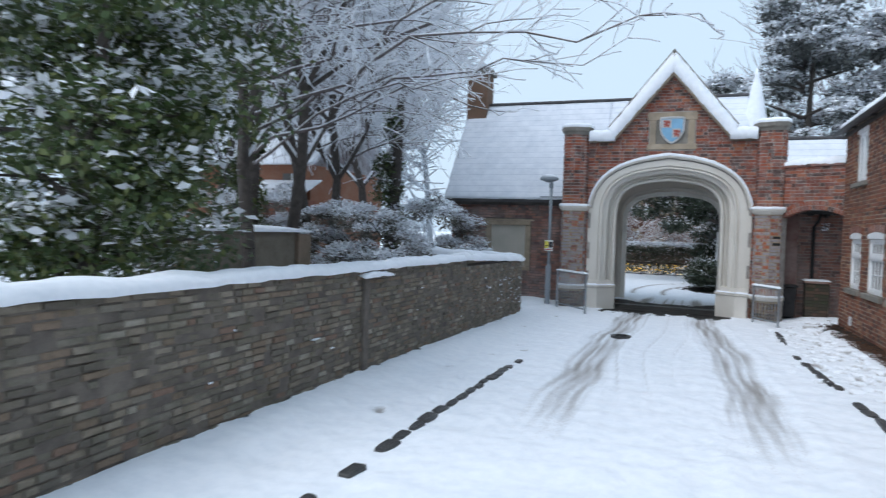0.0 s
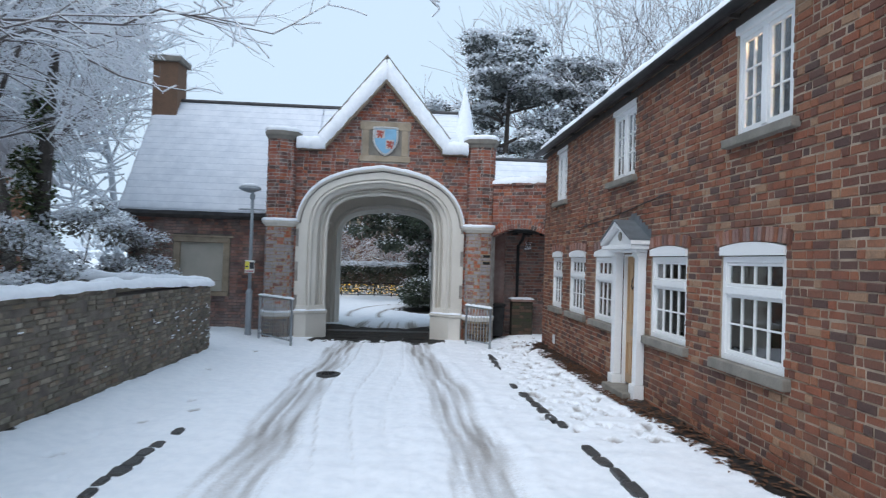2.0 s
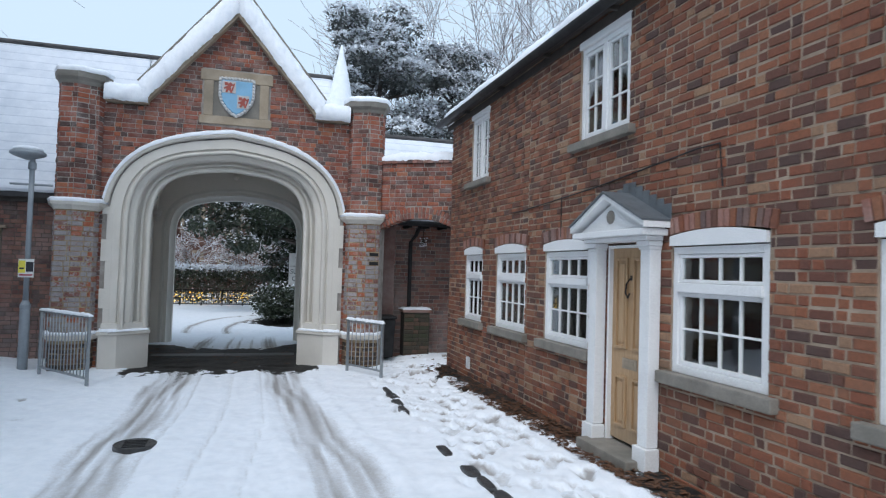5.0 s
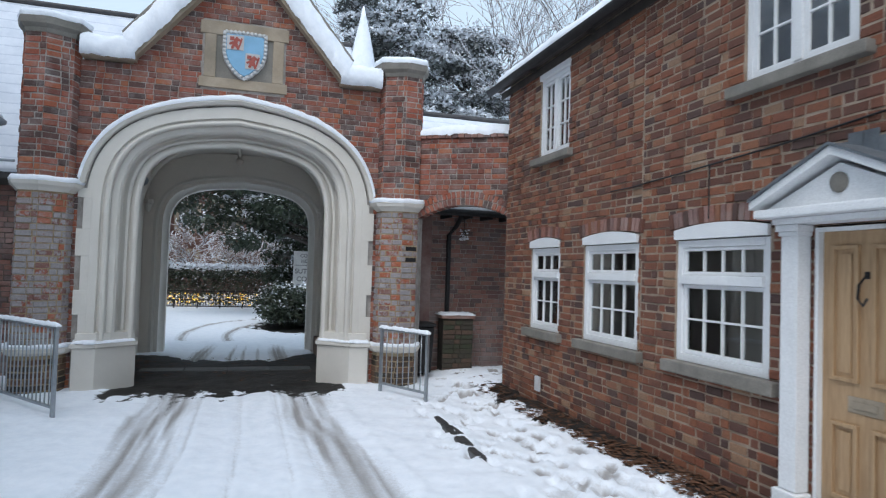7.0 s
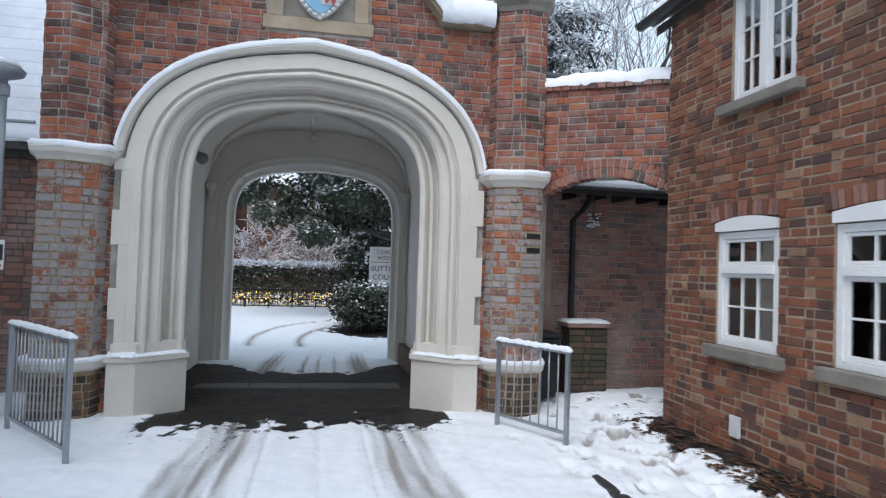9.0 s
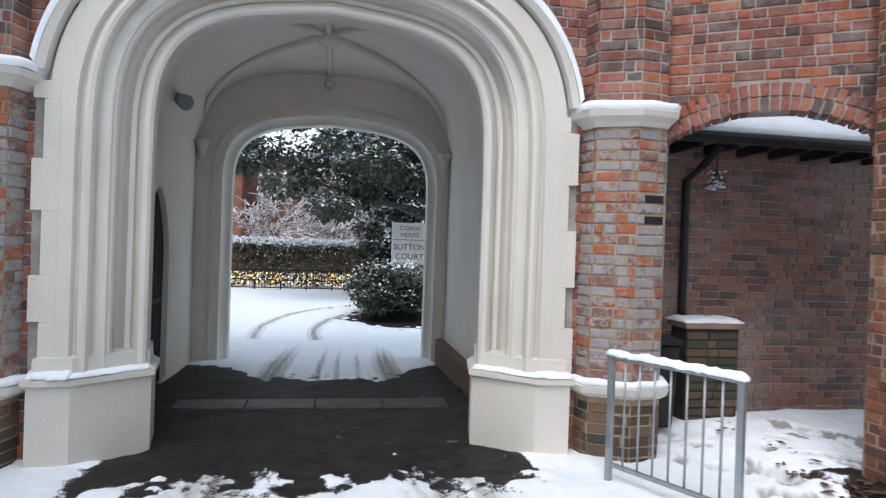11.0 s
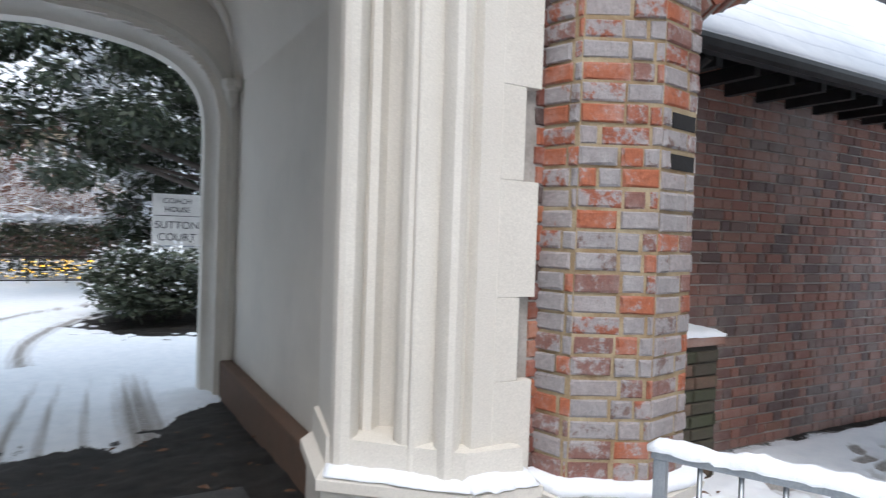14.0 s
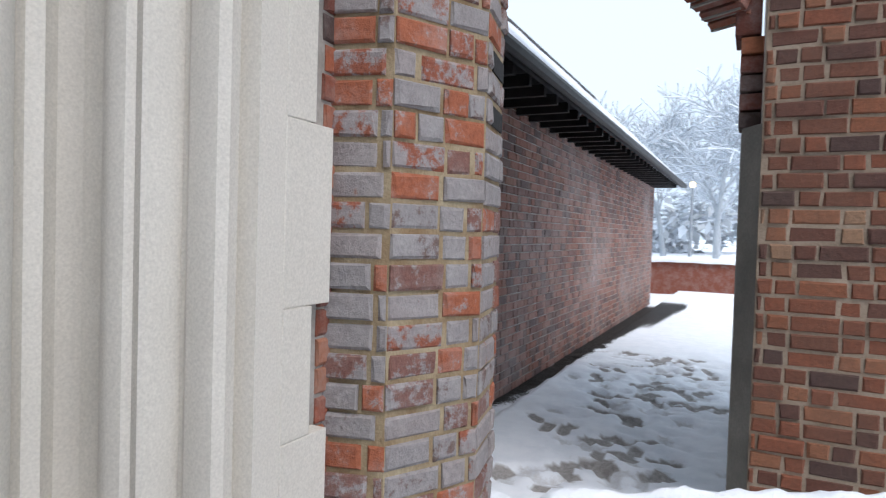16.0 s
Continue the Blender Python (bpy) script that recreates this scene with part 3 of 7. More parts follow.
# footprints
prints = []
for k in range(200):
    prints.append((rng.uniform(3.9, 8.8), 18.9 + rng.normal(0, 0.42), rng.uniform(0, 3.1)))
for k in range(190):
    t = k / 190
    prints.append((2.55 + 0.45 * math.sin(k * 1.7) + rng.normal(0, 0.18), 9.5 + 8.6 * t + rng.normal(0, 0.2), rng.normal(0, 0.3)))
for k in range(18):
    prints.append((-2.9 + 0.3 * math.sin(k) + rng.normal(0, 0.1), 6.0 + 0.65 * k, rng.normal(0, 0.5)))
for k in range(70):
    prints.append((rng.uniform(2.5, 4.4), rng.uniform(17.0, 19.6), rng.uniform(0, 3.1)))
for px, py, pa in prints:
    i0, i1 = np.searchsorted(GX, (px - 0.25, px + 0.25))
    j0, j1 = np.searchsorted(GY, (py - 0.25, py + 0.25))
    if i1 - i0 < 2 or j1 - j0 < 2:
        continue
    sx, sy = xx[i0:i1, j0:j1] - px, yy[i0:i1, j0:j1] - py
    a = sx * math.cos(pa) + sy * math.sin(pa)
    b = -sx * math.sin(pa) + sy * math.cos(pa)
    d = np.sqrt((a / 0.06) ** 2 + (b / 0.15) ** 2)
    dent = 1 - sm((d - 0.65) / 0.5)
    zz[i0:i1, j0:j1] -= (0.036 if px < 3.6 else 0.024) * dent
    zz[i0:i1, j0:j1] += (0.010 if px < 3.6 else 0.003) * np.exp(-((d - 1.35) / 0.25) ** 2)
    slush_l[i0:i1, j0:j1] = np.maximum(slush_l[i0:i1, j0:j1], dent ** (1 if px < 3.8 else 3) * (rng.choice([0.1, 0.4, 0.75], p=[0.35, 0.35, 0.3]) if px < 3.8 else rng.choice([0.1, 0.4, 1.4], p=[0.35, 0.3, 0.35])))
nx, ny = len(GX), len(GY)
gv = np.stack([xx, yy, zz], -1).reshape(-1, 3)
ii, jj = np.meshgrid(np.arange(nx - 1), np.arange(ny - 1), indexing="ij")
q0 = (ii * ny + jj).ravel()
gf = np.stack([q0, q0 + ny, q0 + ny + 1, q0 + 1], -1)
gme = bpy.data.meshes.new("ground")
gme.vertices.add(len(gv))
gme.vertices.foreach_set("co", gv.ravel())
gme.loops.add(gf.size)
gme.loops.foreach_set("vertex_index", gf.ravel())
gme.polygons.add(len(gf))
gme.polygons.foreach_set("loop_start", np.arange(len(gf)) * 4)
gme.update(calc_edges=True)
gme.shade_smooth()
cover = gme.color_attributes.new("cover", "FLOAT_COLOR", "POINT")
cover.data.foreach_set("color", np.stack([slush_l, bare_l, 0 * xx, 0 * xx + 1], -1).astype(np.float32).ravel())
gme.materials.append(ground_mat)
setting(new("ground", gme), "snow-covered yard with slushy tyre tracks and bare tarmac", "ground")


# ---- house with sash windows (its long brick front faces the yard) ----
HX, HY0, HY1, HTOP = 3.58, -3.0, 18.06, 4.66
WINDOWS = [(16.22, 17.1), (14.47, 15.6), (12.72, 13.86), (10.1, 11.24), (8.06, 9.25)]
UPPERS = [(16.05, 16.92), (11.98, 13.02), (8.02, 9.02)]
DOOR = (11.56, 12.30)
house_panel = Panel(HX, HY0, HX, HY1, flip=True)
hu = lambda y: y - HY0
house_holes = [hole(hu(a), hu(b), 0.90, 2.12) for a, b in WINDOWS] + [hole(hu(a), hu(b), 3.29, 4.40) for a, b in UPPERS] + [hole(hu(DOOR[0]), hu(DOOR[1]), -0.3, 2.06)]
house = thing("house", "two-storey red brick house with white windows and snowy roof", "house", at=(0, 0, 0))
hw = backing("wall", house_panel, 0, HY1 - HY0, -0.42, HTOP, 0.3, mortar, holes=house_holes)
hw.parent = house
boxed("end_wall", HX + 0.3, 6.8, HY1 - 0.3, HY1, -0.4, HTOP, mortar, house)
boxed("end_wall", HX + 0.3, 6.8, HY0, HY0 + 0.3, -0.4, HTOP, mortar, house)
boxed("back_wall", 6.5, 6.8, HY0 + 0.3, HY1 - 0.3, -0.4, HTOP, mortar, house)
boxed("party_wall", 6.38, 6.48, HY0 + 0.3, HY1 - 0.3, -0.3, HTOP, room_shade, house)
boxed("upper_floor", HX + 0.3, 6.36, HY0 + 0.3, HY1 - 0.3, 2.6, 2.75, room_shade, house)
boxed("ground_floor", HX + 0.3, 6.36, HY0 + 0.3, HY1 - 0.3, -0.2, 0.05, room_shade, house)
boxed("loft_floor", HX + 0.3, 6.48, HY0 + 0.3, HY1 - 0.3, HTOP - 0.1, HTOP + 0.02, room_shade, house)
# roof: slates, snow, gutter and rafter feet
rs = 0.84
bm = bmesh.new()
ex, ez, rx, rz = HX - 0.12, 4.62, 5.2, 4.62 + (5.2 - HX + 0.12) * rs
for x0, z0, x1, z1 in ((ex, ez, rx, rz), (2 * rx - ex, ez, rx, rz)):
    v = [bm.verts.new(p) for p in ((x0, HY0 - 0.2, z0), (x0, HY1 + 0.38, z0), (x1, HY1 + 0.38, z1), (x1, HY0 - 0.2, z1))]
    w = [bm.verts.new(p.co + Vector((0, 0, 0.07))) for p in v]
    bm.faces.new(v)
    bm.faces.new(w)
    for k in range(4):
        bm.faces.new((v[k], v[(k + 1) % 4], w[(k + 1) % 4], w[k]))
part("roof", bm, slate, house)
bm = bmesh.new()
snow_slab(bm, [(ex - 0.01, HY0 - 0.2, ez + 0.085), (ex - 0.01, HY1 + 0.4, ez + 0.085), (rx, HY1 + 0.4, rz + 0.085), (rx, HY0 - 0.2, rz + 0.085)], 0.11, 120, 24, 0.02, 1.2, 0.06)
part("roof_snow", bm, snow, house, "thick snow lying on the roof", smooth=True)
bm = bmesh.new()
n_seg = 14
for a, b in ((0, 1),):
    ring = []
    for y in (HY0 - 0.2, HY1 + 0.4):
        outer = [bm.verts.new((ex - 0.07 + 0.075 * math.cos(math.pi + math.pi * k / n_seg), y, ez + 0.02 + 0.075 * math.sin(math.pi + math.pi * k / n_seg))) for k in range(n_seg + 1)]
        inner = [bm.verts.new((ex - 0.07 + 0.067 * math.cos(math.pi + math.pi * k / n_seg), y, ez + 0.02 + 0.067 * math.sin(math.pi + math.pi * k / n_seg))) for k in range(n_seg + 1)]
        ring.append(outer + inner[::-1])
    n_r = len(ring[0])
    for k in range(n_r):
        bm.faces.new((ring[0][k], ring[0][(k + 1) % n_r], ring[1][(k + 1) % n_r], ring[1][k]))
gut = part("gutter", bm, black_iron, house, "black half-round gutter")
for k in range(13):
    y = HY0 + 0.6 + k * 1.62
    boxed("gutter_bracket", HX - 0.18, HX - 0.018, y, y + 0.05, ez - 0.05, ez + 0.0, timber_dark, gut, 0.0)
boxed("soffit", ex + 0.02, HX - 0.035, HY0, HY1 + 0.34, ez + 0.0, ez + 0.03, timber_dark, house, 0.0)
boxed("soffit_board", HX - 0.03, HX - 0.016, HY0, HY1 + 0.3, ez - 0.13, ez - 0.02, timber_dark, house, 0.0)


def arch_lintel(ya, yb, z, rows, mat_pair):
    """Flat brick arch of bricks on end over an opening."""
    n = int((yb - ya + 0.16) / 0.066)
    for k in range(n):
        c = (k + 0.5) / n - 0.5
        y = (ya + yb) / 2 + c * (yb - ya + 0.16)
        rise = 0.05 * (1 - (2 * c) ** 2)
        bm = bmesh.new()
        m = pose(HX - 0.017, y, z + rise, 12 * -2 * c, 0, 0)
        add_box(bm, -0.012, 0.03, -0.027, 0.027, 0.0, 0.145, 0.005, m)
        ob = part("lintel_brick", bm, (M_DARK if k % 3 else M_RED)[""], house)


def pane_grid(parent, x, y0, y1, z0, z1, cols, rows, bar=0.018, glass_only=False):
    """Panes of glass and the glazing bars between them, in a leaf whose opening is given."""
    cw, ch = (y1 - y0) / cols, (z1 - z0) / rows
    for c in range(cols):
        for r in range(rows):
            p = boxed("pane", x + 0.012, x + 0.016, y0 + c * cw + 0.004, y0 + (c + 1) * cw - 0.004, z0 + r * ch + 0.004, z0 + (r + 1) * ch - 0.004, glass, parent, 0.0)
            p.visible_shadow = False
    for c in range(1, cols):
        boxed("glazing_bar", x - 0.004, x + 0.022, y0 + c * cw - bar / 2, y0 + c * cw + bar / 2, z0, z1, white_paint, parent, 0.003)
    for r in range(1, rows):
        boxed("glazing_bar", x - 0.002, x + 0.020, y0, y1, z0 + r * ch - bar / 2, z0 + r * ch + bar / 2, white_paint, parent, 0.003)


def frame_of(name, parent, x0, x1, y0, y1, z0, z1, w, mat=None, wb=None):
    mat = mat or white_paint
    wb = w if wb is None else wb
    bm = bmesh.new()
    add_box(bm, x0, x1, y0, y0 + w, z0, z1, 0.005)
    add_box(bm, x0, x1, y1 - w, y1, z0, z1, 0.005)
    add_box(bm, x0, x1, y0 + w, y1 - w, z1 - w, z1, 0.005)
    add_box(bm, x0, x1, y0 + w, y1 - w, z0, z0 + wb, 0.005)
    return part(name, bm, mat, parent)


def low_window(k, y0, y1):
    w = setting(new("window_%d" % k), "white painted sash window with a small-paned top light", "window")
    zb, zt = 0.90, 2.12
    x = HX + 0.012
    frame_of("window_frame", w, x, x + 0.09, y0 + 0.004, y1 - 0.004, zb, zt - 0.10, 0.065, wb=0.07)
    # cambered white head board
    bm = bmesh.new()
    n = 12
    lo, hi = [], []
    for s in range(n + 1):
        y = y0 + 0.0 + (y1 - y0) * s / n
        rise = 0.05 * (1 - (2 * s / n - 1) ** 2)
        for lst, z in ((lo, zt - 0.09), (hi, zt - 0.005 + rise)):
            lst.append((bm.verts.new((HX - 0.035, y, z)), bm.verts.new((HX + 0.08, y, z))))
    for s in range(n):
        bm.faces.new((lo[s][0], lo[s + 1][0], hi[s + 1][0], hi[s][0]))
        bm.faces.new((lo[s][1], hi[s][1], hi[s + 1][1], lo[s + 1][1]))
        bm.faces.new((hi[s][0], hi[s + 1][0], hi[s + 1][1], hi[s][1]))
        bm.faces.new((lo[s][0], lo[s][1], lo[s + 1][1], lo[s + 1][0]))
    for s in (0, n):
        bm.faces.new((lo[s][0], hi[s][0], hi[s][1], lo[s][1]))
    part("head_board", bm, white_paint, w)
    zm = 1.66
    boxed("transom", x - 0.02, x + 0.08, y0 + 0.069, y1 - 0.069, zm - 0.045, zm + 0.04, white_paint, w, 0.01)
    cols = 4 if y1 - y0 > 1.0 else 3
    tl_ = frame_of("top_light", w, x + 0.015, x + 0.06, y0 + 0.071, y1 - 0.071, zm + 0.042, zt - 0.168, 0.03)
    pane_grid(tl_, x + 0.025, y0 + 0.10, y1 - 0.10, zm + 0.072, zt - 0.198, cols, 1)
    ls_ = frame_of("lower_sash", w, x + 0.02, x + 0.065, y0 + 0.071, y1 - 0.071, zb + 0.072, zm - 0.047, 0.035)
    pane_grid(ls_, x + 0.03, y0 + 0.105, y1 - 0.105, zb + 0.107, zm - 0.082, cols, 2)
    boxed("window_sill", HX - 0.09, HX + 0.20, y0 - 0.11, y1 + 0.11, zb - 0.115, zb - 0.003, stone, w, 0.014)
    # net curtain in soft folds
    bm = bmesh.new()
    for c0, c1 in ((0.02, 0.30), (0.46, 0.98)) if k % 2 else ((0.02, 0.52), (0.74, 0.98)):
        rowz = []
        for z in (zb + 0.02, zt - 0.15):
            rowz.append([bm.verts.new((HX + 0.17 + 0.018 * math.sin(s * 1.15 + k), y0 + (y1 - y0) * (c0 + (c1 - c0) * s / 30), z)) for s in range(31)])
        for s in range(30):
            bm.faces.new((rowz[0][s], rowz[0][s + 1], rowz[1][s + 1], rowz[1][s]))
    part("curtain", bm, curtain_mat, w, "pale net curtain", smooth=True)
    arch_lintel(y0, y1, zt + 0.002, 1, M_RED)


def upper_window(k, y0, y1):
    w = setting(new("window_%d" % k), "white painted two-leaf casement window with stone surround", "window")
    zb, zt = 3.29, 4.40
    x = HX + 0.02
    frame_of("window_frame", w, x, x + 0.09, y0 + 0.004, y1 - 0.004, zb + 0.002, zt, 0.055)
    mid = (y0 + y1) / 2
    boxed("mullion", x - 0.01, x + 0.085, mid - 0.04, mid + 0.04, zb + 0.057, zt - 0.057, white_paint, w, 0.008)
    for a, b in ((y0 + 0.061, mid - 0.042), (mid + 0.042, y1 - 0.061)):
        cs_ = frame_of("casement", w, x + 0.01, x + 0.055, a, b, zb + 0.06, zt - 0.06, 0.04)
        pane_grid(cs_, x + 0.02, a + 0.04, b - 0.04, zb + 0.10, zt - 0.10, 2, 3)
    boxed("head_board", HX - 0.02, HX + 0.08, y0 - 0.02, y1 + 0.02, zt + 0.003, zt + 0.09, white_paint, w, 0.01)
    boxed("window_sill", HX - 0.10, HX + 0.18, y0 - 0.13, y1 + 0.13, zb - 0.10, zb - 0.003, stone, w, 0.014)


for k, (a, b) in enumerate(WINDOWS):
    low_window(k + 1, a, b)
for k, (a, b) in enumerate(UPPERS):
    upper_window(k + 6, a, b)

bm = bmesh.new()
for c0, c1 in ((0.06, 0.42), (0.56, 0.94)):
    rowz = [[bm.verts.new((HX + 0.2 + 0.02 * math.sin(s * 1.3), 8.02 + (c0 + (c1 - c0) * s / 26), z)) for s in range(27)] for z in (3.3, 4.2)]
    for s in range(26):
        bm.faces.new((rowz[0][s], rowz[0][s + 1], rowz[1][s + 1], rowz[1][s]))
warm_curtain = surface("cream curtain", (0.70, 0.60, 0.50), (0.80, 0.70, 0.60), 0.9, 3, 100, 0.2)
wc_n, wc_l = warm_curtain.node_tree.nodes, warm_curtain.node_tree.links
wc_t, wc_m = wc_n.new("ShaderNodeBsdfTranslucent"), wc_n.new("ShaderNodeMixShader")
wc_t.inputs[0].default_value = (0.80, 0.68, 0.54, 1)
wc_m.inputs[0].default_value = 0.6
wc_l.new(wc_n["Principled BSDF"].outputs[0], wc_m.inputs[1])
wc_l.new(wc_t.outputs[0], wc_m.inputs[2])
wc_l.new(wc_m.outputs[0], wc_n["Material Output"].inputs[0])
setting(part("curtain", bm, warm_curtain, smooth=True), "cream curtains in an upper window", "curtain")
# warm lit room behind the upper window
room = thing("lit_room", "warm lit bedroom behind an upper window", "room", kind="structure")
boxed("room_back", 5.6, 5.7, 7.0, 10.0, 2.76, 4.54, room_warm, room, 0)
boxed("room_side", HX + 0.32, 5.6, 6.9, 7.0, 2.76, 4.54, room_warm, room, 0)
boxed("room_side", HX + 0.32, 5.6, 10.0, 10.1, 2.76, 4.54, room_warm, room, 0)
boxed("room_ceiling", HX + 0.32, 5.6, 7.0, 10.0, 4.52, 4.545, room_warm, room, 0)
bulb = thing("ceiling_lamp", "small glowing ceiling lamp with a round shade", "lamp", at=(0, 0, 0))
bm = bmesh.new()
lathe(bm, [(0.06, 4.51), (0.16, 4.44), (0.17, 4.36), (0.10, 4.30)], 4.7, 8.6)
part("shade", bm, glow("warm lamp shade", (1.0, 0.66, 0.36), 260.0), bulb, smooth=True)

# ---- gatehouse ----
CX, GYF = -0.545, 19.22
FLOOR_G = -0.24


def arch_top(s, rise, h):
    """Four-centred head: tight haunches and nearly straight flanks that meet in a blunt point."""
    s = min(1.0, abs(s))
    wide = min(1.0, max(0.0, (h - 1.425) / 0.81))
    p, kink = 3.8 - 0.8 * wide, 0.09 + 0.045 * wide
    return rise * ((1 - kink) * (1 - s ** p) ** (1 / p) + kink * (1 - s))


def arch_half(z, h, zs, rise):
    if z <= zs:
        return h
    if z >= zs + rise:
        return None
    lo, hi = 0.0, 1.0
    for _ in range(24):
        mid = (lo + hi) / 2
        lo, hi = (mid, hi) if arch_top(mid, rise, h) > z - zs else (lo, mid)
    return h * lo


def arch_hole(cu, h, zs, rise, z0=-9.0):
    def f(z):
        if z < z0:
            return None
        a = arch_half(z, h, zs, rise)
        return None if a is None else (cu - a, cu + a)
    return f


def arch_line(h, zs, rise, zb, n=26):
    pts = [(-h, zb), (-h, (zb + zs) / 2)]
    for k in range(2 * n + 1):
        t = math.pi * (1 - k / (2 * n))
        s = math.copysign(abs(math.cos(t)) ** 0.85, math.cos(t))
        pts.append((h * s, zs + arch_top(s, rise, h)))
    return pts + [(h, (zb + zs) / 2), (h, zb)]


def sweep_arch(name, profile, cx, zs, rise_of, zb, mat, parent, smooth=True):
    bm = bmesh.new()
    rows = [[bm.verts.new((cx + x, y, z)) for x, z in arch_line(h, zs, rise_of(h), zb)] for h, y in profile]
    for a, b in zip(rows, rows[1:]):
        for k in range(len(a) - 1):
            bm.faces.new((a[k], a[k + 1], b[k + 1], b[k]))
    ob = part(name, bm, mat, parent)
    if smooth:
        ob.data.shade_smooth()
        ob.data.set_sharp_from_angle(angle=radians(32))
    return ob


SPRING = 2.15
rise_main = lambda h: 1.40 + (h - 1.425) * 0.877
gate = thing("gatehouse", "red brick gatehouse with a cream moulded carriage arch and snowy gable", "gatehouse")
GU0, GU1 = -2.83, 1.74
gate_panel = Panel(GU0, GYF, GU1, GYF)
gu = lambda x: x - GU0


def gable_limit(z):
    if z < 4.66:
        return (0.0, GU1 - GU0)
    w = 1.60 * (6.56 - z) / (6.56 - 4.66)
    return (gu(-0.52) - w, gu(-0.52) + w)


main_hole = arch_hole(gu(CX), 2.06, SPRING, rise_main(2.06))
plaque_hole = hole(gu(-1.13), gu(0.13), 4.42, 5.46)
gw = backing("front_wall", gate_panel, 0, GU1 - GU0, -0.35, 6.7, 0.4, mortar_pale, holes=[main_hole], skip_over=gable_limit)
gw.parent = gate
# moulded surround, swept round the arch
prof = [(2.10, 19.27), (2.10, 19.172), (1.900, 19.172), (1.892, 19.195), (1.888, 19.225), (1.872, 19.222), (1.850, 19.192), (1.815, 19.182), (1.788, 19.195), (1.773, 19.225),
        (1.772, 19.265), (1.785, 19.285), (1.783, 19.297), (1.690, 19.304), (1.680, 19.312), (1.683, 19.335), (1.664, 19.345), (1.650, 19.372), (1.652, 19.402), (1.668, 19.425),
        (1.712, 19.455), (1.732, 19.505), (1.715, 19.560), (1.665, 19.585), (1.612, 19.572), (1.607, 19.540), (1.572, 19.556), (1.563, 19.578), (1.552, 19.560), (1.528, 19.522),
        (1.490, 19.502), (1.452, 19.506), (1.430, 19.528), (1.425, 19.570), (1.440, 19.620), (1.535, 20.05), (2.40, 20.05)]
sweep_arch("arch_moulding", prof, CX, SPRING, rise_main, 0.40, cream, gate)
hood = [(2.13, 19.20), (2.14, 19.12), (2.19, 19.09), (2.235, 19.11), (2.25, 19.23)]
bm = bmesh.new()
rows = [[bm.verts.new((CX + x, y, z)) for x, z in arch_line(h, SPRING, rise_main(h), SPRING)[2:-2] if z > 2.72] for h, y in hood]
cut = min(len(r) for r in rows)
rows = [r[(len(r) - cut) // 2:(len(r) - cut) // 2 + cut] for r in rows]
for a, b in zip(rows, rows[1:]):
    for k in range(cut - 1):
        bm.faces.new((a[k], a[k + 1], b[k + 1], b[k]))
part("hood_mould", bm, cream, gate)
bm = bmesh.new()
line = arch_line(2.235, SPRING, rise_main(2.235), SPRING, 60)
line = [(x, z) for x, z in line if z > 2.80]
srows = []
for k, (x, z) in enumerate(line):
    up = 0.075 * (1 - 0.55 * (abs(x) / 2.2) ** 3) * (0.75 + 0.6 * abs(noise.noise(Vector((x * 3, z * 3, 1)))))
    nrm = Vector((x * 0.25, 0, 1)).normalized()
    nx_ = x / 2.6
    srows.append([bm.verts.new((CX + x + a * nx_, y, z + b)) for a, b, y in ((-0.03, -0.02, 19.09), (0, up * 0.6, 19.07), (0.02, up, 19.13), (0.03, up * 1.0, 19.20), (0.02, 0, 19.215))])
for a, b in zip(srows, srows[1:]):
    for k in range(4):
        bm.faces.new((a[k], b[k], b[k + 1], a[k + 1]))
part("hood_snow", bm, snow, gate, "snow lying on the hood mould", smooth=True)
# toothed quoin blocks beside the jambs
for side in (-1, 1):
    z, k = 0.42, 0
    while z < 2.7:
        hgt = (0.44, 0.36, 0.5, 0.4, 0.46, 0.38)[k % 6]
        top = min(z + hgt, 2.72)
        w = 2.20 if k % 2 == (0 if side > 0 else 1) else 2.12
        xs = sorted((CX + side * 2.0, CX + side * w))
        boxed("quoin", xs[0], xs[1], 19.169, 19.30, z + 0.001, top - 0.001, cream, gate, 0.004)
        z, k = top, k + 1
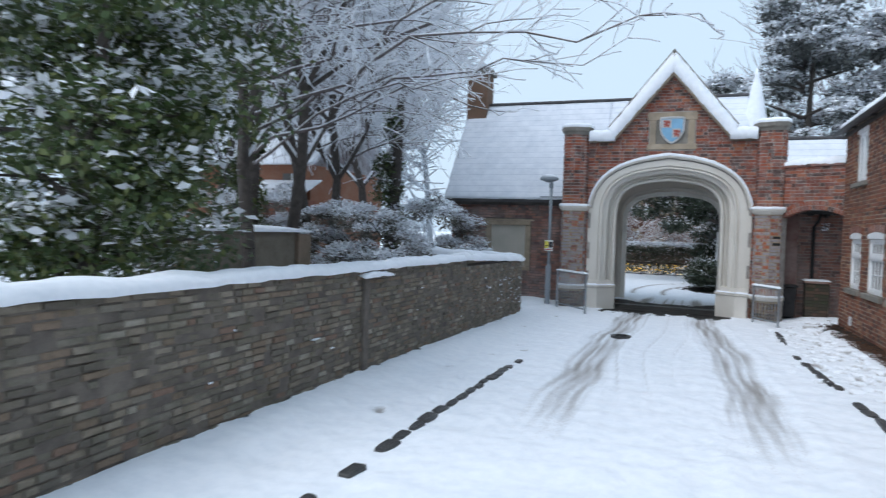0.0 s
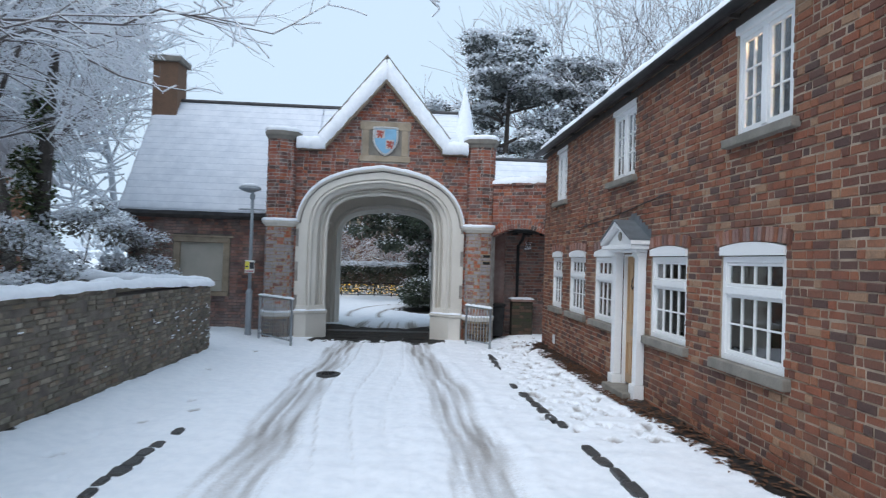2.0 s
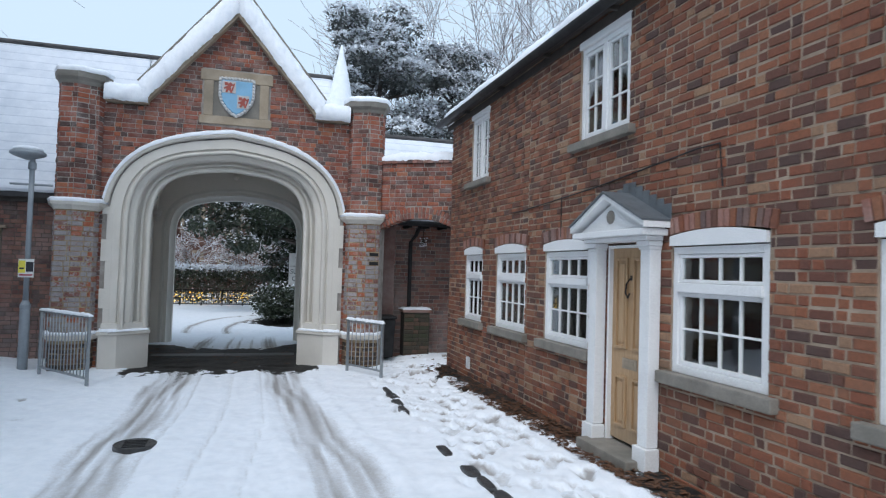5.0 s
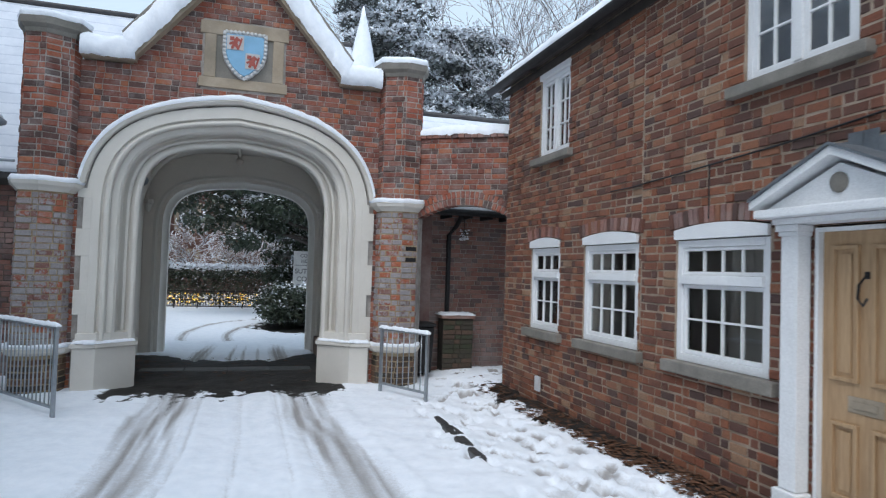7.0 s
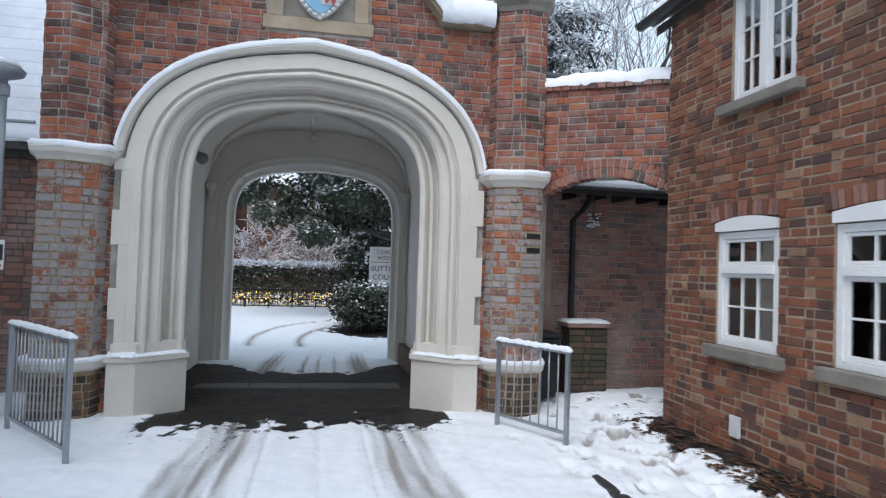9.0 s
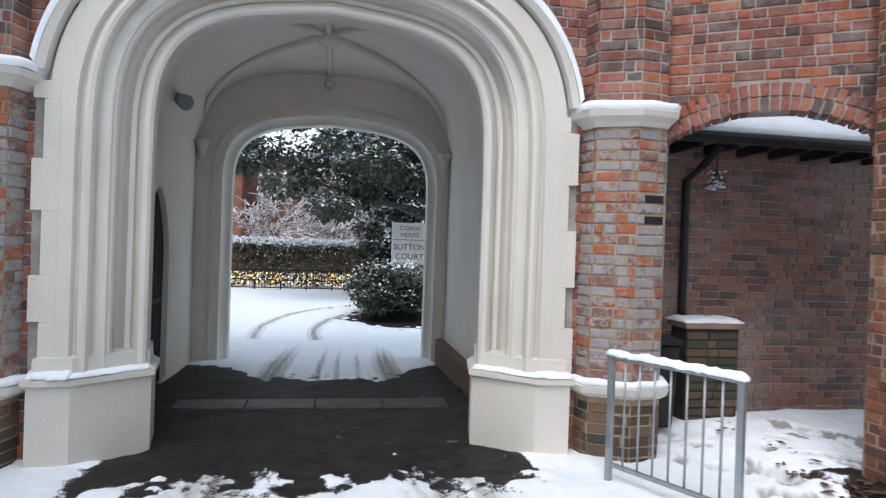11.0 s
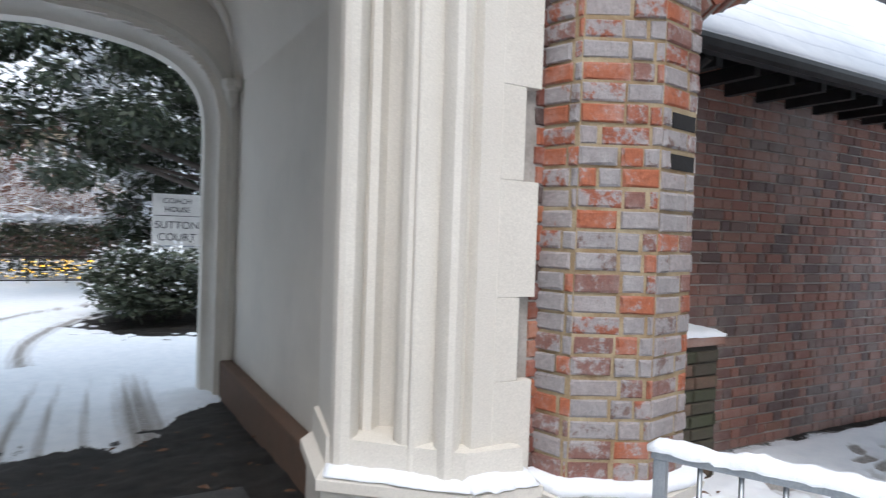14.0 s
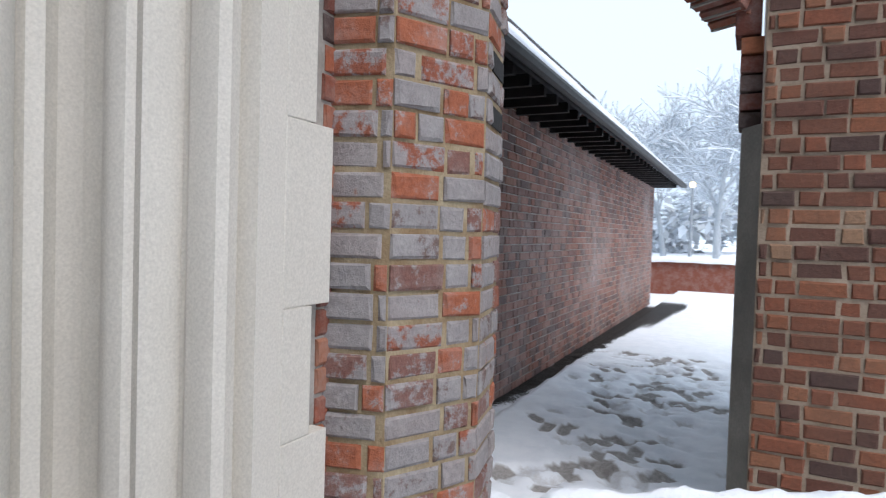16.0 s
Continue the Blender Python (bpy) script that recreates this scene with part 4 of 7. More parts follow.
# plinths under the jambs
for side in (-1, 1):
    bm = bmesh.new()
    ring = [(1.48, 20.05), (1.385, 19.55), (1.86, 19.12), (2.16, 19.09), (2.16, 19.5), (1.9, 20.05)]
    levels = [(-0.4, 0.0), (0.36, 0.0), (0.385, 0.035), (0.43, 0.035), (0.465, -0.025), (0.585, -0.030), (0.60, -0.10)]
    loops = []
    for z, g in levels:
        loops.append([bm.verts.new((CX + side * (h - (g if h < 1.6 else -g if h > 2.1 else 0)), y - (g if y < 19.6 else 0), z)) for h, y in ring])
    for a, b in zip(loops, loops[1:]):
        for k in range(len(ring)):
            bm.faces.new((a[k], a[(k + 1) % len(ring)], b[(k + 1) % len(ring)], b[k]))
    bm.faces.new(loops[0])
    bm.faces.new(loops[-1])
    part("plinth", bm, cream, gate, "cream painted stone plinth")
    bm = bmesh.new()
    xs = sorted((CX + side * 1.86, CX + side * 2.17))
    snow_slab(bm, [(xs[0], 19.07, 0.445), (xs[1], 19.05, 0.445), (xs[1], 19.20, 0.485), (xs[0], 19.20, 0.485)], 0.035, 24, 5, 0.008, 6, 0.02, side)
    part("plinth_snow", bm, snow, gate, smooth=True)
    bm = bmesh.new()
    a, b = (CX + side * 1.375, 19.50), (CX + side * 1.85, 19.08)
    cs = [(a[0], a[1], 0.445), (b[0], b[1], 0.445), (b[0] + side * 0.03, b[1] + 0.11, 0.475), (a[0] + side * 0.05, a[1] + 0.11, 0.475)]
    snow_slab(bm, cs if side > 0 else cs[::-1], 0.022, 18, 4, 0.006, 7, 0.012, side + 5)
    part("plinth_snow", bm, snow, gate, smooth=True)


def buttress(side):
    """Many-sided brick shaft with stone string and cap."""
    mir = lambda x: x if side > 0 else 2 * CX - x
    plan = [(1.70, 19.27), (1.76, 19.037), (2.075, 18.875), (2.345, 18.925), (2.43, 19.16), (2.43, 19.75)]
    n_p = len(plan)
    b = thing("buttress", "weathered polygonal brick buttress with stone string course and snowy cap", "buttress", "gate buttresses")
    pts = [(mir(x), y) for x, y in plan]

    def shaft(name, z0, z1, mat, grow=0.0):
        bm = bmesh.new()
        cx, cy = sum(p[0] for p in pts) / n_p, 19.4
        ring = [(x + (x - cx) * grow, y - (0.3 * grow if y < 19.5 else 0)) for x, y in pts]
        lo = [bm.verts.new((x, y, z0)) for x, y in ring]
        hi = [bm.verts.new((x, y, z1)) for x, y in ring]
        for k in range(n_p):
            bm.faces.new((lo[k], lo[(k + 1) % n_p], hi[(k + 1) % n_p], hi[k]))
        bm.faces.new(lo)
        bm.faces.new(hi)
        return part(name, bm, mat, b)

    shaft("shaft", -0.4, 2.7, mortar_yellow)
    shaft("upper_shaft", 2.705, 4.96, mortar_pale)

    def moulding(name, levels, mat):
        bm = bmesh.new()
        cx, cy = sum(p[0] for p in pts) / n_p, 19.42
        loops = []
        for z, g in levels:
            loops.append([bm.verts.new((cx + (x - cx) * (1 + g / 0.32), cy + (y - cy) * (1 + g / 0.5), z)) for x, y in pts])
        for p, q in zip(loops, loops[1:]):
            for k in range(n_p):
                bm.faces.new((p[k], p[(k + 1) % n_p], q[(k + 1) % n_p], q[k]))
        bm.faces.new(loops[0])
        bm.faces.new(loops[-1])
        return part(name, bm, mat, b)

    moulding("base_course", [(0.30, 0.02), (0.34, 0.07), (0.40, 0.085), (0.43, 0.02)], cream)
    moulding("string_course", [(2.62, 0.015), (2.66, 0.04), (2.70, 0.085), (2.75, 0.10), (2.80, 0.02)], cream)
    moulding("cap", [(4.86, 0.015), (4.92, 0.03), (4.97, 0.075), (5.06, 0.09), (5.09, 0.05)], stone)

    def snow_cap(z, g, thick, dome):
        bm = bmesh.new()
        cx, cy = sum(p[0] for p in pts) / n_p, 19.42
        loops = []
        for f, zz_ in ((1.0, 0.0), (1.03, thick * 0.5), (0.97, thick), (0.8, thick + dome * 0.5), (0.4, thick + dome), (0.05, thick + dome * 1.1)):
            lp = []
            for k in range(4 * n_p):
                i, t = int(k / 4), (k % 4) / 4
                x = pts[i][0] * (1 - t) + pts[(i + 1) % n_p][0] * t
                y = pts[i][1] * (1 - t) + pts[(i + 1) % n_p][1] * t
                w = 1 + 0.05 * noise.noise(Vector((x * 7, y * 7, z + f * 3)))
                lp.append(bm.verts.new((cx + (x - cx) * (1 + g / 0.32) * f * w, cy + (y - cy) * (1 + g / 0.5) * f * w, z + zz_ + 0.015 * noise.noise(Vector((x * 9, y * 9, f))))))
            loops.append(lp)
        for p, q in zip(loops, loops[1:]):
            for k in range(4 * n_p):
                bm.faces.new((p[k], p[(k + 1) % (4 * n_p)], q[(k + 1) % (4 * n_p)], q[k]))
        bm.faces.new(loops[-1])
        part("snow_cap", bm, snow, b, smooth=True)

    snow_cap(5.07, 0.08, 0.10, 0.07)
    snow_cap(2.755, 0.095, 0.075, 0.0)
    snow_cap(0.405, 0.075, 0.05, 0.0)
    order = list(zip(pts, pts[1:]))[:5]
    for k, (p, q) in enumerate(order):
        if side > 0:
            pn = Panel(p[0], p[1], q[0], q[1])
        else:
            pn = Panel(q[0], q[1], p[0], p[1])
        ln = min(pn.length, 0.5)
        u0 = 0.0 if side > 0 or k < 4 else pn.length - ln
        for z0, z1, mats, sing in ((-0.38, 0.28, M_BASE, True), (0.44, 2.61, M_GREY, True), (2.82, 4.86, M_OLD, False)):
            masonry(pn, u0 - 0.004, u0 + ln + 0.004, z0, z1, b, mats, course=0.090, singles=(-1, 9, -1, 2.7) if sing else None, limit=60 if side > 0 else 30, long=0.22, short=0.105,
                    joint=0.014, rugged=2.0, seed=17 * k + side * 3 + int(z0 * 10), holes=[hole(ln * 0.25, ln * 0.97, 1.97, 2.06), hole(ln * 0.25, ln * 0.97, 1.79, 1.88)] if (k == 2 and side > 0) else ())
        if k == 2 and side > 0:
            for z in (1.805, 1.985):
                bm = bmesh.new()
                c = [pn.at(u, zz_, d) for d in (0.006, -0.1) for u, zz_ in ((ln * 0.27, z - 0.008), (ln * 0.95, z - 0.008), (ln * 0.95, z + 0.058), (ln * 0.27, z + 0.058))]
                v = [bm.verts.new(x) for x in c]
                for f in ((0, 1, 2, 3), (7, 6, 5, 4), (0, 4, 5, 1), (1, 5, 6, 2), (2, 6, 7, 3), (3, 7, 4, 0)):
                    bm.faces.new([v[i] for i in f])
                part("vent", bm, vent_black, b, "black air brick")
    return b


buttress(1)
buttress(-1)

# gable coping with snow, flat parapets beside it
for side in (-1, 1):
    ax = -0.52
    bm = bmesh.new()
    inner = [(1.57, 4.66), (0.0, 6.50)]
    outer = [(1.69, 4.99), (0.0, 7.08)]
    sec = [(inner, 19.02), (outer, 19.06), (outer, 19.62), (inner, 19.62)]
    loops = [[bm.verts.new((ax + side * h, y, z)) for h, z in ln] for ln, y in sec]
    for k in range(4):
        a, b = loops[k], loops[(k + 1) % 4]
        bm.faces.new((a[0], a[1], b[1], b[0]))
    bm.faces.new([l_[0] for l_ in loops])
    bm.faces.new([l_[1] for l_ in loops])
    part("coping", bm, stone_tan, gate, "buff stone gable coping")
    bm = bmesh.new()
    n = 46
    rows = []
    for k in range(n + 1):
        t = k / n
        row = []
        for j, (f, y, up) in enumerate(((0.12, 18.99, 0.0), (0.35, 18.955, 0.0), (0.7, 18.965, 0.0), (1.0, 19.02, 0.03), (1.0, 19.12, 0.07), (1.0, 19.35, 0.08), (1.0, 19.6, 0.05))):
            h = (inner[0][0] * (1 - f) + outer[0][0] * f) * (1 - t)
            z = (inner[0][1] * (1 - f) + outer[0][1] * f) * (1 - t) + (inner[1][1] * (1 - f) + outer[1][1] * f) * t
            q = Vector((h * 5, y * 5 + side * 9, z * 5))
            calm = min(1.0, 0.1 + t * 8)
            row.append(bm.verts.new((ax + side * (h + up * 0.6), y - calm * (0.03 * noise.noise(q * 1.7) + (0.04 * noise.noise(q * 4) if j < 4 else 0)), z + up + calm * (0.03 * noise.noise(q) + (0.03 * noise.noise(q * 3.3) if j < 3 else 0)))))
        rows.append(row)
    for a, b in zip(rows, rows[1:]):
        for j in range(6):
            bm.faces.new((a[j], b[j], b[j + 1], a[j + 1]))
    part("coping_snow", bm, snow, gate, "lumpy snow on the gable coping", smooth=True)
    bm = bmesh.new()
    lines = [(1.70, 5.05, 19.10), (1.74, 5.09, 19.10), (1.74, 5.09, 19.62), (1.70, 5.05, 19.62)]
    ends = [[bm.verts.new((ax + side * h, y, z)) for h, z, y in lines], [bm.verts.new((ax + side * 0.0, y, z + 2.12 + (0.03 if k in (1, 2) else 0))) for k, (h, z, y) in enumerate(lines)]]
    for k in range(4):
        bm.faces.new((ends[0][k], ends[0][(k + 1) % 4], ends[1][(k + 1) % 4], ends[1][k]))
    bm.faces.new(ends[0])
    bm.faces.new(ends[1])
    part("verge", bm, stone, gate, "thin dark verge along the gable")
    xs = sorted((ax + side * 1.52, CX + side * 2.235))
    boxed("kneeler", xs[0], xs[1], 19.05, 19.6, 4.655, 4.90, stone_tan, gate, 0.01, "flat kneeler stone at the foot of the gable")
    bm = bmesh.new()
    rows = []
    for k in range(15):
        x = xs[0] + (xs[1] - xs[0]) * k / 14
        row = []
        for y, z in ((19.03, 4.665), (18.98, 4.69), (18.965, 4.80), (18.975, 4.91), (19.03, 4.98), (19.14, 5.01), (19.35, 5.02), (19.6, 5.0)):
            q = Vector((x * 5, y * 5 + side * 9, z * 5))
            row.append(bm.verts.new((x, y - 0.03 * noise.noise(q * 1.7) - 0.03 * noise.noise(q * 4), z + 0.03 * noise.noise(q) + 0.02 * noise.noise(q * 3.3))))
        rows.append(row)
    for a, b in zip(rows, rows[1:]):
        for j in range(7):
            bm.faces.new((a[j], b[j], b[j + 1], a[j + 1]))
    part("kneeler_snow", bm, snow, gate, smooth=True)
bm = bmesh.new()
lathe(bm, [(0.13, 6.98), (0.11, 7.08), (0.05, 7.2), (0.012, 7.28)], -0.52, 19.25, 8)
part("apex_stone", bm, stone_tan, gate)

# plaque with the painted shield
shield_white = plain("shield edge paint", (0.55, 0.55, 0.55))
shield_blue = plain("shield blue paint", (0.20, 0.40, 0.58))
shield_pale = plain("shield pale paint", (0.48, 0.46, 0.45))
shield_red = plain("shield red paint", (0.33, 0.07, 0.05))
pl = thing("heraldic_plaque", "stone plaque with a painted blue and white shield", "plaque")
bm = bmesh.new()
add_box(bm, -1.17, 0.17, 19.185, 19.26, 4.42, 4.58, 0.012)
add_box(bm, -1.17, 0.17, 19.185, 19.26, 5.26, 5.47, 0.012)
add_box(bm, -1.10, -0.93, 19.188, 19.26, 4.581, 5.259, 0.01)
add_box(bm, -0.07, 0.10, 19.188, 19.26, 4.581, 5.259, 0.01)
part("plaque_frame", bm, stone_tan, pl)
boxed("plaque_panel", -0.929, -0.071, 19.215, 19.27, 4.582, 5.258, stone, pl, 0)


def shield_shape(scale, y0, y1, cz=4.97):
    bm = bmesh.new()
    out = [(-0.33, 0.36), (0.33, 0.36), (0.33, 0.02), (0.29, -0.12), (0.2, -0.25), (0.09, -0.35), (0.0, -0.40), (-0.09, -0.35), (-0.2, -0.25), (-0.29, -0.12), (-0.33, 0.02)]
    a = [bm.verts.new((-0.5 + x * scale, y0, cz + z * scale)) for x, z in out]
    b = [bm.verts.new((-0.5 + x * scale * 1.03, y1, cz + z * scale * 1.03)) for x, z in out]
    bm.faces.new(a)
    bm.faces.new(b)
    for k in range(len(out)):
        bm.faces.new((a[k], a[(k + 1) % len(out)], b[(k + 1) % len(out)], b[k]))
    return bm


part("shield", shield_shape(1.0, 19.16, 19.215), shield_white, pl, "shield with pale raised rim")
rim_pts = [(-0.31, 0.34), (0.0, 0.35), (0.31, 0.34), (0.31, 0.02), (0.275, -0.11), (0.19, -0.235), (0.09, -0.33), (0.0, -0.37), (-0.09, -0.33), (-0.19, -0.235), (-0.275, -0.11), (-0.31, 0.02), (-0.31, 0.34)]
bm = bmesh.new()
for (xa, za), (xb, zb_) in zip(rim_pts, rim_pts[1:]):
    steps = max(1, int(math.hypot(xb - xa, zb_ - za) / 0.055))
    for k in range(steps):
        t = (k + 0.5) / steps
        r_ = bmesh.ops.create_icosphere(bm, subdivisions=1, radius=0.036)
        for v in r_["verts"]:
            v.co = Vector((-0.5 + xa + (xb - xa) * t + v.co.x, 19.158 + v.co.y * 0.6, 4.97 + za + (zb_ - za) * t + v.co.z))
part("rim", bm, shield_white, pl, "pale lumpy carved rim", smooth=True)
part("field", shield_shape(0.84, 19.145, 19.16), shield_blue, pl, "pale blue painted field")
for x0, x1, z0, z1 in ((-0.775, -0.52, 5.03, 5.26), (-0.49, -0.27, 4.75, 5.0)):
    boxed("quarter", x0, x1, 19.138, 19.146, z0, z1, shield_pale, pl, 0.003)
    bm = bmesh.new()
    cx, cz = (x0 + x1) / 2, (z0 + z1) / 2
    for dx, dz, w, h, rot in ((0, 0, 0.05, 0.10, 20), (-0.05, 0.06, 0.05, 0.045, 0), (0.05, 0.05, 0.025, 0.08, -50), (-0.05, -0.01, 0.025, 0.07, 60), (0.03, -0.06, 0.03, 0.08, -20), (-0.03, -0.06, 0.03, 0.07, 25), (0.075, 0.0, 0.02, 0.12, 15)):
        add_box(bm, -w / 2 * 1.3, w / 2 * 1.3, -0.004, 0.004, -h / 2 * 1.3, h / 2 * 1.3, 0.0, pose(cx + dx, 19.134 - 0.0007 * dx, cz + dz, 0, rot, 0))
    part("beast", bm, shield_red, pl, "red painted heraldic beast")

# gate passage: side walls, vault, ribs, far wall with its arch
TL, TR, TY0, TY1, FARC = CX - 2.02, CX + 1.92, 19.62, 24.12, -0.50
passage = thing("gate_passage", "cream painted vaulted passage through the gatehouse", "passage", kind="structure")


def pointed_hole(c, h, zs, rise):
    def f(z):
        if z < zs:
            return (c - h, c + h)
        if z > zs + rise:
            return None
        t = (z - zs) / rise
        w = h * math.sqrt(max(0.0, 1 - t ** 1.7)) * (1 - 0.15 * t)
        return (c - w, c + w)
    return f


side_l = Panel(TL, TY0, TL, TY1 + 0.4)
bl = backing("wall_left", side_l, 0, TY1 + 0.4 - TY0, -0.4, 4.6, 0.35, tunnel_paint, course=0.05, holes=[pointed_hole(2.36, 0.51, 1.35, 0.80)])
bl.parent = passage
boxed("wall_right", TR, TR + 0.3, TY0, TY1 + 0.4, -0.4, 4.6, tunnel_paint, passage, 0)
boxed("red_kerb", TR - 0.14, TR - 0.003, 20.3, TY1 - 0.02, -0.45, 0.03, M_BASE[""], passage, 0.02, "brick kerb along the passage wall")
far_panel = Panel(TL - 0.4, TY1, TR + 0.4, TY1)
fc = FARC - (TL - 0.4)
far_rise = lambda h: 1.20 + (h - 1.57)
bf = backing("far_wall", far_panel, 0, TR - TL + 0.8, -0.5, 5.2, 0.35, tunnel_paint, course=0.04, holes=[arch_hole(fc, 1.68, 2.25, far_rise(1.68))])
bf.parent = passage
far_prof = [(0.30, 0.01), (0.30, -0.03), (0.24, -0.04), (0.20, -0.01), (0.17, 0.04), (0.12, 0.05), (0.10, 0.14), (0.05, 0.20), (0.0, 0.23), (0.0, 0.46), (0.19, 0.46)]
sweep_arch("far_arch", [(1.57 + a, TY1 + b) for a, b in far_prof], FARC, 2.25, far_rise, -0.5, cream, passage)
boxed("reveal_wall", TL, CX - 1.545, 20.053, 20.09, -0.4, 4.6, tunnel_paint, passage, 0)
boxed("reveal_wall", CX + 1.545, TR, 20.053, 20.09, -0.4, 4.6, tunnel_paint, passage, 0)
# vault
bm = bmesh.new()
n, mrows = 24, 14
VC, VH, VM = (TL + TR) / 2, (TR - TL) / 2, (20.06 + TY1) / 2
vz = lambda s: 3.02 + 1.18 * (1 - abs(s) ** 2.6) ** (1 / 2.6)
grid = []
for j in range(mrows + 1):
    y = 20.06 + (TY1 - 20.06) * j / mrows
    row = []
    for k in range(n + 1):
        s = -1 + 2 * k / n
        row.append(bm.verts.new((VC + s * VH, y, vz(s))))
    grid.append(row)
for j in range(mrows):
    for k in range(n):
        bm.faces.new((grid[j][k], grid[j][k + 1], grid[j + 1][k + 1], grid[j + 1][k]))
part("vault", bm, tunnel_paint, passage, "plastered vault", smooth=True)
for pts in ([(VC + s * (VH - 0.03), VM + sg * s * (TY1 - VM - 0.06), vz(s) - 0.02) for s in [-math.cos(math.pi * k / 32) for k in range(33)]] for sg in (1, -1)):
    bm = bmesh.new()
    tube_mesh(bm, pts, 0.055, 0.055, 8)
    part("rib", bm, tunnel_paint, passage, "moulded vault rib", smooth=True)
bm = bmesh.new()
tube_mesh(bm, [(VC, 20.06, 4.185), (VC, VM, 4.185), (VC, TY1, 4.185)], 0.045, 0.045, 8)
part("rib", bm, tunnel_paint, passage, smooth=True)
bm = bmesh.new()
tube_mesh(bm, [(VC, TY1 - 0.03, 4.08), (VC, TY1 - 0.03, 4.20)], 0.035, 0.045, 8)
lathe(bm, [(0.03, 3.96), (0.08, 4.00), (0.09, 4.06), (0.04, 4.12)], VC, TY1 - 0.06, 12)
part("boss", bm, tunnel_paint, passage)
bm = bmesh.new()
lathe(bm, [(0.05, 4.04), (0.13, 4.07), (0.16, 4.13), (0.10, 4.20)], VC, VM, 12)
part("boss", bm, tunnel_paint, passage, smooth=True)
for x in (TL + 0.09, TR - 0.09):
    bm = bmesh.new()
    lathe(bm, [(0.02, 2.76), (0.06, 2.84), (0.07, 2.92), (0.11, 2.96), (0.11, 3.04)], x, TY1 - 0.1, 8)
    part("corbel", bm, cream, passage, "small stone corbel")
# pointed side door
sd = setting(new("door_1"), "black boarded pointed door in the passage wall", "door")
bm = bmesh.new()
outline = []
for k in range(15):
    z = 1.35 + 0.80 * k / 14
    f = pointed_hole(0, 0.51, 1.35, 0.80)(min(z, 2.148))
    outline.append((f[1] if f else 0.0, z))
left_ = [(-w, z) for w, z in outline][::-1]
shape = [(0.51, -0.3)] + outline + left_ + [(-0.51, -0.3)]
for i in range(1):
    a = [bm.verts.new((TL - 0.035, 21.98 + y, z)) for y, z in shape]
    b = [bm.verts.new((TL - 0.095, 21.98 + y, z)) for y, z in shape]
    bm.faces.new(a)
    bm.faces.new(b)
    for k in range(len(shape)):
        bm.faces.new((a[k], a[(k + 1) % len(shape)], b[(k + 1) % len(shape)], b[k]))
part("leaf", bm, black_wood, sd)
for k in range(1, 6):
    boxed("board_joint", TL - 0.036, TL - 0.027, 21.48 + k / 6 - 0.008, 21.48 + k / 6 + 0.008, -0.2, 1.7, black_iron, sd, 0.002)
bm = bmesh.new()
arcs = []
for off, d in ((0.0, 0.0), (0.0, 0.035), (0.09, 0.035), (0.11, 0.0)):
    pts = [(0.51 + off, -0.25), (0.51 + off, 0.6)] + [(w + off * (0.6 + 0.4 * (w / 0.51)), z + off * (1 - w / 0.51)) for w, z in outline]
    full = pts + [(-y, z) for y, z in pts[::-1]]
    arcs.append([bm.verts.new((TL + d, 21.98 + y, z)) for y, z in full])
for a, b in zip(arcs, arcs[1:]):
    for k in range(len(a) - 1):
        bm.faces.new((a[k], a[k + 1], b[k + 1], b[k]))
part("door_surround", bm, cream, sd, "cream moulded door surround")
boxed("strap_hinge", TL - 0.033, TL - 0.017, 21.55, 22.4, 0.72, 0.77, black_iron, sd, 0.004)
# threshold stones across the passage
for k in range(4):
    x = -2.08 + k * 0.745
    b = boxed("threshold_stone", x, x + 0.735, 20.88, 21.26, -0.33, -0.247, tarmac_rub, None, 0.012)
    setting(b, "worn grey threshold stone set in the tarmac", "kerb stone")

# ---- ranges to both sides ----
barn = thing("side_range", "long single-storey brick range with a steep snowy roof", "building")
BY, BE, RY, RZ = 20.55, 2.98, 22.7, 6.55
bx0, bx1 = -7.55, GU0 - 0.3
bp = Panel(bx0, BY, bx1, BY)
bu = lambda x: x - bx0
bwin = hole(bu(-6.15), bu(-4.95), 0.79, 2.16)
b_ = backing("wall", bp, 0, bx1 - bx0, -0.35, BE, 0.3, mortar_dark, holes=[bwin])
b_.parent = barn
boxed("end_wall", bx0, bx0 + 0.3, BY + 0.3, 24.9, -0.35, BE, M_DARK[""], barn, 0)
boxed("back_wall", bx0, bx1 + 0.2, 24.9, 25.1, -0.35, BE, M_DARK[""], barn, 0)


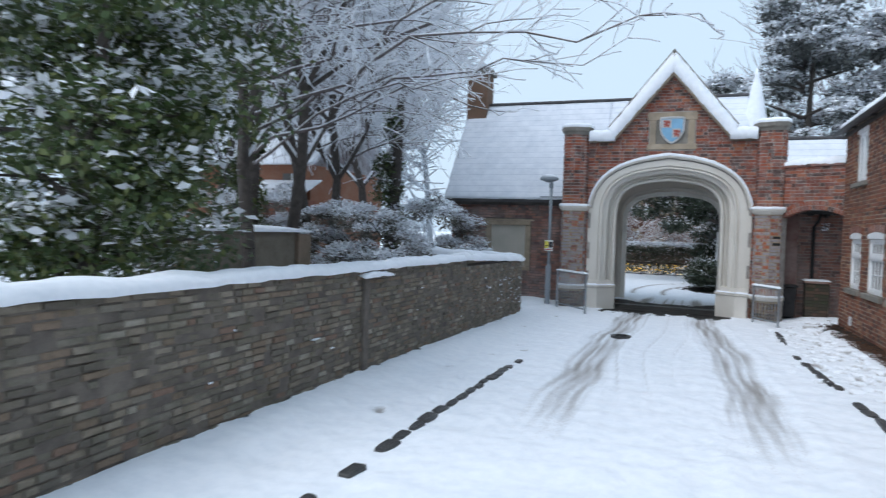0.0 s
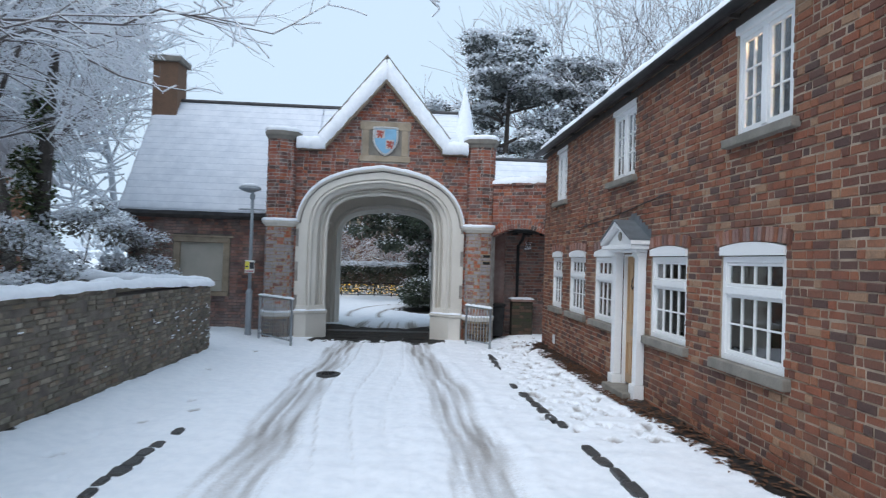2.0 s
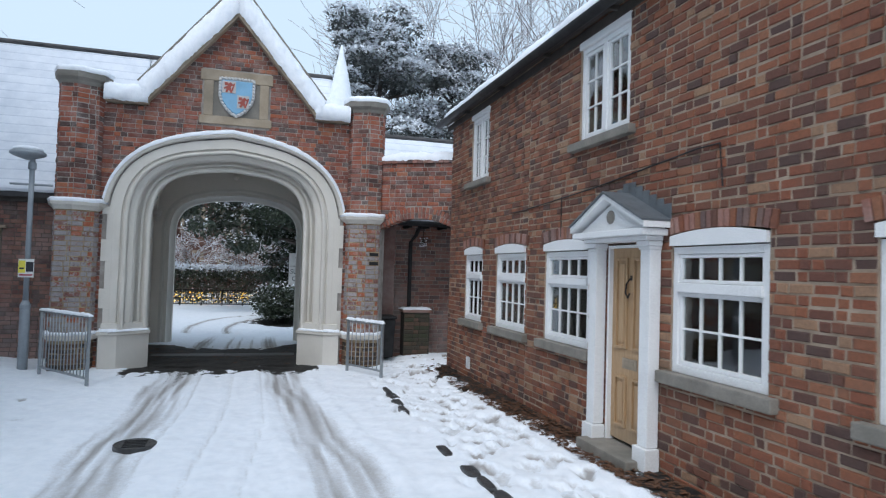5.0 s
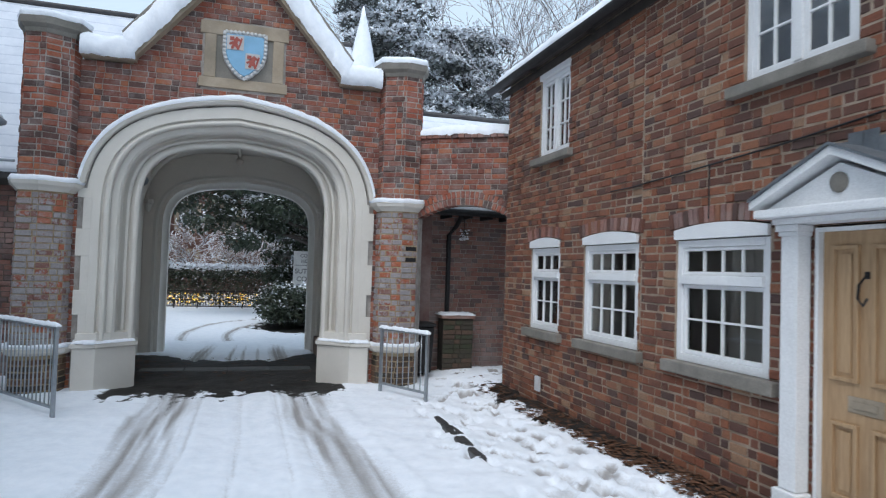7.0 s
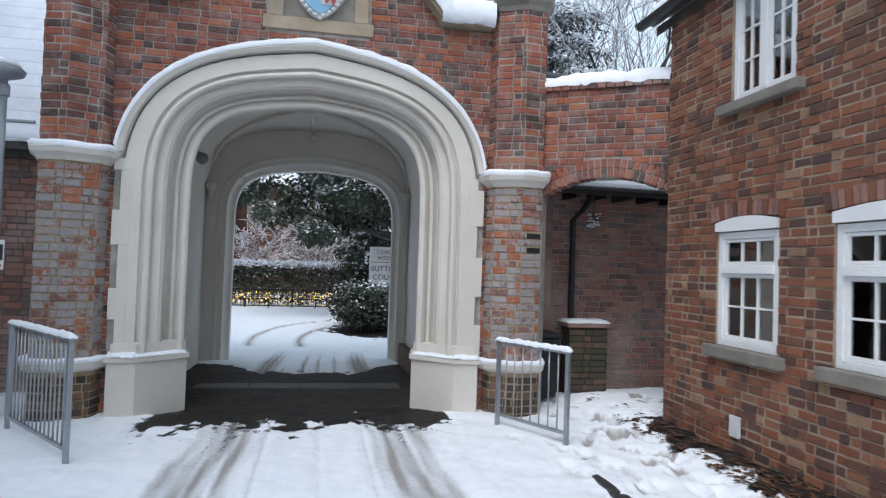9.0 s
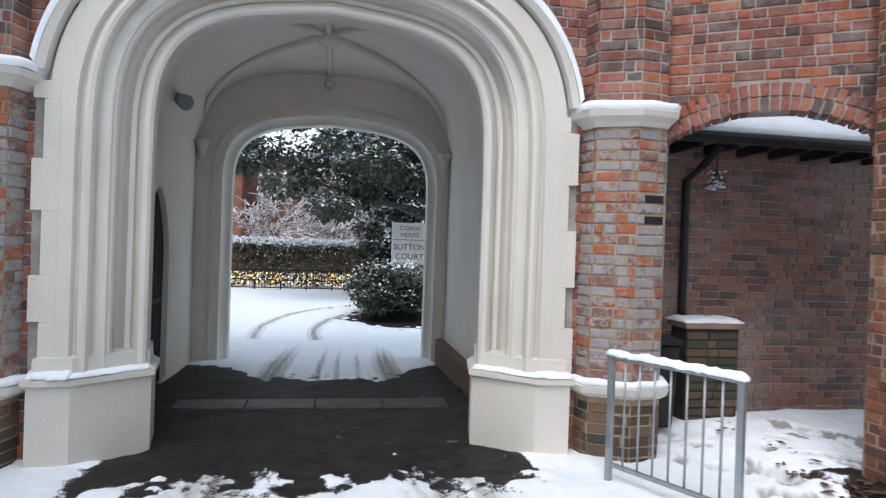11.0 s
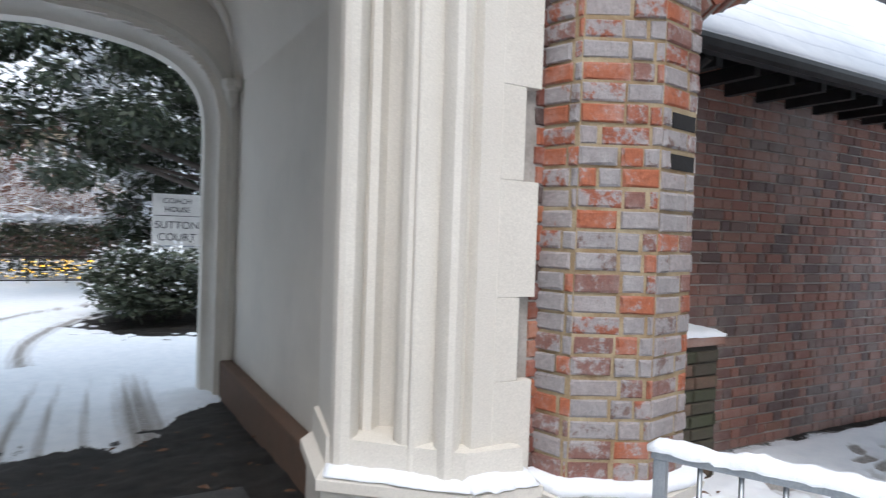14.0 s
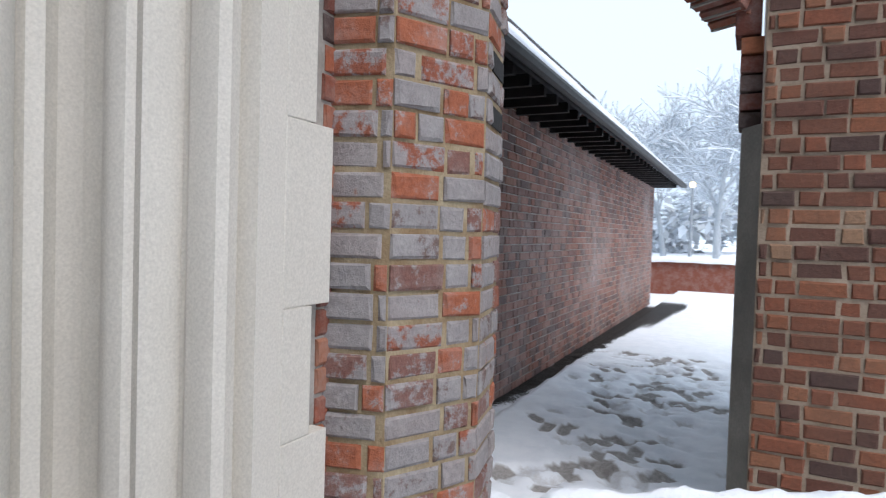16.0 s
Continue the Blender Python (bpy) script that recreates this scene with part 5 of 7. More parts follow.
def range_roof(owner, x0, x1, ey, ez, ry, rz, depth=0.10):
    by_ = 2 * ry - ey
    bm = bmesh.new()
    for y0, sgn in ((ey, 1), (by_, -1)):
        v = [bm.verts.new(p) for p in ((x0, y0, ez), (x1, y0, ez), (x1, ry, rz), (x0, ry, rz))]
        w = [bm.verts.new(p.co - Vector((0, 0, depth))) for p in v]
        bm.faces.new(v)
        bm.faces.new(w)
        for k in range(4):
            bm.faces.new((v[k], v[(k + 1) % 4], w[(k + 1) % 4], w[k]))
    part("roof", bm, slate, owner)
    bm = bmesh.new()
    snow_slab(bm, [(x0, ey - 0.02, ez + 0.005), (x1, ey - 0.02, ez + 0.005), (x1, ry, rz + 0.005), (x0, ry, rz + 0.005)], 0.05, 90, 40, 0.008, 1.0, 0.03, x0)
    ob = part("roof_snow", bm, roof_snow, owner, "thin snow over the roof slates", smooth=True)
    bm = bmesh.new()
    tube_mesh(bm, [(x0, ry, rz + 0.05), (x1, ry, rz + 0.05)], 0.06, 0.06, 8)
    part("ridge_tile", bm, slate, owner)
    bm = bmesh.new()
    v = [bm.verts.new(p) for p in ((x0 + 0.2, ey + 0.3, ez), (x0 + 0.2, by_ - 0.3, ez), (x0 + 0.2, ry, rz - 0.12))]
    bm.faces.new(v)
    part("gable", bm, M_DARK[""], owner)
    bm = bmesh.new()
    v = [bm.verts.new(p) for p in ((x1 - 0.2, ey + 0.3, ez), (x1 - 0.2, by_ - 0.3, ez), (x1 - 0.2, ry, rz - 0.12))]
    bm.faces.new(v)
    part("gable", bm, M_DARK[""], owner)


range_roof(barn, bx0 - 0.2, TL - 0.02, BY - 0.28, BE + 0.03, RY, RZ)
range_roof(barn, TL - 0.01, TR + 0.32, RY - 1.1, RZ - 1.1 * (RZ - BE - 0.03) / (RY - BY + 0.28), RY, RZ)
bm = bmesh.new()
for sd_ in (-1, 1):
    v = [bm.verts.new(p) for p in ((-0.52, 19.5, 6.98), (-0.52, 24.7, 6.98), (-0.52 + sd_ * 1.95, 24.7, 4.56), (-0.52 + sd_ * 1.95, 19.5, 4.56))]
    w = [bm.verts.new(p.co + Vector((0, 0, 0.12))) for p in v]
    bm.faces.new(v)
    bm.faces.new(w)
    for k in range(4):
        bm.faces.new((v[k], v[(k + 1) % 4], w[(k + 1) % 4], w[k]))
part("gate_roof", bm, roof_snow, gate, "snow-covered roof behind the gable")
boxed("gate_loft", TL, TR, 19.63, 24.5, 4.5, 4.56, slate, gate, 0)
boxed("eaves_board", bx0, bx1, BY - 0.20, BY - 0.17, BE - 0.16, BE - 0.03, timber_dark, barn, 0)
boxed("window_head", -6.32, -4.78, BY - 0.06, BY + 0.1, 2.165, 2.30, stone_tan, barn, 0.012)
boxed("window_drip", -6.42, -4.68, BY - 0.09, BY + 0.1, 2.305, 2.36, stone_tan, barn, 0.012)
boxed("window_jamb", -6.32, -6.14, BY - 0.03, BY + 0.12, 0.80, 2.16, stone_tan, barn, 0.012)
boxed("window_jamb", -4.96, -4.78, BY - 0.03, BY + 0.12, 0.80, 2.16, stone_tan, barn, 0.012)
boxed("window_sill", -6.32, -4.78, BY - 0.08, BY + 0.1, 0.68, 0.79, stone_tan, barn, 0.012)
boxed("board", -6.14, -4.96, BY + 0.05, BY + 0.08, 1.10, 2.16, board_paint, barn, 0.004, "cream painted boarded window")
boxed("board", -6.14, -4.96, BY + 0.045, BY + 0.08, 0.80, 1.09, board_paint, barn, 0.004)
bm = bmesh.new()
tube_mesh(bm, [(-7.35, BY - 0.08, -0.1), (-7.35, BY - 0.08, 2.8)], 0.05, 0.05, 10)
part("downpipe", bm, black_iron, barn)
chim = thing("chimney", "tall weathered brick chimney stack on the range roof", "chimney")
boxed("shaft", -7.75, -7.0, 22.3, 23.1, 5.6, 7.7, M_BASE[""], chim, 0.02)
boxed("chimney_cap", -7.85, -6.9, 22.2, 23.2, 7.7, 7.88, stone, chim, 0.02)
bm = bmesh.new()
snow_slab(bm, [(-7.85, 22.2, 7.88), (-6.9, 22.2, 7.88), (-6.9, 23.2, 7.88), (-7.85, 23.2, 7.88)], 0.12, 8, 8)
part("snow_cap", bm, snow, chim, smooth=True)

cot = thing("coach_house", "long low brick coach house with deep eaves and a snowy roof", "building")
CYW, CE = 20.32, 2.90
cx0, cx1 = 2.0, 16.6
cp = Panel(cx0, CYW, cx1, CYW)
c_ = backing("wall", cp, 0, cx1 - cx0, -0.4, CE, 0.3, mortar_pale)
c_.parent = cot
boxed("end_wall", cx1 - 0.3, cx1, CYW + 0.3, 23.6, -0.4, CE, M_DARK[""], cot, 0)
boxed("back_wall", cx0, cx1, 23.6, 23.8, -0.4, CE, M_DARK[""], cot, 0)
range_roof(cot, TR + 0.34, cx1 + 0.45, CYW - 0.62, CE - 0.12, 22.0, 5.02)
for k in range(36):
    x = cx0 + 0.35 + k * 0.4
    boxed("rafter_foot", x, x + 0.07, CYW - 0.55, CYW - 0.01, CE - 0.25, CE - 0.15, black_iron, cot, 0.005)
bm = bmesh.new()
tube_mesh(bm, [(cx0, CYW - 0.68, CE - 0.16), (cx1 + 0.45, CYW - 0.68, CE - 0.16)], 0.055, 0.055, 8)
part("gutter", bm, black_iron, cot)
bm = bmesh.new()
tube_mesh(bm, [(3.31, CYW - 0.10, -0.2), (3.31, CYW - 0.10, 2.35), (3.38, CYW - 0.3, 2.5), (3.38, CYW - 0.62, 2.68)], 0.045, 0.045, 10)
part("downpipe", bm, black_iron, cot)
boxed("buttress_pier", 2.4, 2.9, CYW - 0.35, CYW - 0.02, -0.4, 2.7, M_DARK[""], cot, 0.01)
# gable-end parapet of the range, seen edge-on and shaped here as a cone
end_parapet = thing("snowy_finial", "snow-plastered gable-end parapet, built as a pointed cone", "finial")
bm = bmesh.new()
lathe(bm, [(0.5, 4.6), (0.46, 5.0), (0.36, 5.6), (0.26, 6.2), (0.16, 6.7), (0.07, 7.1), (0.02, 7.35)], 1.87, 22.3, 9)
for v in bm.verts:
    v.co += Vector((0.04 * noise.noise(v.co * 3), 0, 0))
part("finial", bm, snow, end_parapet, smooth=True)

# ---- slanting wall with the small arch between buttress and house ----
SA = thing("arch_wall", "short brick wall pierced by a round-headed archway, snow along its top", "wall")
sp = Panel(2.33, 19.0, 3.70, 18.13)
sl_ = sp.length
SC, SH = sl_ / 2 + 0.03, sl_ / 2 - 0.02


def segment_hole(c, h, zs, rise):
    def f(z):
        if z <= zs:
            return (c - h, c + h)
        if z >= zs + rise:
            return None
        w = h * math.sqrt(1 - (z - zs) / rise)
        return (c - w, c + w)
    return f


small = segment_hole(SC, SH, 2.52, 0.23)
s_ = backing("wall", sp, 0, sl_, -0.35, 3.86, 0.22, mortar_pale, course=0.043, holes=[small])
s_.parent = SA
for ring_, rr in ((0, 0.0), (1, 0.118)):
    for k in range(22):
        t = -1 + 2 * (k + 0.5) / 22
        cu = SC + t * (SH + rr * 0.3)
        cz = 2.52 + 0.23 * (1 - t * t) + rr
        ang = math.degrees(math.atan2(2 * 0.23 * t, SH)) * 1.1
        bm = bmesh.new()
        add_box(bm, -0.030, 0.030, -0.020, 0.22, 0.004, 0.112, 0.006, sp.matrix(cu, cz, 0.0) @ pose(0, 0, 0, 0, ang, 0))
        part("arch_brick", bm, M_OLD[""], SA)
for k in range(14):
    u = 0.05 + k * (sl_ - 0.1) / 14
    bm = bmesh.new()
    add_box(bm, 0, (sl_ - 0.1) / 14 - 0.008, -0.05, 0.4, 3.86, 3.93, 0.008, sp.matrix(u, 0, 0))
    part("coping_brick", bm, M_DARK[""], SA)
bm = bmesh.new()
cs = [sp.at(0.0, 3.93, 0.06), sp.at(sl_, 3.93, 0.06), sp.at(sl_, 3.98, -0.42), sp.at(0.0, 3.98, -0.42)]
snow_slab(bm, cs, 0.16, 20, 6, 0.03, 5, 0.04)
part("snow", bm, snow, SA, smooth=True)
bm = bmesh.new()
ring = [(3.575, 18.062), (3.72, 18.15), (3.95, 18.16), (3.95, 18.10), (3.70, 18.062)]
lo = [bm.verts.new((x, y, -0.3)) for x, y in ring]
hi = [bm.verts.new((x, y, 2.0)) for x, y in ring]
for k in range(5):
    bm.faces.new((lo[k], lo[(k + 1) % 5], hi[(k + 1) % 5], hi[k]))
bm.faces.new(hi)
bm.faces.new(lo)
part("jamb_stone", bm, stone, SA, "grey chamfered stone jamb")
boxed("springer", 3.66, 3.95, 18.08, 18.20, 2.455, 2.80, M_OLD[""], SA, 0.01)
for k in range(5):
    boxed("corbel_brick", 3.72 - 0.015 * k, 3.9, 18.066, 18.17, 2.003 + k * 0.09, 2.083 + k * 0.09, M_OLD[""], SA, 0.006)

# ---- boundary wall ----
LWX, LY0, LY1 = -3.86, -4.0, 15.75
bw = thing("boundary_wall", "weathered rubble and brick boundary wall topped with snow", "wall")
lp = Panel(LWX, LY0, LWX, LY1)
cut_top = lambda z: (0.0, LY1 - LY0) if z < 1.22 else ((0.0, 15.4) if z < 1.37 else (0, 0))
w_ = backing("core", lp, 0, LY1 - LY0, -0.35, 1.366, 0.36, mortar_dark, course=0.066, skip_over=cut_top)
w_.parent = bw
boxed("return_wall", -6.6, LWX - 0.362, LY1 - 0.36, LY1, -0.3, 1.28, M_RUB[""], bw, 0.01)
boxed("pier", LWX + 0.003, LWX + 0.06, 7.22, 7.36, -0.2, 1.29, mortar_dark, bw, 0.02, "dark stained vertical joint")
for name, cs, th, nu in (("wall_snow", [(LWX + 0.05, LY0, 1.37), (LWX + 0.05, 11.4, 1.37), (LWX - 0.41, 11.4, 1.37), (LWX - 0.41, LY0, 1.37)], 0.11, 100),
                         ("wall_snow", [(LWX + 0.05, 11.3, 1.37), (LWX + 0.05, LY1 + 0.05, 1.22), (LWX - 0.41, LY1 + 0.05, 1.22), (LWX - 0.41, 11.3, 1.37)], 0.13, 50),
                         ("wall_snow", [(-6.6, LY1 - 0.40, 1.30), (LWX + 0.05, LY1 - 0.40, 1.23), (LWX + 0.05, LY1 + 0.04, 1.23), (-6.6, LY1 + 0.04, 1.30)], 0.16, 50),
                         ("pier_snow", [(LWX + 0.0, 7.14, 1.30), (LWX + 0.13, 7.14, 1.28), (LWX + 0.13, 7.95, 1.28), (LWX + 0.0, 7.95, 1.30)], 0.06, 6)):
    bm = bmesh.new()
    snow_slab(bm, cs, th, nu, 8, 0.02, 2.6, 0.05)
    part(name, bm, snow, bw, smooth=True)
rnd = random.Random(31)
bm = bmesh.new()
for k in range(60):
    y = rnd.uniform(1.5, 15.6) if k < 14 else 15.7 - 3.2 * rnd.random() ** 1.6
    z = ground_z(-3.8, y) + 0.12 + rnd.random() ** 0.6 * 0.95
    if z > 1.05 and k % 2:
        continue
    w = 0.010 + 0.10 * rnd.random() ** 3.5
    r = bmesh.ops.create_icosphere(bm, subdivisions=2, radius=1.0)
    for v in r["verts"]:
        v.co = Vector((LWX + 0.012 + v.co.x * 0.012, y + v.co.y * w * (1 + 0.6 * noise.noise(v.co * 2 + Vector((k, 0, 0)))), z + v.co.z * 0.010 * (1 + 1.4 * noise.noise(v.co * 2.2 + Vector((0, k, 0))))))
tagged(part("snow_fleck", bm, snow, bw, "flecks of snow caught on the stones", smooth=True), kind="stuff")

# ---- front door with its pedimented case ----
door = setting(new("door_2"), "pale oak six-panel front door in a white pedimented surround", "door")
DC = (DOOR[0] + DOOR[1]) / 2
DX = HX - 0.07
dleaf = boxed("leaf", DX + 0.10, DX + 0.145, DOOR[0] + 0.03, DOOR[1] - 0.03, 0.06, 2.03, oak, door, 0.004)
for z0, z1 in ((0.20, 0.72), (1.00, 1.93)):
    for y0, y1 in ((DOOR[0] + 0.11, DC - 0.05), (DC + 0.05, DOOR[1] - 0.11)):
        bm = bmesh.new()
        add_box(bm, DX + 0.076, DX + 0.10, y0, y0 + 0.028, z0, z1, 0.004)
        add_box(bm, DX + 0.076, DX + 0.10, y1 - 0.028, y1, z0, z1, 0.004)
        add_box(bm, DX + 0.076, DX + 0.10, y0 + 0.028, y1 - 0.028, z0, z0 + 0.028, 0.004)
        add_box(bm, DX + 0.076, DX + 0.10, y0 + 0.028, y1 - 0.028, z1 - 0.028, z1, 0.004)
        part("panel_moulding", bm, oak, dleaf)
        boxed("panel", DX + 0.088, DX + 0.10, y0 + 0.06, y1 - 0.06, z0 + 0.06, z1 - 0.06, oak, dleaf, 0.003)
lplate = boxed("letter_plate", DX + 0.09, DX + 0.10, DC - 0.13, DC + 0.13, 0.80, 0.91, stone_tan, dleaf, 0.006, "dull brass letter plate")
boxed("letter_flap", DX + 0.083, DX + 0.09, DC - 0.09, DC + 0.09, 0.83, 0.88, stone_tan, dleaf, 0.004)
bm = bmesh.new()
tube_mesh(bm, [(DX + 0.085, DC + 0.0, 1.72), (DX + 0.06, DC + 0.03, 1.66), (DX + 0.055, DC + 0.035, 1.57), (DX + 0.06, DC, 1.52), (DX + 0.06, DC - 0.03, 1.57)], 0.009, 0.009, 8)
part("knocker", bm, black_iron, dleaf, "black iron ring knocker")
boxed("plate", DX + 0.095, DX + 0.10, DC - 0.02, DC + 0.02, 1.70, 1.75, black_iron, dleaf, 0.003)
boxed("lock", DX + 0.085, DX + 0.10, DOOR[0] + 0.06, DOOR[0] + 0.10, 1.03, 1.09, black_iron, dleaf, 0.006)
frame_of("door_frame", door, DX + 0.05, DX + 0.15, DOOR[0] + 0.002, DOOR[1] - 0.002, -0.05, 2.06, 0.03)
boxed("doorstep", HX - 0.30, HX + 0.2, DOOR[0] - 0.1, DOOR[1] + 0.1, -0.25, 0.03, stone, door, 0.012, "worn grey stone doorstep")
for y0, y1 in ((DOOR[0] - 0.20, DOOR[0] - 0.01), (DOOR[1] + 0.01, DOOR[1] + 0.20)):
    boxed("pilaster", HX - 0.14, HX - 0.019, y0 + 0.02, y1 - 0.02, 0.17, 2.0, white_paint, door, 0.006)
    boxed("pilaster_base", HX - 0.175, HX - 0.019, y0 - 0.01, y1 + 0.01, -0.22, 0.165, white_paint, door, 0.01)
    boxed("capital", HX - 0.155, HX - 0.019, y0 + 0.008, y1 - 0.008, 2.0, 2.03, white_paint, door, 0.004)
    boxed("capital", HX - 0.175, HX - 0.019, y0 - 0.004, y1 + 0.004, 2.032, 2.08, white_paint, door, 0.006)
PY0, PY1 = DOOR[0] - 0.27, DOOR[1] + 0.27
boxed("entablature", HX - 0.20, HX - 0.018, PY0 + 0.06, PY1 - 0.06, 2.082, 2.125, white_paint, door, 0.006)
boxed("cornice", HX - 0.30, HX - 0.018, PY0 - 0.02, PY1 + 0.02, 2.127, 2.19, white_paint, door, 0.012)
bm = bmesh.new()
apex = 2.51
tri = [(PY0 + 0.02, 2.191), (PY1 - 0.02, 2.191), (DC, apex - 0.05)]
a = [bm.verts.new((HX - 0.22, y, z)) for y, z in tri]
b = [bm.verts.new((HX - 0.02, y, z)) for y, z in tri]
bm.faces.new(a)
bm.faces.new(b)
for k in range(3):
    bm.faces.new((a[k], a[(k + 1) % 3], b[(k + 1) % 3], b[k]))
part("pediment", bm, white_paint, door, "white painted pediment")
for sgn, ye in ((-1, PY0 - 0.05), (1, PY1 + 0.05)):
    for name, x0, lift, th, mat in (("raking_cornice", HX - 0.31, 0.0, 0.055, white_paint), ("lead_roof", HX - 0.33, 0.058, 0.02, lead)):
        bm = bmesh.new()
        pts = [(ye, 2.195 + lift), (DC, apex + lift), (DC, apex + lift + th), (ye, 2.195 + lift + th)]
        a = [bm.verts.new((x0, y, z)) for y, z in pts]
        b = [bm.verts.new((HX - 0.018, y, z)) for y, z in pts]
        bm.faces.new(a)
        bm.faces.new(b)
        for k in range(4):
            bm.faces.new((a[k], a[(k + 1) % 4], b[(k + 1) % 4], b[k]))
        part(name, bm, mat, door)
    for k in range(6):
        t0, t1 = k / 6, (k + 1) / 6
        y0, y1 = ye + (DC - ye) * t0, ye + (DC - ye) * t1
        z = 2.27 + (apex + 0.06 - 2.25) * t1
        boxed("flashing_step", HX - 0.0215, HX - 0.0165, min(y0, y1), max(y0, y1) - 0.004, z - 0.10, z + 0.10, lead, door, 0.0)
bm = bmesh.new()
bmesh.ops.create_uvsphere(bm, u_segments=16, v_segments=8, radius=0.07)
for v in bm.verts:
    v.co = Vector((HX - 0.225 + v.co.x * 0.35, DC + v.co.y, 2.33 + v.co.z))
part("boss", bm, stone, door, "small carved roundel", smooth=True)
boxed("wall_vent", HX - 0.05, HX - 0.017, 16.66, 16.80, 0.06, 0.26, sash_grey, house, 0.008, "small grey meter box")
bm = bmesh.new()
tube_mesh(bm, [(HX - 0.024, 15.0, 2.62), (HX - 0.024, 14.6, 2.62), (HX - 0.024, 12.6, 2.72), (HX - 0.024, 10.9, 2.86), (HX - 0.024, 10.62, 2.86), (HX - 0.024, 10.58, 2.5)], 0.008, 0.008, 6)
tube_mesh(bm, [(HX - 0.024, 13.4, 2.69), (HX - 0.024, 13.4, 2.2)], 0.006, 0.006, 6)
part("cable", bm, black_iron, house, "thin black cable clipped to the wall")

# ---- railings, lamp, bin, stub wall ----
def railing(x0, y0, x1, y1, zt):
    r = thing("guard_railing", "short galvanised steel guard railing with snow on its top bar", "railing", "gate railings")
    g0, g1 = ground_z(x0, y0), ground_z(x1, y1)
    a, b = Vector((x0, y0, 0)), Vector((x1, y1, 0))
    ang = math.degrees(math.atan2(y1 - y0, x1 - x0))
    ln = (b - a).length
    M = pose(x0, y0, 0, 0, 0, ang)
    for u in (0, ln):
        boxed("post", u - 0.022, u + 0.022, -0.022, 0.022, -0.4, zt + 0.0, steel, r, 0.005, m=M)
    top = boxed("top_rail", -0.03, ln + 0.03, -0.027, 0.027, zt + 0.001, zt + 0.032, steel, r, 0.006, m=M)
    boxed("bottom_rail", 0.022, ln - 0.022, -0.014, 0.014, min(g0, g1) + 0.10, min(g0, g1) + 0.135, steel, r, 0.004, m=M)
    n = 8 if ln < 1.3 else 15
    for k in range(1, n):
        bm = bmesh.new()
        u = ln * k / n
        tube_mesh(bm, [M @ Vector((u, 0, min(g0, g1) + 0.135)), M @ Vector((u, 0, zt + 0.002))], 0.009, 0.009, 8)
        part("baluster", bm, steel, r, smooth=True)
    bm = bmesh.new()
    snow_slab(bm, [M @ Vector(p) for p in ((-0.04, -0.035, zt + 0.033), (ln + 0.04, -0.035, zt + 0.033), (ln + 0.04, 0.035, zt + 0.033), (-0.04, 0.035, zt + 0.033))], 0.05, 40, 4, 0.012, 9, 0.02, x0)
    part("snow", bm, snow, top, smooth=True)


railing(1.72, 18.50, 2.20, 17.58, 0.72)
railing(-3.48, 18.62, -2.47, 17.34, 0.83)

LX, LY = -3.83, 18.95
lamp = thing("street_lamp", "slim grey street lamp with a flat round lantern and snow", "street lamp")
bm = bmesh.new()
lathe(bm, [(0.08, -0.35), (0.08, 0.86), (0.085, 0.87), (0.085, 0.92), (0.06, 0.97), (0.05, 1.0)], LX, LY, 16)
part("base_sleeve", bm, lamp_paint, lamp, smooth=False)
bm = bmesh.new()
lathe(bm, [(0.045, 0.99), (0.042, 3.48)], LX, LY, 14)
part("pole", bm, lamp_paint, lamp, smooth=True)
bm = bmesh.new()
tube_mesh(bm, [(LX - 0.33, LY, 3.02), (LX + 0.33, LY, 3.02)], 0.02, 0.02, 8)
part("cross_arm", bm, lamp_paint, lamp)
bm = bmesh.new()
lathe(bm, [(0.05, 3.28), (0.065, 3.29), (0.065, 3.40), (0.045, 3.42)], LX, LY, 14)
part("collar", bm, lamp_paint, lamp)
bm = bmesh.new()
lathe(bm, [(0.06, 3.45), (0.20, 3.50), (0.27, 3.53), (0.28, 3.57), (0.20, 3.62), (0.05, 3.64)], LX - 0.07, LY - 0.02, 20)
lant = part("lantern", bm, lamp_paint, lamp, "flat disc lantern", smooth=True)
bm = bmesh.new()
lathe(bm, [(0.24, 3.60), (0.22, 3.65), (0.12, 3.68), (0.03, 3.69)], LX - 0.07, LY - 0.02, 20)
part("snow_cap", bm, snow, lant, smooth=True)
sign_white = plain("sign white", (0.72, 0.72, 0.70))
sign_yellow = plain("sign yellow", (0.75, 0.66, 0.08))
sign_ink = plain("sign ink", (0.03, 0.03, 0.04))
notice = thing("notice", "small yellow and white notice strapped to the lamp post", "notice")
boxed("backing", LX - 0.12, LX + 0.12, LY - 0.062, LY - 0.052, 1.40, 1.72, sign_white, notice, 0.003)
boxed("yellow_panel", LX - 0.115, LX - 0.01, LY - 0.066, LY - 0.0625, 1.48, 1.69, sign_yellow, notice, 0)
boxed("picture", LX + 0.0, LX + 0.11, LY - 0.066, LY - 0.0625, 1.50, 1.67, sign_ink, notice, 0)
boxed("print_line", LX - 0.10, LX - 0.03, LY - 0.069, LY - 0.0665, 1.54, 1.57, sign_ink, notice, 0)
boxed("print_line", LX - 0.10, LX + 0.10, LY - 0.066, LY - 0.0625, 1.43, 1.455, plain("sign red", (0.45, 0.08, 0.10)), notice, 0)

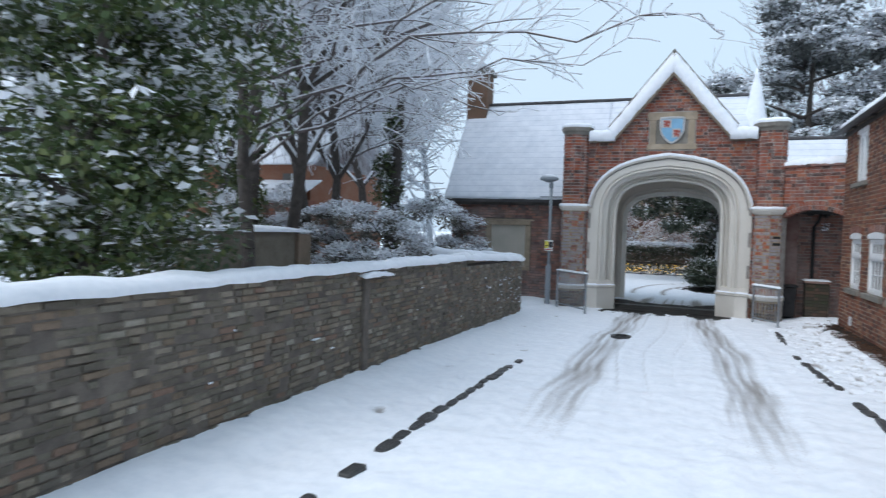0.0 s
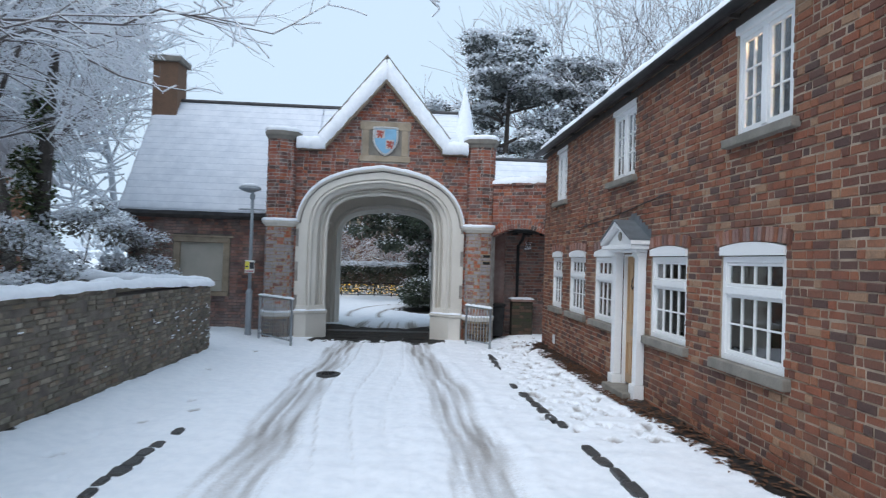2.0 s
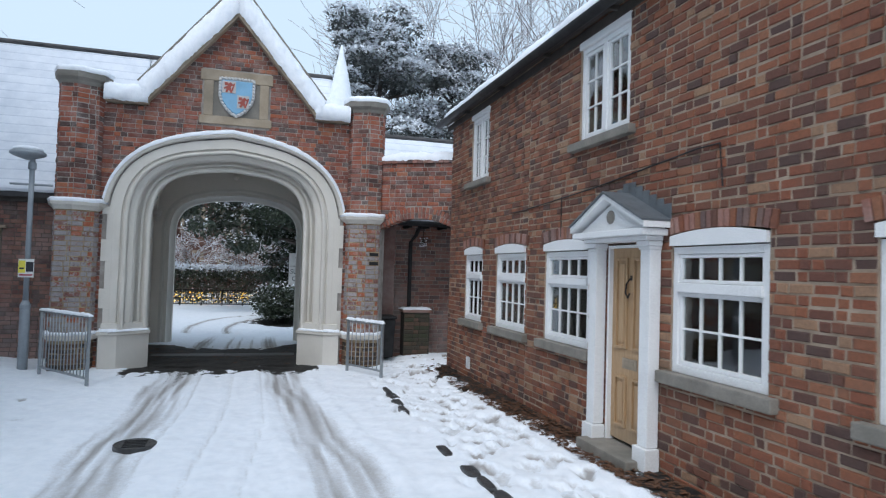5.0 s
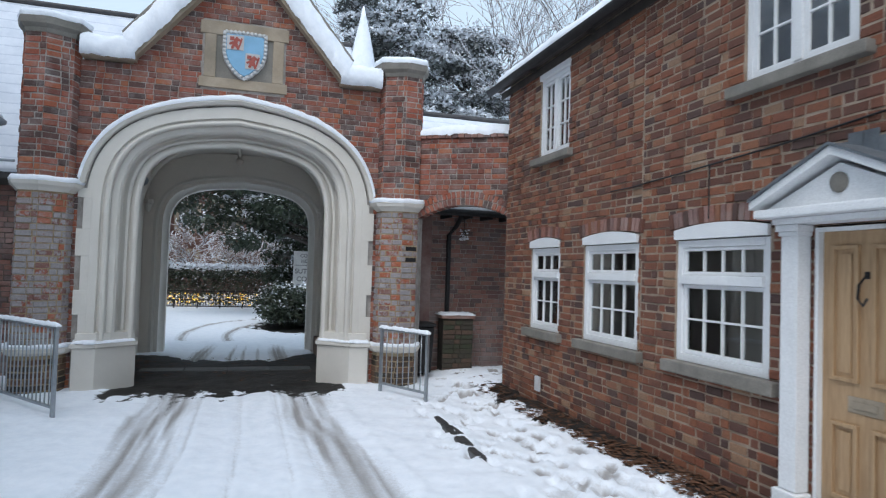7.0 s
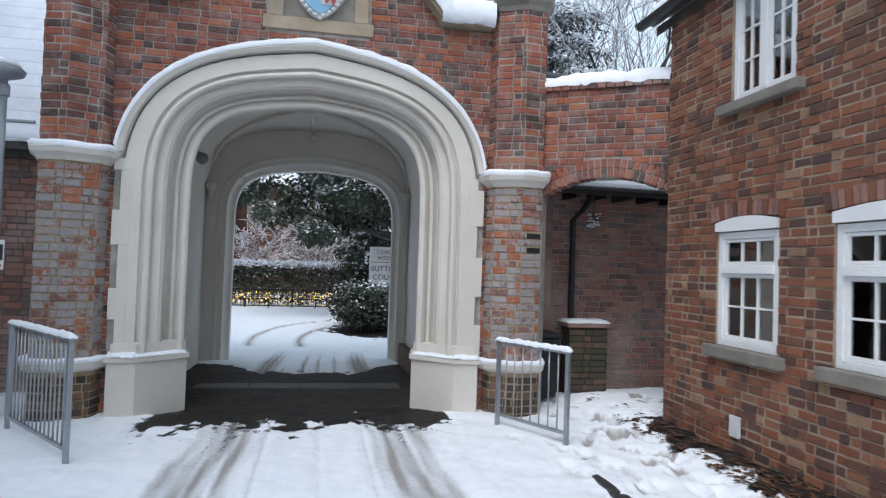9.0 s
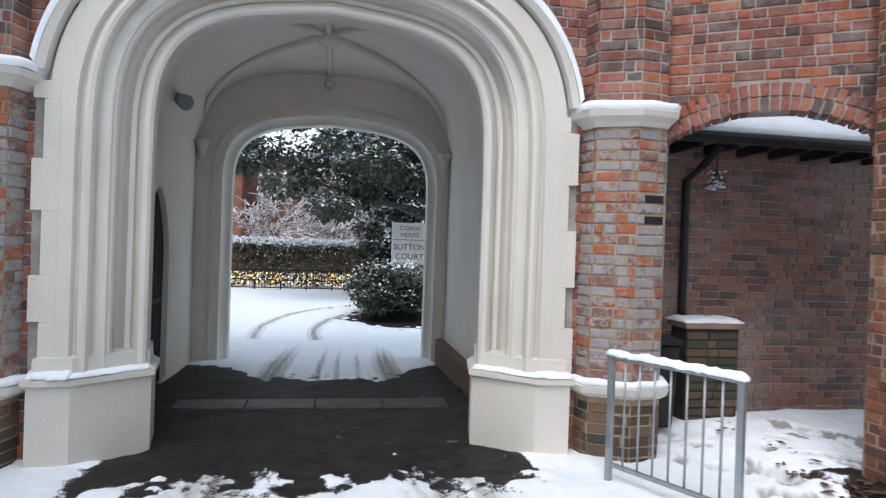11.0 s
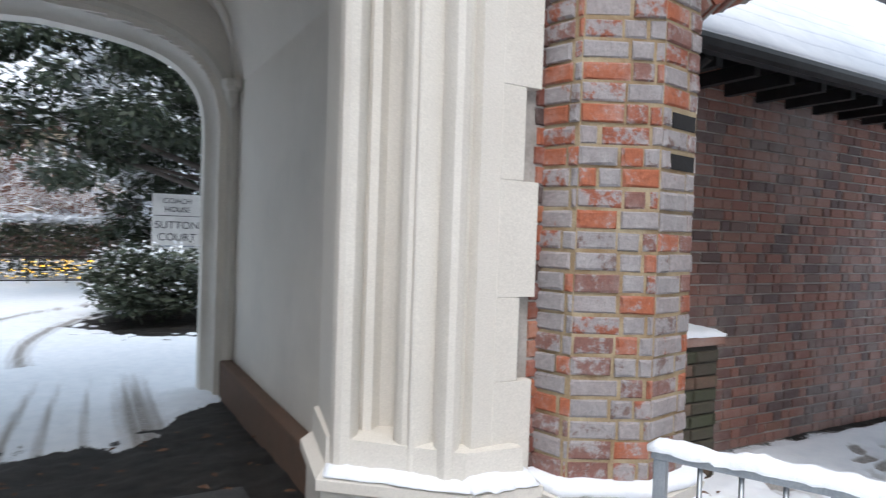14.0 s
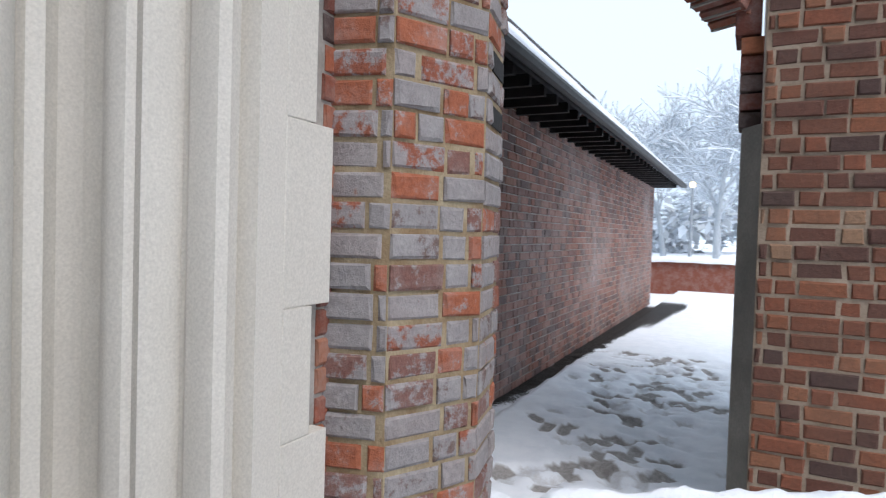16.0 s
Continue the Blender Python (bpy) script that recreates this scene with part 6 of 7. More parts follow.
stub = thing("stub_wall", "low mossy brick stub wall with a snow-topped coping", "wall")
boxed("body", 3.10, 3.68, 19.76, 20.06, -0.4, 0.80, soil, stub, 0.01, "dark mossy brickwork")
sp2 = Panel(3.10, 19.755, 3.68, 19.755)
boxed("coping", 3.07, 3.71, 19.72, 20.10, 0.80, 0.87, M_DARK[""], stub, 0.012)
bm = bmesh.new()
snow_slab(bm, [(3.06, 19.71, 0.87), (3.72, 19.71, 0.87), (3.72, 20.11, 0.87), (3.06, 20.11, 0.87)], 0.05, 14, 6, 0.01, 6, 0.03)
part("snow", bm, snow, stub, smooth=True)
bin_ = thing("wheeled_bin", "black plastic wheeled bin standing against the brick wall", "bin")
bm = bmesh.new()
add_box(bm, -0.24, 0.24, -0.27, 0.27, 0.12, 0.92, 0.03)
for v in bm.verts:
    k = 0.84 + 0.16 * (v.co.z - 0.1) / 0.82
    v.co = Vector((2.62 + v.co.x * k, 19.72 + v.co.y * k, v.co.z - 0.25))
part("body", bm, black_iron, bin_)
boxed("lid", 2.36, 2.88, 19.42, 20.0, 0.675, 0.74, black_iron, bin_, 0.025)
bm = bmesh.new()
tube_mesh(bm, [(2.42, 19.93, -0.15), (2.82, 19.93, -0.15)], 0.09, 0.09, 14)
part("wheel", bm, black_iron, bin_)
basket = thing("hanging_plant", "dried hanging plant dusted with snow on a chain", "plant")
HBX, HBY = 3.56, 20.05
bm = bmesh.new()
tube_mesh(bm, [(HBX, HBY, 2.72), (HBX, HBY, 2.46)], 0.006, 0.006, 6)
part("chain", bm, black_iron, basket)
bm = bmesh.new()
bm2 = bmesh.new()
rnd = random.Random(8)
for k in range(30):
    a, r_, z = rnd.uniform(0, 6.28), rnd.uniform(0.02, 0.10), rnd.uniform(-0.16, 0.05)
    p = Vector((HBX + math.cos(a) * r_, HBY + math.sin(a) * r_, 2.40 + z))
    tube_mesh(bm, [(HBX, HBY, 2.46), p], 0.005, 0.004, 4)
    s = rnd.uniform(0.012, 0.026)
    add_box(bm2, p.x - s, p.x + s, p.y - s, p.y + s, p.z - s * 0.5, p.z + s * 0.5, 0.006)
part("stem", bm, bark, basket)
tagged(part("snow", bm2, snow, basket), kind="stuff")
man = thing("manhole_cover", "round iron manhole cover showing through the snow", "manhole cover")
bm = bmesh.new()
lathe(bm, [(0.21, -0.3), (0.21, 0.022), (0.20, 0.028), (0.185, 0.022), (0.02, 0.024)], 0, 0, 28)
ob = part("cover", bm, tarmac_rub, man)
man.location = (-1.17, 13.55, ground_z(-1.17, 13.55) - 0.004)
for k in range(5):
    boxed("rib", -0.11, 0.11, -0.14 + k * 0.06, -0.12 + k * 0.06, 0.02, 0.029, black_iron, man, 0.0)
spot = thing("floodlight", "round grey floodlight on the passage wall", "lamp")
bm = bmesh.new()
tube_mesh(bm, [(TL + 0.002, 22.40, 3.34), (TL + 0.12, 22.38, 3.30)], 0.03, 0.03, 10)
part("bracket", bm, lamp_paint, spot)
bm = bmesh.new()
tube_mesh(bm, [(TL + 0.10, 22.46, 3.33), (TL + 0.17, 22.36, 3.28), (TL + 0.23, 22.27, 3.24)], 0.07, 0.10, 16)
part("housing", bm, lamp_paint, spot, smooth=True)


# ---- sett lines showing through the snow ----
def setts(x0, y0, x1, y1, n, seed):
    rnd = random.Random(seed)
    g = thing("sett_line", "line of dark wet stone setts showing through snow", "setts", kind="structure")
    for k in range(n):
        t = (k + 0.5) / n
        if rnd.random() < 0.07:
            continue
        x, y = x0 + (x1 - x0) * t + rnd.uniform(-0.02, 0.02), y0 + (y1 - y0) * t
        ln = (y1 - y0) / n * rnd.uniform(0.36, 0.49)
        w = rnd.uniform(0.05, 0.085) * (1 - 0.35 * abs(t - 0.45))
        bm = bmesh.new()
        rim = []
        for q in range(14):
            a = 2 * math.pi * q / 14
            e = 1 + 0.22 * noise.noise(Vector((k * 3.1 + math.cos(a), seed + math.sin(a), 0)))
            rim.append((w * e * math.copysign(abs(math.cos(a)) ** 0.45, math.cos(a)), ln * e * math.copysign(abs(math.sin(a)) ** 0.45, math.sin(a))))
        zg = ground_z(x, y)
        lo = [bm.verts.new((x + a, y + b, zg - 0.08)) for a, b in rim]
        hi = [bm.verts.new((x + a, y + b, zg + 0.012)) for a, b in rim]
        tp = [bm.verts.new((x + a * 0.85, y + b * 0.9, zg + 0.022 + rnd.uniform(-0.004, 0.004))) for a, b in rim]
        for q in range(14):
            for r0, r1 in ((lo, hi), (hi, tp)):
                bm.faces.new((r0[q], r0[(q + 1) % 14], r1[(q + 1) % 14], r1[q]))
        bm.faces.new(tp)
        part("sett", bm, tarmac_rub, g)


setts(-2.40, 2.6, -2.36, 7.4, 15, 1)
setts(-2.36, 7.4, -2.33, 9.6, 8, 2)
setts(2.13, 6.4, 1.92, 12.9, 17, 3)
setts(1.98, 14.6, 2.08, 16.6, 4, 4)


# ---- fallen leaves along the house ----
def leaves_on_ground():
    rnd = random.Random(12)
    vs, fs = [], []
    spots = [(rnd.uniform(3.14, 3.56), rnd.gauss(13.2, 2.8)) for _ in range(2600)] + [(rnd.uniform(-2.4, 1.3), rnd.uniform(19.4, 23.2)) for _ in range(170)] + [(rnd.uniform(-2.45, -2.0), rnd.uniform(20.2, 23.0)) for _ in range(120)] + [(-3.55 + rnd.uniform(-0.1, 0.12), rnd.uniform(2, 15)) for _ in range(120)]
    for x, y in spots:
        z = ground_z(x, y) + rnd.uniform(-0.015, 0.02)
        if y > 18:
            z -= 0.02
        s, a = rnd.uniform(0.016, 0.042), rnd.uniform(0, 6.28)
        c, d = math.cos(a), math.sin(a)
        n0 = len(vs)
        for u, w, h in ((-1.4, 0, 0.0), (0, 0.7, 0.25), (1.4, 0, 0.1), (0, -0.7, 0.3)):
            vs.append((x + s * (u * c - w * d), y + s * (u * d + w * c), z + s * h * rnd.uniform(0.3, 1.4)))
        fs.append((n0, n0 + 1, n0 + 2, n0 + 3))
    ob = link_mesh("fallen_leaves", vs, fs, leaf_litter)
    tagged(ob, "brown fallen leaves scattered along the foot of the walls", "leaves", kind="stuff")


leaves_on_ground()


# ---- trees ----
def segments_mesh(name, segs, mat, parent, label="", lift=0.0, grow=1.0, least=0.0, flat_only=False):
    if not segs:
        return None
    vs, fs = [], []
    for p, q, r0, r1 in segs:
        d = (q - p)
        ln = d.length
        if ln < 1e-5:
            continue
        d /= ln
        if flat_only and abs(d.z) > 0.86:
            continue
        sides = 7 if r0 > 0.06 else 4 if r0 > 0.018 else 3
        a = d.cross(Vector((0, 0, 1)) if abs(d.z) < 0.95 else Vector((1, 0, 0))).normalized()
        c = a.cross(d)
        n0 = len(vs)
        for pt, r in ((p, r0), (q, r1)):
            rr = max(r * grow, least)
            up = Vector((0, 0, r * lift + (rr - r) * 0.4 if lift else 0))
            for s in range(sides):
                t = 2 * math.pi * s / sides + 0.5
                vs.append(pt + up + (a * math.cos(t) + c * math.sin(t)) * rr)
        for s in range(sides):
            fs.append((n0 + s, n0 + (s + 1) % sides, n0 + sides + (s + 1) % sides, n0 + sides + s))
    return link_mesh(name, vs, fs, mat, parent, smooth=True)


def bare_tree(x, y, h, seed, spread=1.0, lean=(0, 0, 0), depth=5, trunk_r=0.16, droop=0.0, snow_least=0.012, label="bare winter tree with snow along every branch",
              mat=None, thin=0.005, snow_mat=None, z0=-0.1, keep=None, limbs=(), fork=0.28):
    rnd = random.Random(seed)
    segs = []
    twigs = (2.0, 1.7, 1.45, 1.3, 1.15)

    def grow(p, d, ln, r, lv):
        n = 4 if lv < 3 else 3
        q = p
        for k in range(n):
            d = (d + Vector((rnd.gauss(0, 0.13), rnd.gauss(0, 0.13), rnd.gauss(0, 0.09) - droop * 0.05 * lv))).normalized()
            p, q = q, q + d * ln / n
            if keep and not keep(q):
                return
            r_a, r_b = r * (1 - 0.45 * k / n), r * (1 - 0.45 * (k + 1) / n)
            segs.append((p, q, max(r_a, thin), max(r_b, thin)))
            if lv < depth and (k > 0 or lv > 0):
                m = twigs[min(lv, 4)]
                for _ in range(int(m) + (rnd.random() < m % 1)):
                    side_shoot(q, d, ln * rnd.uniform(0.5, 0.75), r_b * rnd.uniform(0.45, 0.65), lv + 1)

    def side_shoot(q, d, ln, r, lv):
        ax = Vector((rnd.gauss(0, 1), rnd.gauss(0, 1), rnd.gauss(0, 0.5)))
        ax = (ax - d * ax.dot(d)).normalized()
        ang = rnd.uniform(0.45, 0.95) * spread
        nd = (d * math.cos(ang) + ax * math.sin(ang) + Vector(lean) * 0.3 + Vector((0, 0, 0.10 - 0.16 * droop))).normalized()
        grow(q, nd, ln, r, lv)

    t = thing("bare_tree", label, "tree", "bare trees")
    grow(Vector((x, y, z0)), Vector((lean[0] * 0.1, lean[1] * 0.1, 1)).normalized(), h * 0.62, trunk_r, 0)
    for tx, ty, tz, base, r in limbs:
        a, b = Vector((x, y, base)), Vector((tx, ty, tz))
        q = a
        for k in range(9):
            f = (k + 1) / 9
            p, q = q, a.lerp(b, f) + Vector((rnd.gauss(0, 0.10), rnd.gauss(0, 0.2), 0.9 * math.sin(f * 2.6) * (1 - 0.3 * f) + rnd.gauss(0, 0.09)))
            ra, rb = r * (1 - 0.85 * (f - 1 / 9)), r * (1 - 0.85 * f)
            segs.append((p, q, ra, rb))
            if k > 1:
                d = (q - p).normalized()
                for _ in range(1 + k % 2):
                    side_shoot(q, d, rnd.uniform(0.8, 1.6) * (1.1 - 0.4 * f), max(rb * 0.5, 0.008), 3)
    segments_mesh("trunk", [s_ for s_ in segs if s_[2] > 0.05], mat or bark, t)
    ob = segments_mesh("branch_work", [s_ for s_ in segs if s_[2] <= 0.05], mat or bark_grey, t)
    tagged(ob, kind="stuff")
    ob = segments_mesh("branch_snow", segs, snow_mat or snow, t, lift=0.75, grow=0.9, least=snow_least, flat_only=True)
    tagged(ob, kind="stuff")
    return t


def leaf_stuff(name, centres, count, size, mat, parent, seed, flat=0.4, shell=0.75, droop=0.0, lift=0.0, up_only=False, aspect=2.0, label=""):
    """Many small folded leaves spread through clumps (x, y, z, rx, ry, rz)."""
    r = np.random.default_rng(seed)
    vol = np.array([(c[3] * c[4] * c[5]) ** 0.67 for c in centres])
    pick = r.choice(len(centres), size=count, p=vol / vol.sum())
    C = np.array(centres)[pick]
    d = r.normal(size=(count, 3))
    d /= np.linalg.norm(d, axis=1)[:, None]
    if up_only:
        d[:, 2] = np.abs(d[:, 2]) * 0.9 + 0.1
    rad = shell + (1 - shell) * r.random(count)
    rad = np.where(r.random(count) < 0.3, rad * r.uniform(0.4, 1, count), rad)
    p = C[:, :3] + d * C[:, 3:] * rad[:, None]
    p += r.normal(size=(count, 3)) * 0.10 * C[:, 3:]
    p[:, 2] += lift
    u = r.normal(size=(count, 3))
    u[:, 2] = u[:, 2] * flat - droop
    u += d * 0.8
    u /= np.linalg.norm(u, axis=1)[:, None]
    w = np.cross(u, r.normal(size=(count, 3)) * np.array([0.5, 0.5, 0.5]) + np.array([0, 0, 1.0]))
    w /= np.linalg.norm(w, axis=1)[:, None] + 1e-6
    nn = np.cross(w, u)
    s = size * r.uniform(0.55, 1.35, count)[:, None]
    v = np.stack([p - u * s * aspect * 0.5, p + w * s * 0.5 + nn * s * 0.12, p + u * s * aspect * 0.5, p - w * s * 0.5 + nn * s * 0.12], 1).reshape(-1, 3)
    f = np.arange(count * 4).reshape(-1, 4)
    me = bpy.data.meshes.new(name)
    me.vertices.add(len(v))
    me.vertices.foreach_set("co", v.astype(np.float32).ravel())
    me.loops.add(f.size)
    me.loops.foreach_set("vertex_index", f.ravel())
    me.polygons.add(len(f))
    me.polygons.foreach_set("loop_start", np.arange(len(f)) * 4)
    me.update(calc_edges=True)
    me.materials.append(mat)
    ob = new(name, me)
    ob.parent = parent
    tagged(ob, label, kind="stuff")
    return ob


def foliage_material(name, a, b, c, rough=0.5):
    m, n, l, p = nodes_of(name, rough)
    g = n.new("ShaderNodeNewGeometry")
    r = ramp_node(n, [(0.0, a), (0.55, b), (1.0, c)])
    l.new(g.outputs["Random Per Island"], r.inputs[0])
    t = noise_node(n, l, 1.1, 4)
    tr = ramp_node(n, [(0.3, (0.6, 0.6, 0.6)), (0.7, (1.2, 1.2, 1.2))])
    l.new(t.outputs[0], tr.inputs[0])
    l.new(mix_color(n, l, 0.8, r.outputs[0], tr.outputs[0], "MULTIPLY"), p.inputs["Base Color"])
    return m


ivy_leaf = foliage_material("ivy leaf", (0.035, 0.062, 0.02), (0.065, 0.105, 0.03), (0.12, 0.14, 0.04))
yew_leaf = foliage_material("yew needle", (0.018, 0.032, 0.018), (0.035, 0.055, 0.03), (0.06, 0.075, 0.045))
# cedar needles are greyed and lightened to paint in the mist before them
cedar_leaf = foliage_material("cedar needle", (0.06, 0.072, 0.068), (0.10, 0.11, 0.106), (0.16, 0.17, 0.168))
hedge_leaf = foliage_material("hedge leaf", (0.035, 0.05, 0.032), (0.065, 0.085, 0.055), (0.11, 0.125, 0.085))
shrub_leaf = foliage_material("dusty shrub leaf", (0.10, 0.10, 0.08), (0.16, 0.15, 0.125), (0.22, 0.21, 0.18))
snow_leaf = snow_material("leaf snow", (0.84, 0.86, 0.90), (0.72, 0.76, 0.82), 0.2)
# haze over distance is painted into these snow and bark colours
mist_snow = snow_material("far snow", (0.74, 0.78, 0.83), (0.62, 0.67, 0.73), 0.1)
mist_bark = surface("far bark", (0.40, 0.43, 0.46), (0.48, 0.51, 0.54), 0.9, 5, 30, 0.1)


def clumps(cx, cy, z0, z1, r0, r1, n, size, seed, flatten=0.55):
    rnd = random.Random(seed)
    out = []
    for k in range(n):
        t = rnd.random()
        z = z0 + (z1 - z0) * t
        rr = (r0 + (r1 - r0) * t) * math.sqrt(rnd.uniform(0.15, 1))
        a = rnd.uniform(0, 6.283)
        s = size * rnd.uniform(0.6, 1.35)
        out.append((cx + rr * math.cos(a), cy + rr * math.sin(a), z, s, s, s * flatten))
    return out


def evergreen(name, label, cx, cy, h, cl, leaves, size, leaf, snow_n, snow_size, seed, trunk_r=0.2, droop=0.3, aspect=2.4, trunk=True, category="tree", lift=0.06, limb_count=30):
    t = thing(name, label, category)
    rnd = random.Random(seed)
    if trunk:
        segs = []
        top = Vector((cx, cy, h * 0.85))
        for k in range(8):
            segs.append((Vector((cx + 0.05 * k, cy, -0.3 + h * 0.85 * k / 8)), Vector((cx + 0.05 * (k + 1), cy, -0.3 + h * 0.85 * (k + 1) / 8)), trunk_r * (1 - k * 0.1), trunk_r * (1 - (k + 1) * 0.1)))
        segments_mesh("trunk", segs, bark, t)
        limbs = []
        for c in cl[:limb_count]:
            z0 = min(h * 0.8, max(0.3, c[2] - 0.5 * math.hypot(c[0] - cx, c[1] - cy) * 0.6))
            a, b = Vector((cx, cy, z0)), Vector(c[:3])
            mid = a.lerp(b, 0.55) + Vector((rnd.gauss(0, 0.15), rnd.gauss(0, 0.15), 0.15))
            limbs += [(a, mid, trunk_r * 0.3, trunk_r * 0.2), (mid, b, trunk_r * 0.2, trunk_r * 0.07)]
        tagged(segments_mesh("limb_work", limbs, bark, t), kind="stuff")
    leaf_stuff("crown", cl, leaves, size, leaf, t, seed, 0.45, 0.6, droop, aspect=aspect)
    if snow_n:
        leaf_stuff("crown_snow", cl, snow_n, snow_size, snow_leaf, t, seed + 1, 0.25, 0.8, droop * 0.6, lift, True, aspect=1.9)
    return t


# ivy-clad evergreen leaning over the boundary wall
cl = clumps(-5.75, 4.7, 1.45, 3.2, 1.15, 1.5, 30, 0.5, 21, 0.8) + clumps(-5.6, 5.0, 3.0, 6.5, 1.6, 1.9, 46, 0.55, 22, 0.7) + clumps(-4.95, 6.3, 3.7, 5.6, 0.5, 0.8, 9, 0.42, 23, 0.6)
cl = [c for c in cl if c[0] < -4.2 or c[2] > 2.2]
evergreen("evergreen_tree", "dark green ivy-clad evergreen tree with clotted snow", -5.9, 4.8, 6.0, cl, 26000, 0.06, ivy_leaf, 4000, 0.075, 30, 0.16, 0.35, 1.5, lift=0.05)
cl = clumps(-7.6, 6.2, 1.2, 5.5, 1.3, 1.6, 40, 0.55, 24, 0.7)
evergreen("evergreen_tree", "dark green ivy-clad evergreen tree with clotted snow", -7.6, 6.2, 5.5, cl, 11000, 0.075, ivy_leaf, 2600, 0.09, 31, 0.14, 0.3, 1.5)
# ivy-wrapped trunk behind the garden wall
cl = clumps(-9.2, 11.6, 0.5, 4.2, 0.25, 0.25, 24, 0.28, 25, 1.2)
evergreen("ivy_trunk", "thick ivy-wrapped tree trunk", -9.2, 11.6, 9.0, cl, 5000, 0.07, ivy_leaf, 250, 0.08, 32, 0.3, 0.2, 1.4, category="tree")
cl = clumps(-9.0, 18.6, 0.3, 5.5, 0.3, 0.3, 30, 0.32, 26, 1.2)
evergreen("ivy_trunk", "thick ivy-wrapped tree trunk", -9.0, 18.6, 10.0, cl, 6000, 0.07, ivy_leaf, 900, 0.08, 33, 0.3, 0.2, 1.4, category="tree")
# bare snow-lined trees of the garden
over_garden = lambda p: p.x < -4.6 - max(0.0, (p.y - 15) * 0.45)
bare_tree(-8.6, 12.6, 11, 41, 1.0, (0.25, -0.1, 0.0), 5, 0.17, 0.5, keep=over_garden)
bare_tree(-10.2, 17.2, 11, 42, 0.95, (0.1, -0.1, 0.1), 5, 0.17, 0.4, keep=over_garden)
bare_tree(-13.0, 13.0, 12, 43, 1.0, (0.2, 0, 0.1), 5, 0.2, 0.4, keep=over_garden)
bare_tree(-12.0, 23.0, 12, 44, 0.9, (0.0, 0, 0.2), 5, 0.2, 0.2)
bare_tree(-9.6, 15.2, 11.5, 58, 1.0, (0.1, 0, 0.1), 5, 0.17, 0.3, keep=over_garden)
bare_tree(-16.5, 19.0, 13, 45, 0.95, (0.1, 0, 0.1), 5, 0.22, 0.3)
bare_tree(-7.4, 9.6, 10, 48, 1.0, (0.2, 0.1, 0.1), 4, 0.15, 0.2, keep=lambda p: over_garden(p) or (p.y < 12.0 and p.z > 4.0 and p.x < 0.4),
          limbs=((0.1, 8.7, 4.3, 3.9, 0.038), (-0.8, 8.3, 4.7, 4.4, 0.034), (-1.8, 10.4, 4.2, 3.6, 0.036), (-3.0, 11.8, 3.8, 3.2, 0.036), (-2.8, 8.6, 3.6, 3.0, 0.03)))
# snowy shrubs behind the wall
for k, (x, y, r_, h) in enumerate(((-6.9, 13.9, 1.3, 2.1), (-8.6, 15.2, 1.5, 2.4), (-10.5, 14.2, 1.6, 2.6), (-6.3, 18.1, 1.2, 2.3), (-8.2, 18.9, 1.5, 3.0), (-12.6, 16.6, 1.9, 2.8), (-9.6, 8.6, 1.3, 1.7))):
    cl = clumps(x, y, 0.1, h, r_, r_ * 0.6, 26, 0.42, 60 + k, 0.7)
    evergreen("shrub", "dense garden shrub heavily dusted with snow", x, y, h, cl, 3800, 0.05, shrub_leaf, 8200, 0.048, 70 + k, 0.05, 0.2, 2.2, category="shrub")
# cedars and a bare tree behind the gatehouse
for k, (x, y, h, r_) in enumerate(((5.6, 39.0, 15.4, 4.0), (10.6, 41.0, 14.6, 4.2), (1.6, 45.0, 12.5, 2.4))):
    cl = []
    rnd = random.Random(90 + k)
    for t in range(120):
        f = rnd.random() ** 0.8
        z = 2.2 + (h - 2.6) * f
        rr = r_ * (0.35 + 0.65 * (1 - abs(f - 0.45) * 1.5)) * math.sqrt(rnd.uniform(0.1, 1))
        a = rnd.uniform(0, 6.283)
        s = rnd.uniform(0.55, 1.15)
        cl.append((x + rr * math.cos(a), y + rr * math.sin(a), z - 0.25 * rr, s * 1.1, s * 1.1, s * 0.6))
    evergreen("cedar_tree", "tall dark conifer with snow on its layered boughs", x, y, h, cl, 14000, 0.13, cedar_leaf, 24000, 0.115, 95 + k, 0.35, 0.25, 2.2, lift=0.12)
bare_tree(14.6, 41.0, 16.5, 46, 0.85, (0, 0, 0.3), 4, 0.3, 0.0, 0.018, thin=0.012)
bare_tree(11.0, 50.0, 18, 47, 0.85, (0, 0, 0.3), 4, 0.3, 0.0, 0.018, thin=0.012)

# ---- beyond the gate ----
# yew hanging over the drive
cl = []
rnd = random.Random(50)
for t in range(120):
    x = rnd.uniform(-4.0, 5.2)
    low = 2.2 + 1.6 * max(0.0, (-x + 0.3) / 4.3) + (1.25 if 0.7 < x < 3.4 else 0.0)
    z = low + rnd.random() ** 1.3 * 4.4
    cl.append((x, 33.2 + rnd.uniform(-1.6, 1.8), z, rnd.uniform(0.5, 0.9), rnd.uniform(0.5, 0.8), rnd.uniform(0.28, 0.5)))
for t in range(90):
    x = rnd.uniform(0.6, 6.0)
    cl.append((x, 36.3 + rnd.uniform(-0.7, 0.7), rnd.uniform(0.5, 6.4), rnd.uniform(0.5, 0.9), rnd.uniform(0.5, 0.8), rnd.uniform(0.35, 0.6)))
evergreen("yew_tree", "spreading dark yew with drooping snow-dusted boughs", 4.4, 33.4, 8.0, cl, 42000, 0.085, yew_leaf, 9500, 0.075, 52, 0.3, 0.55, 2.8, limb_count=9)
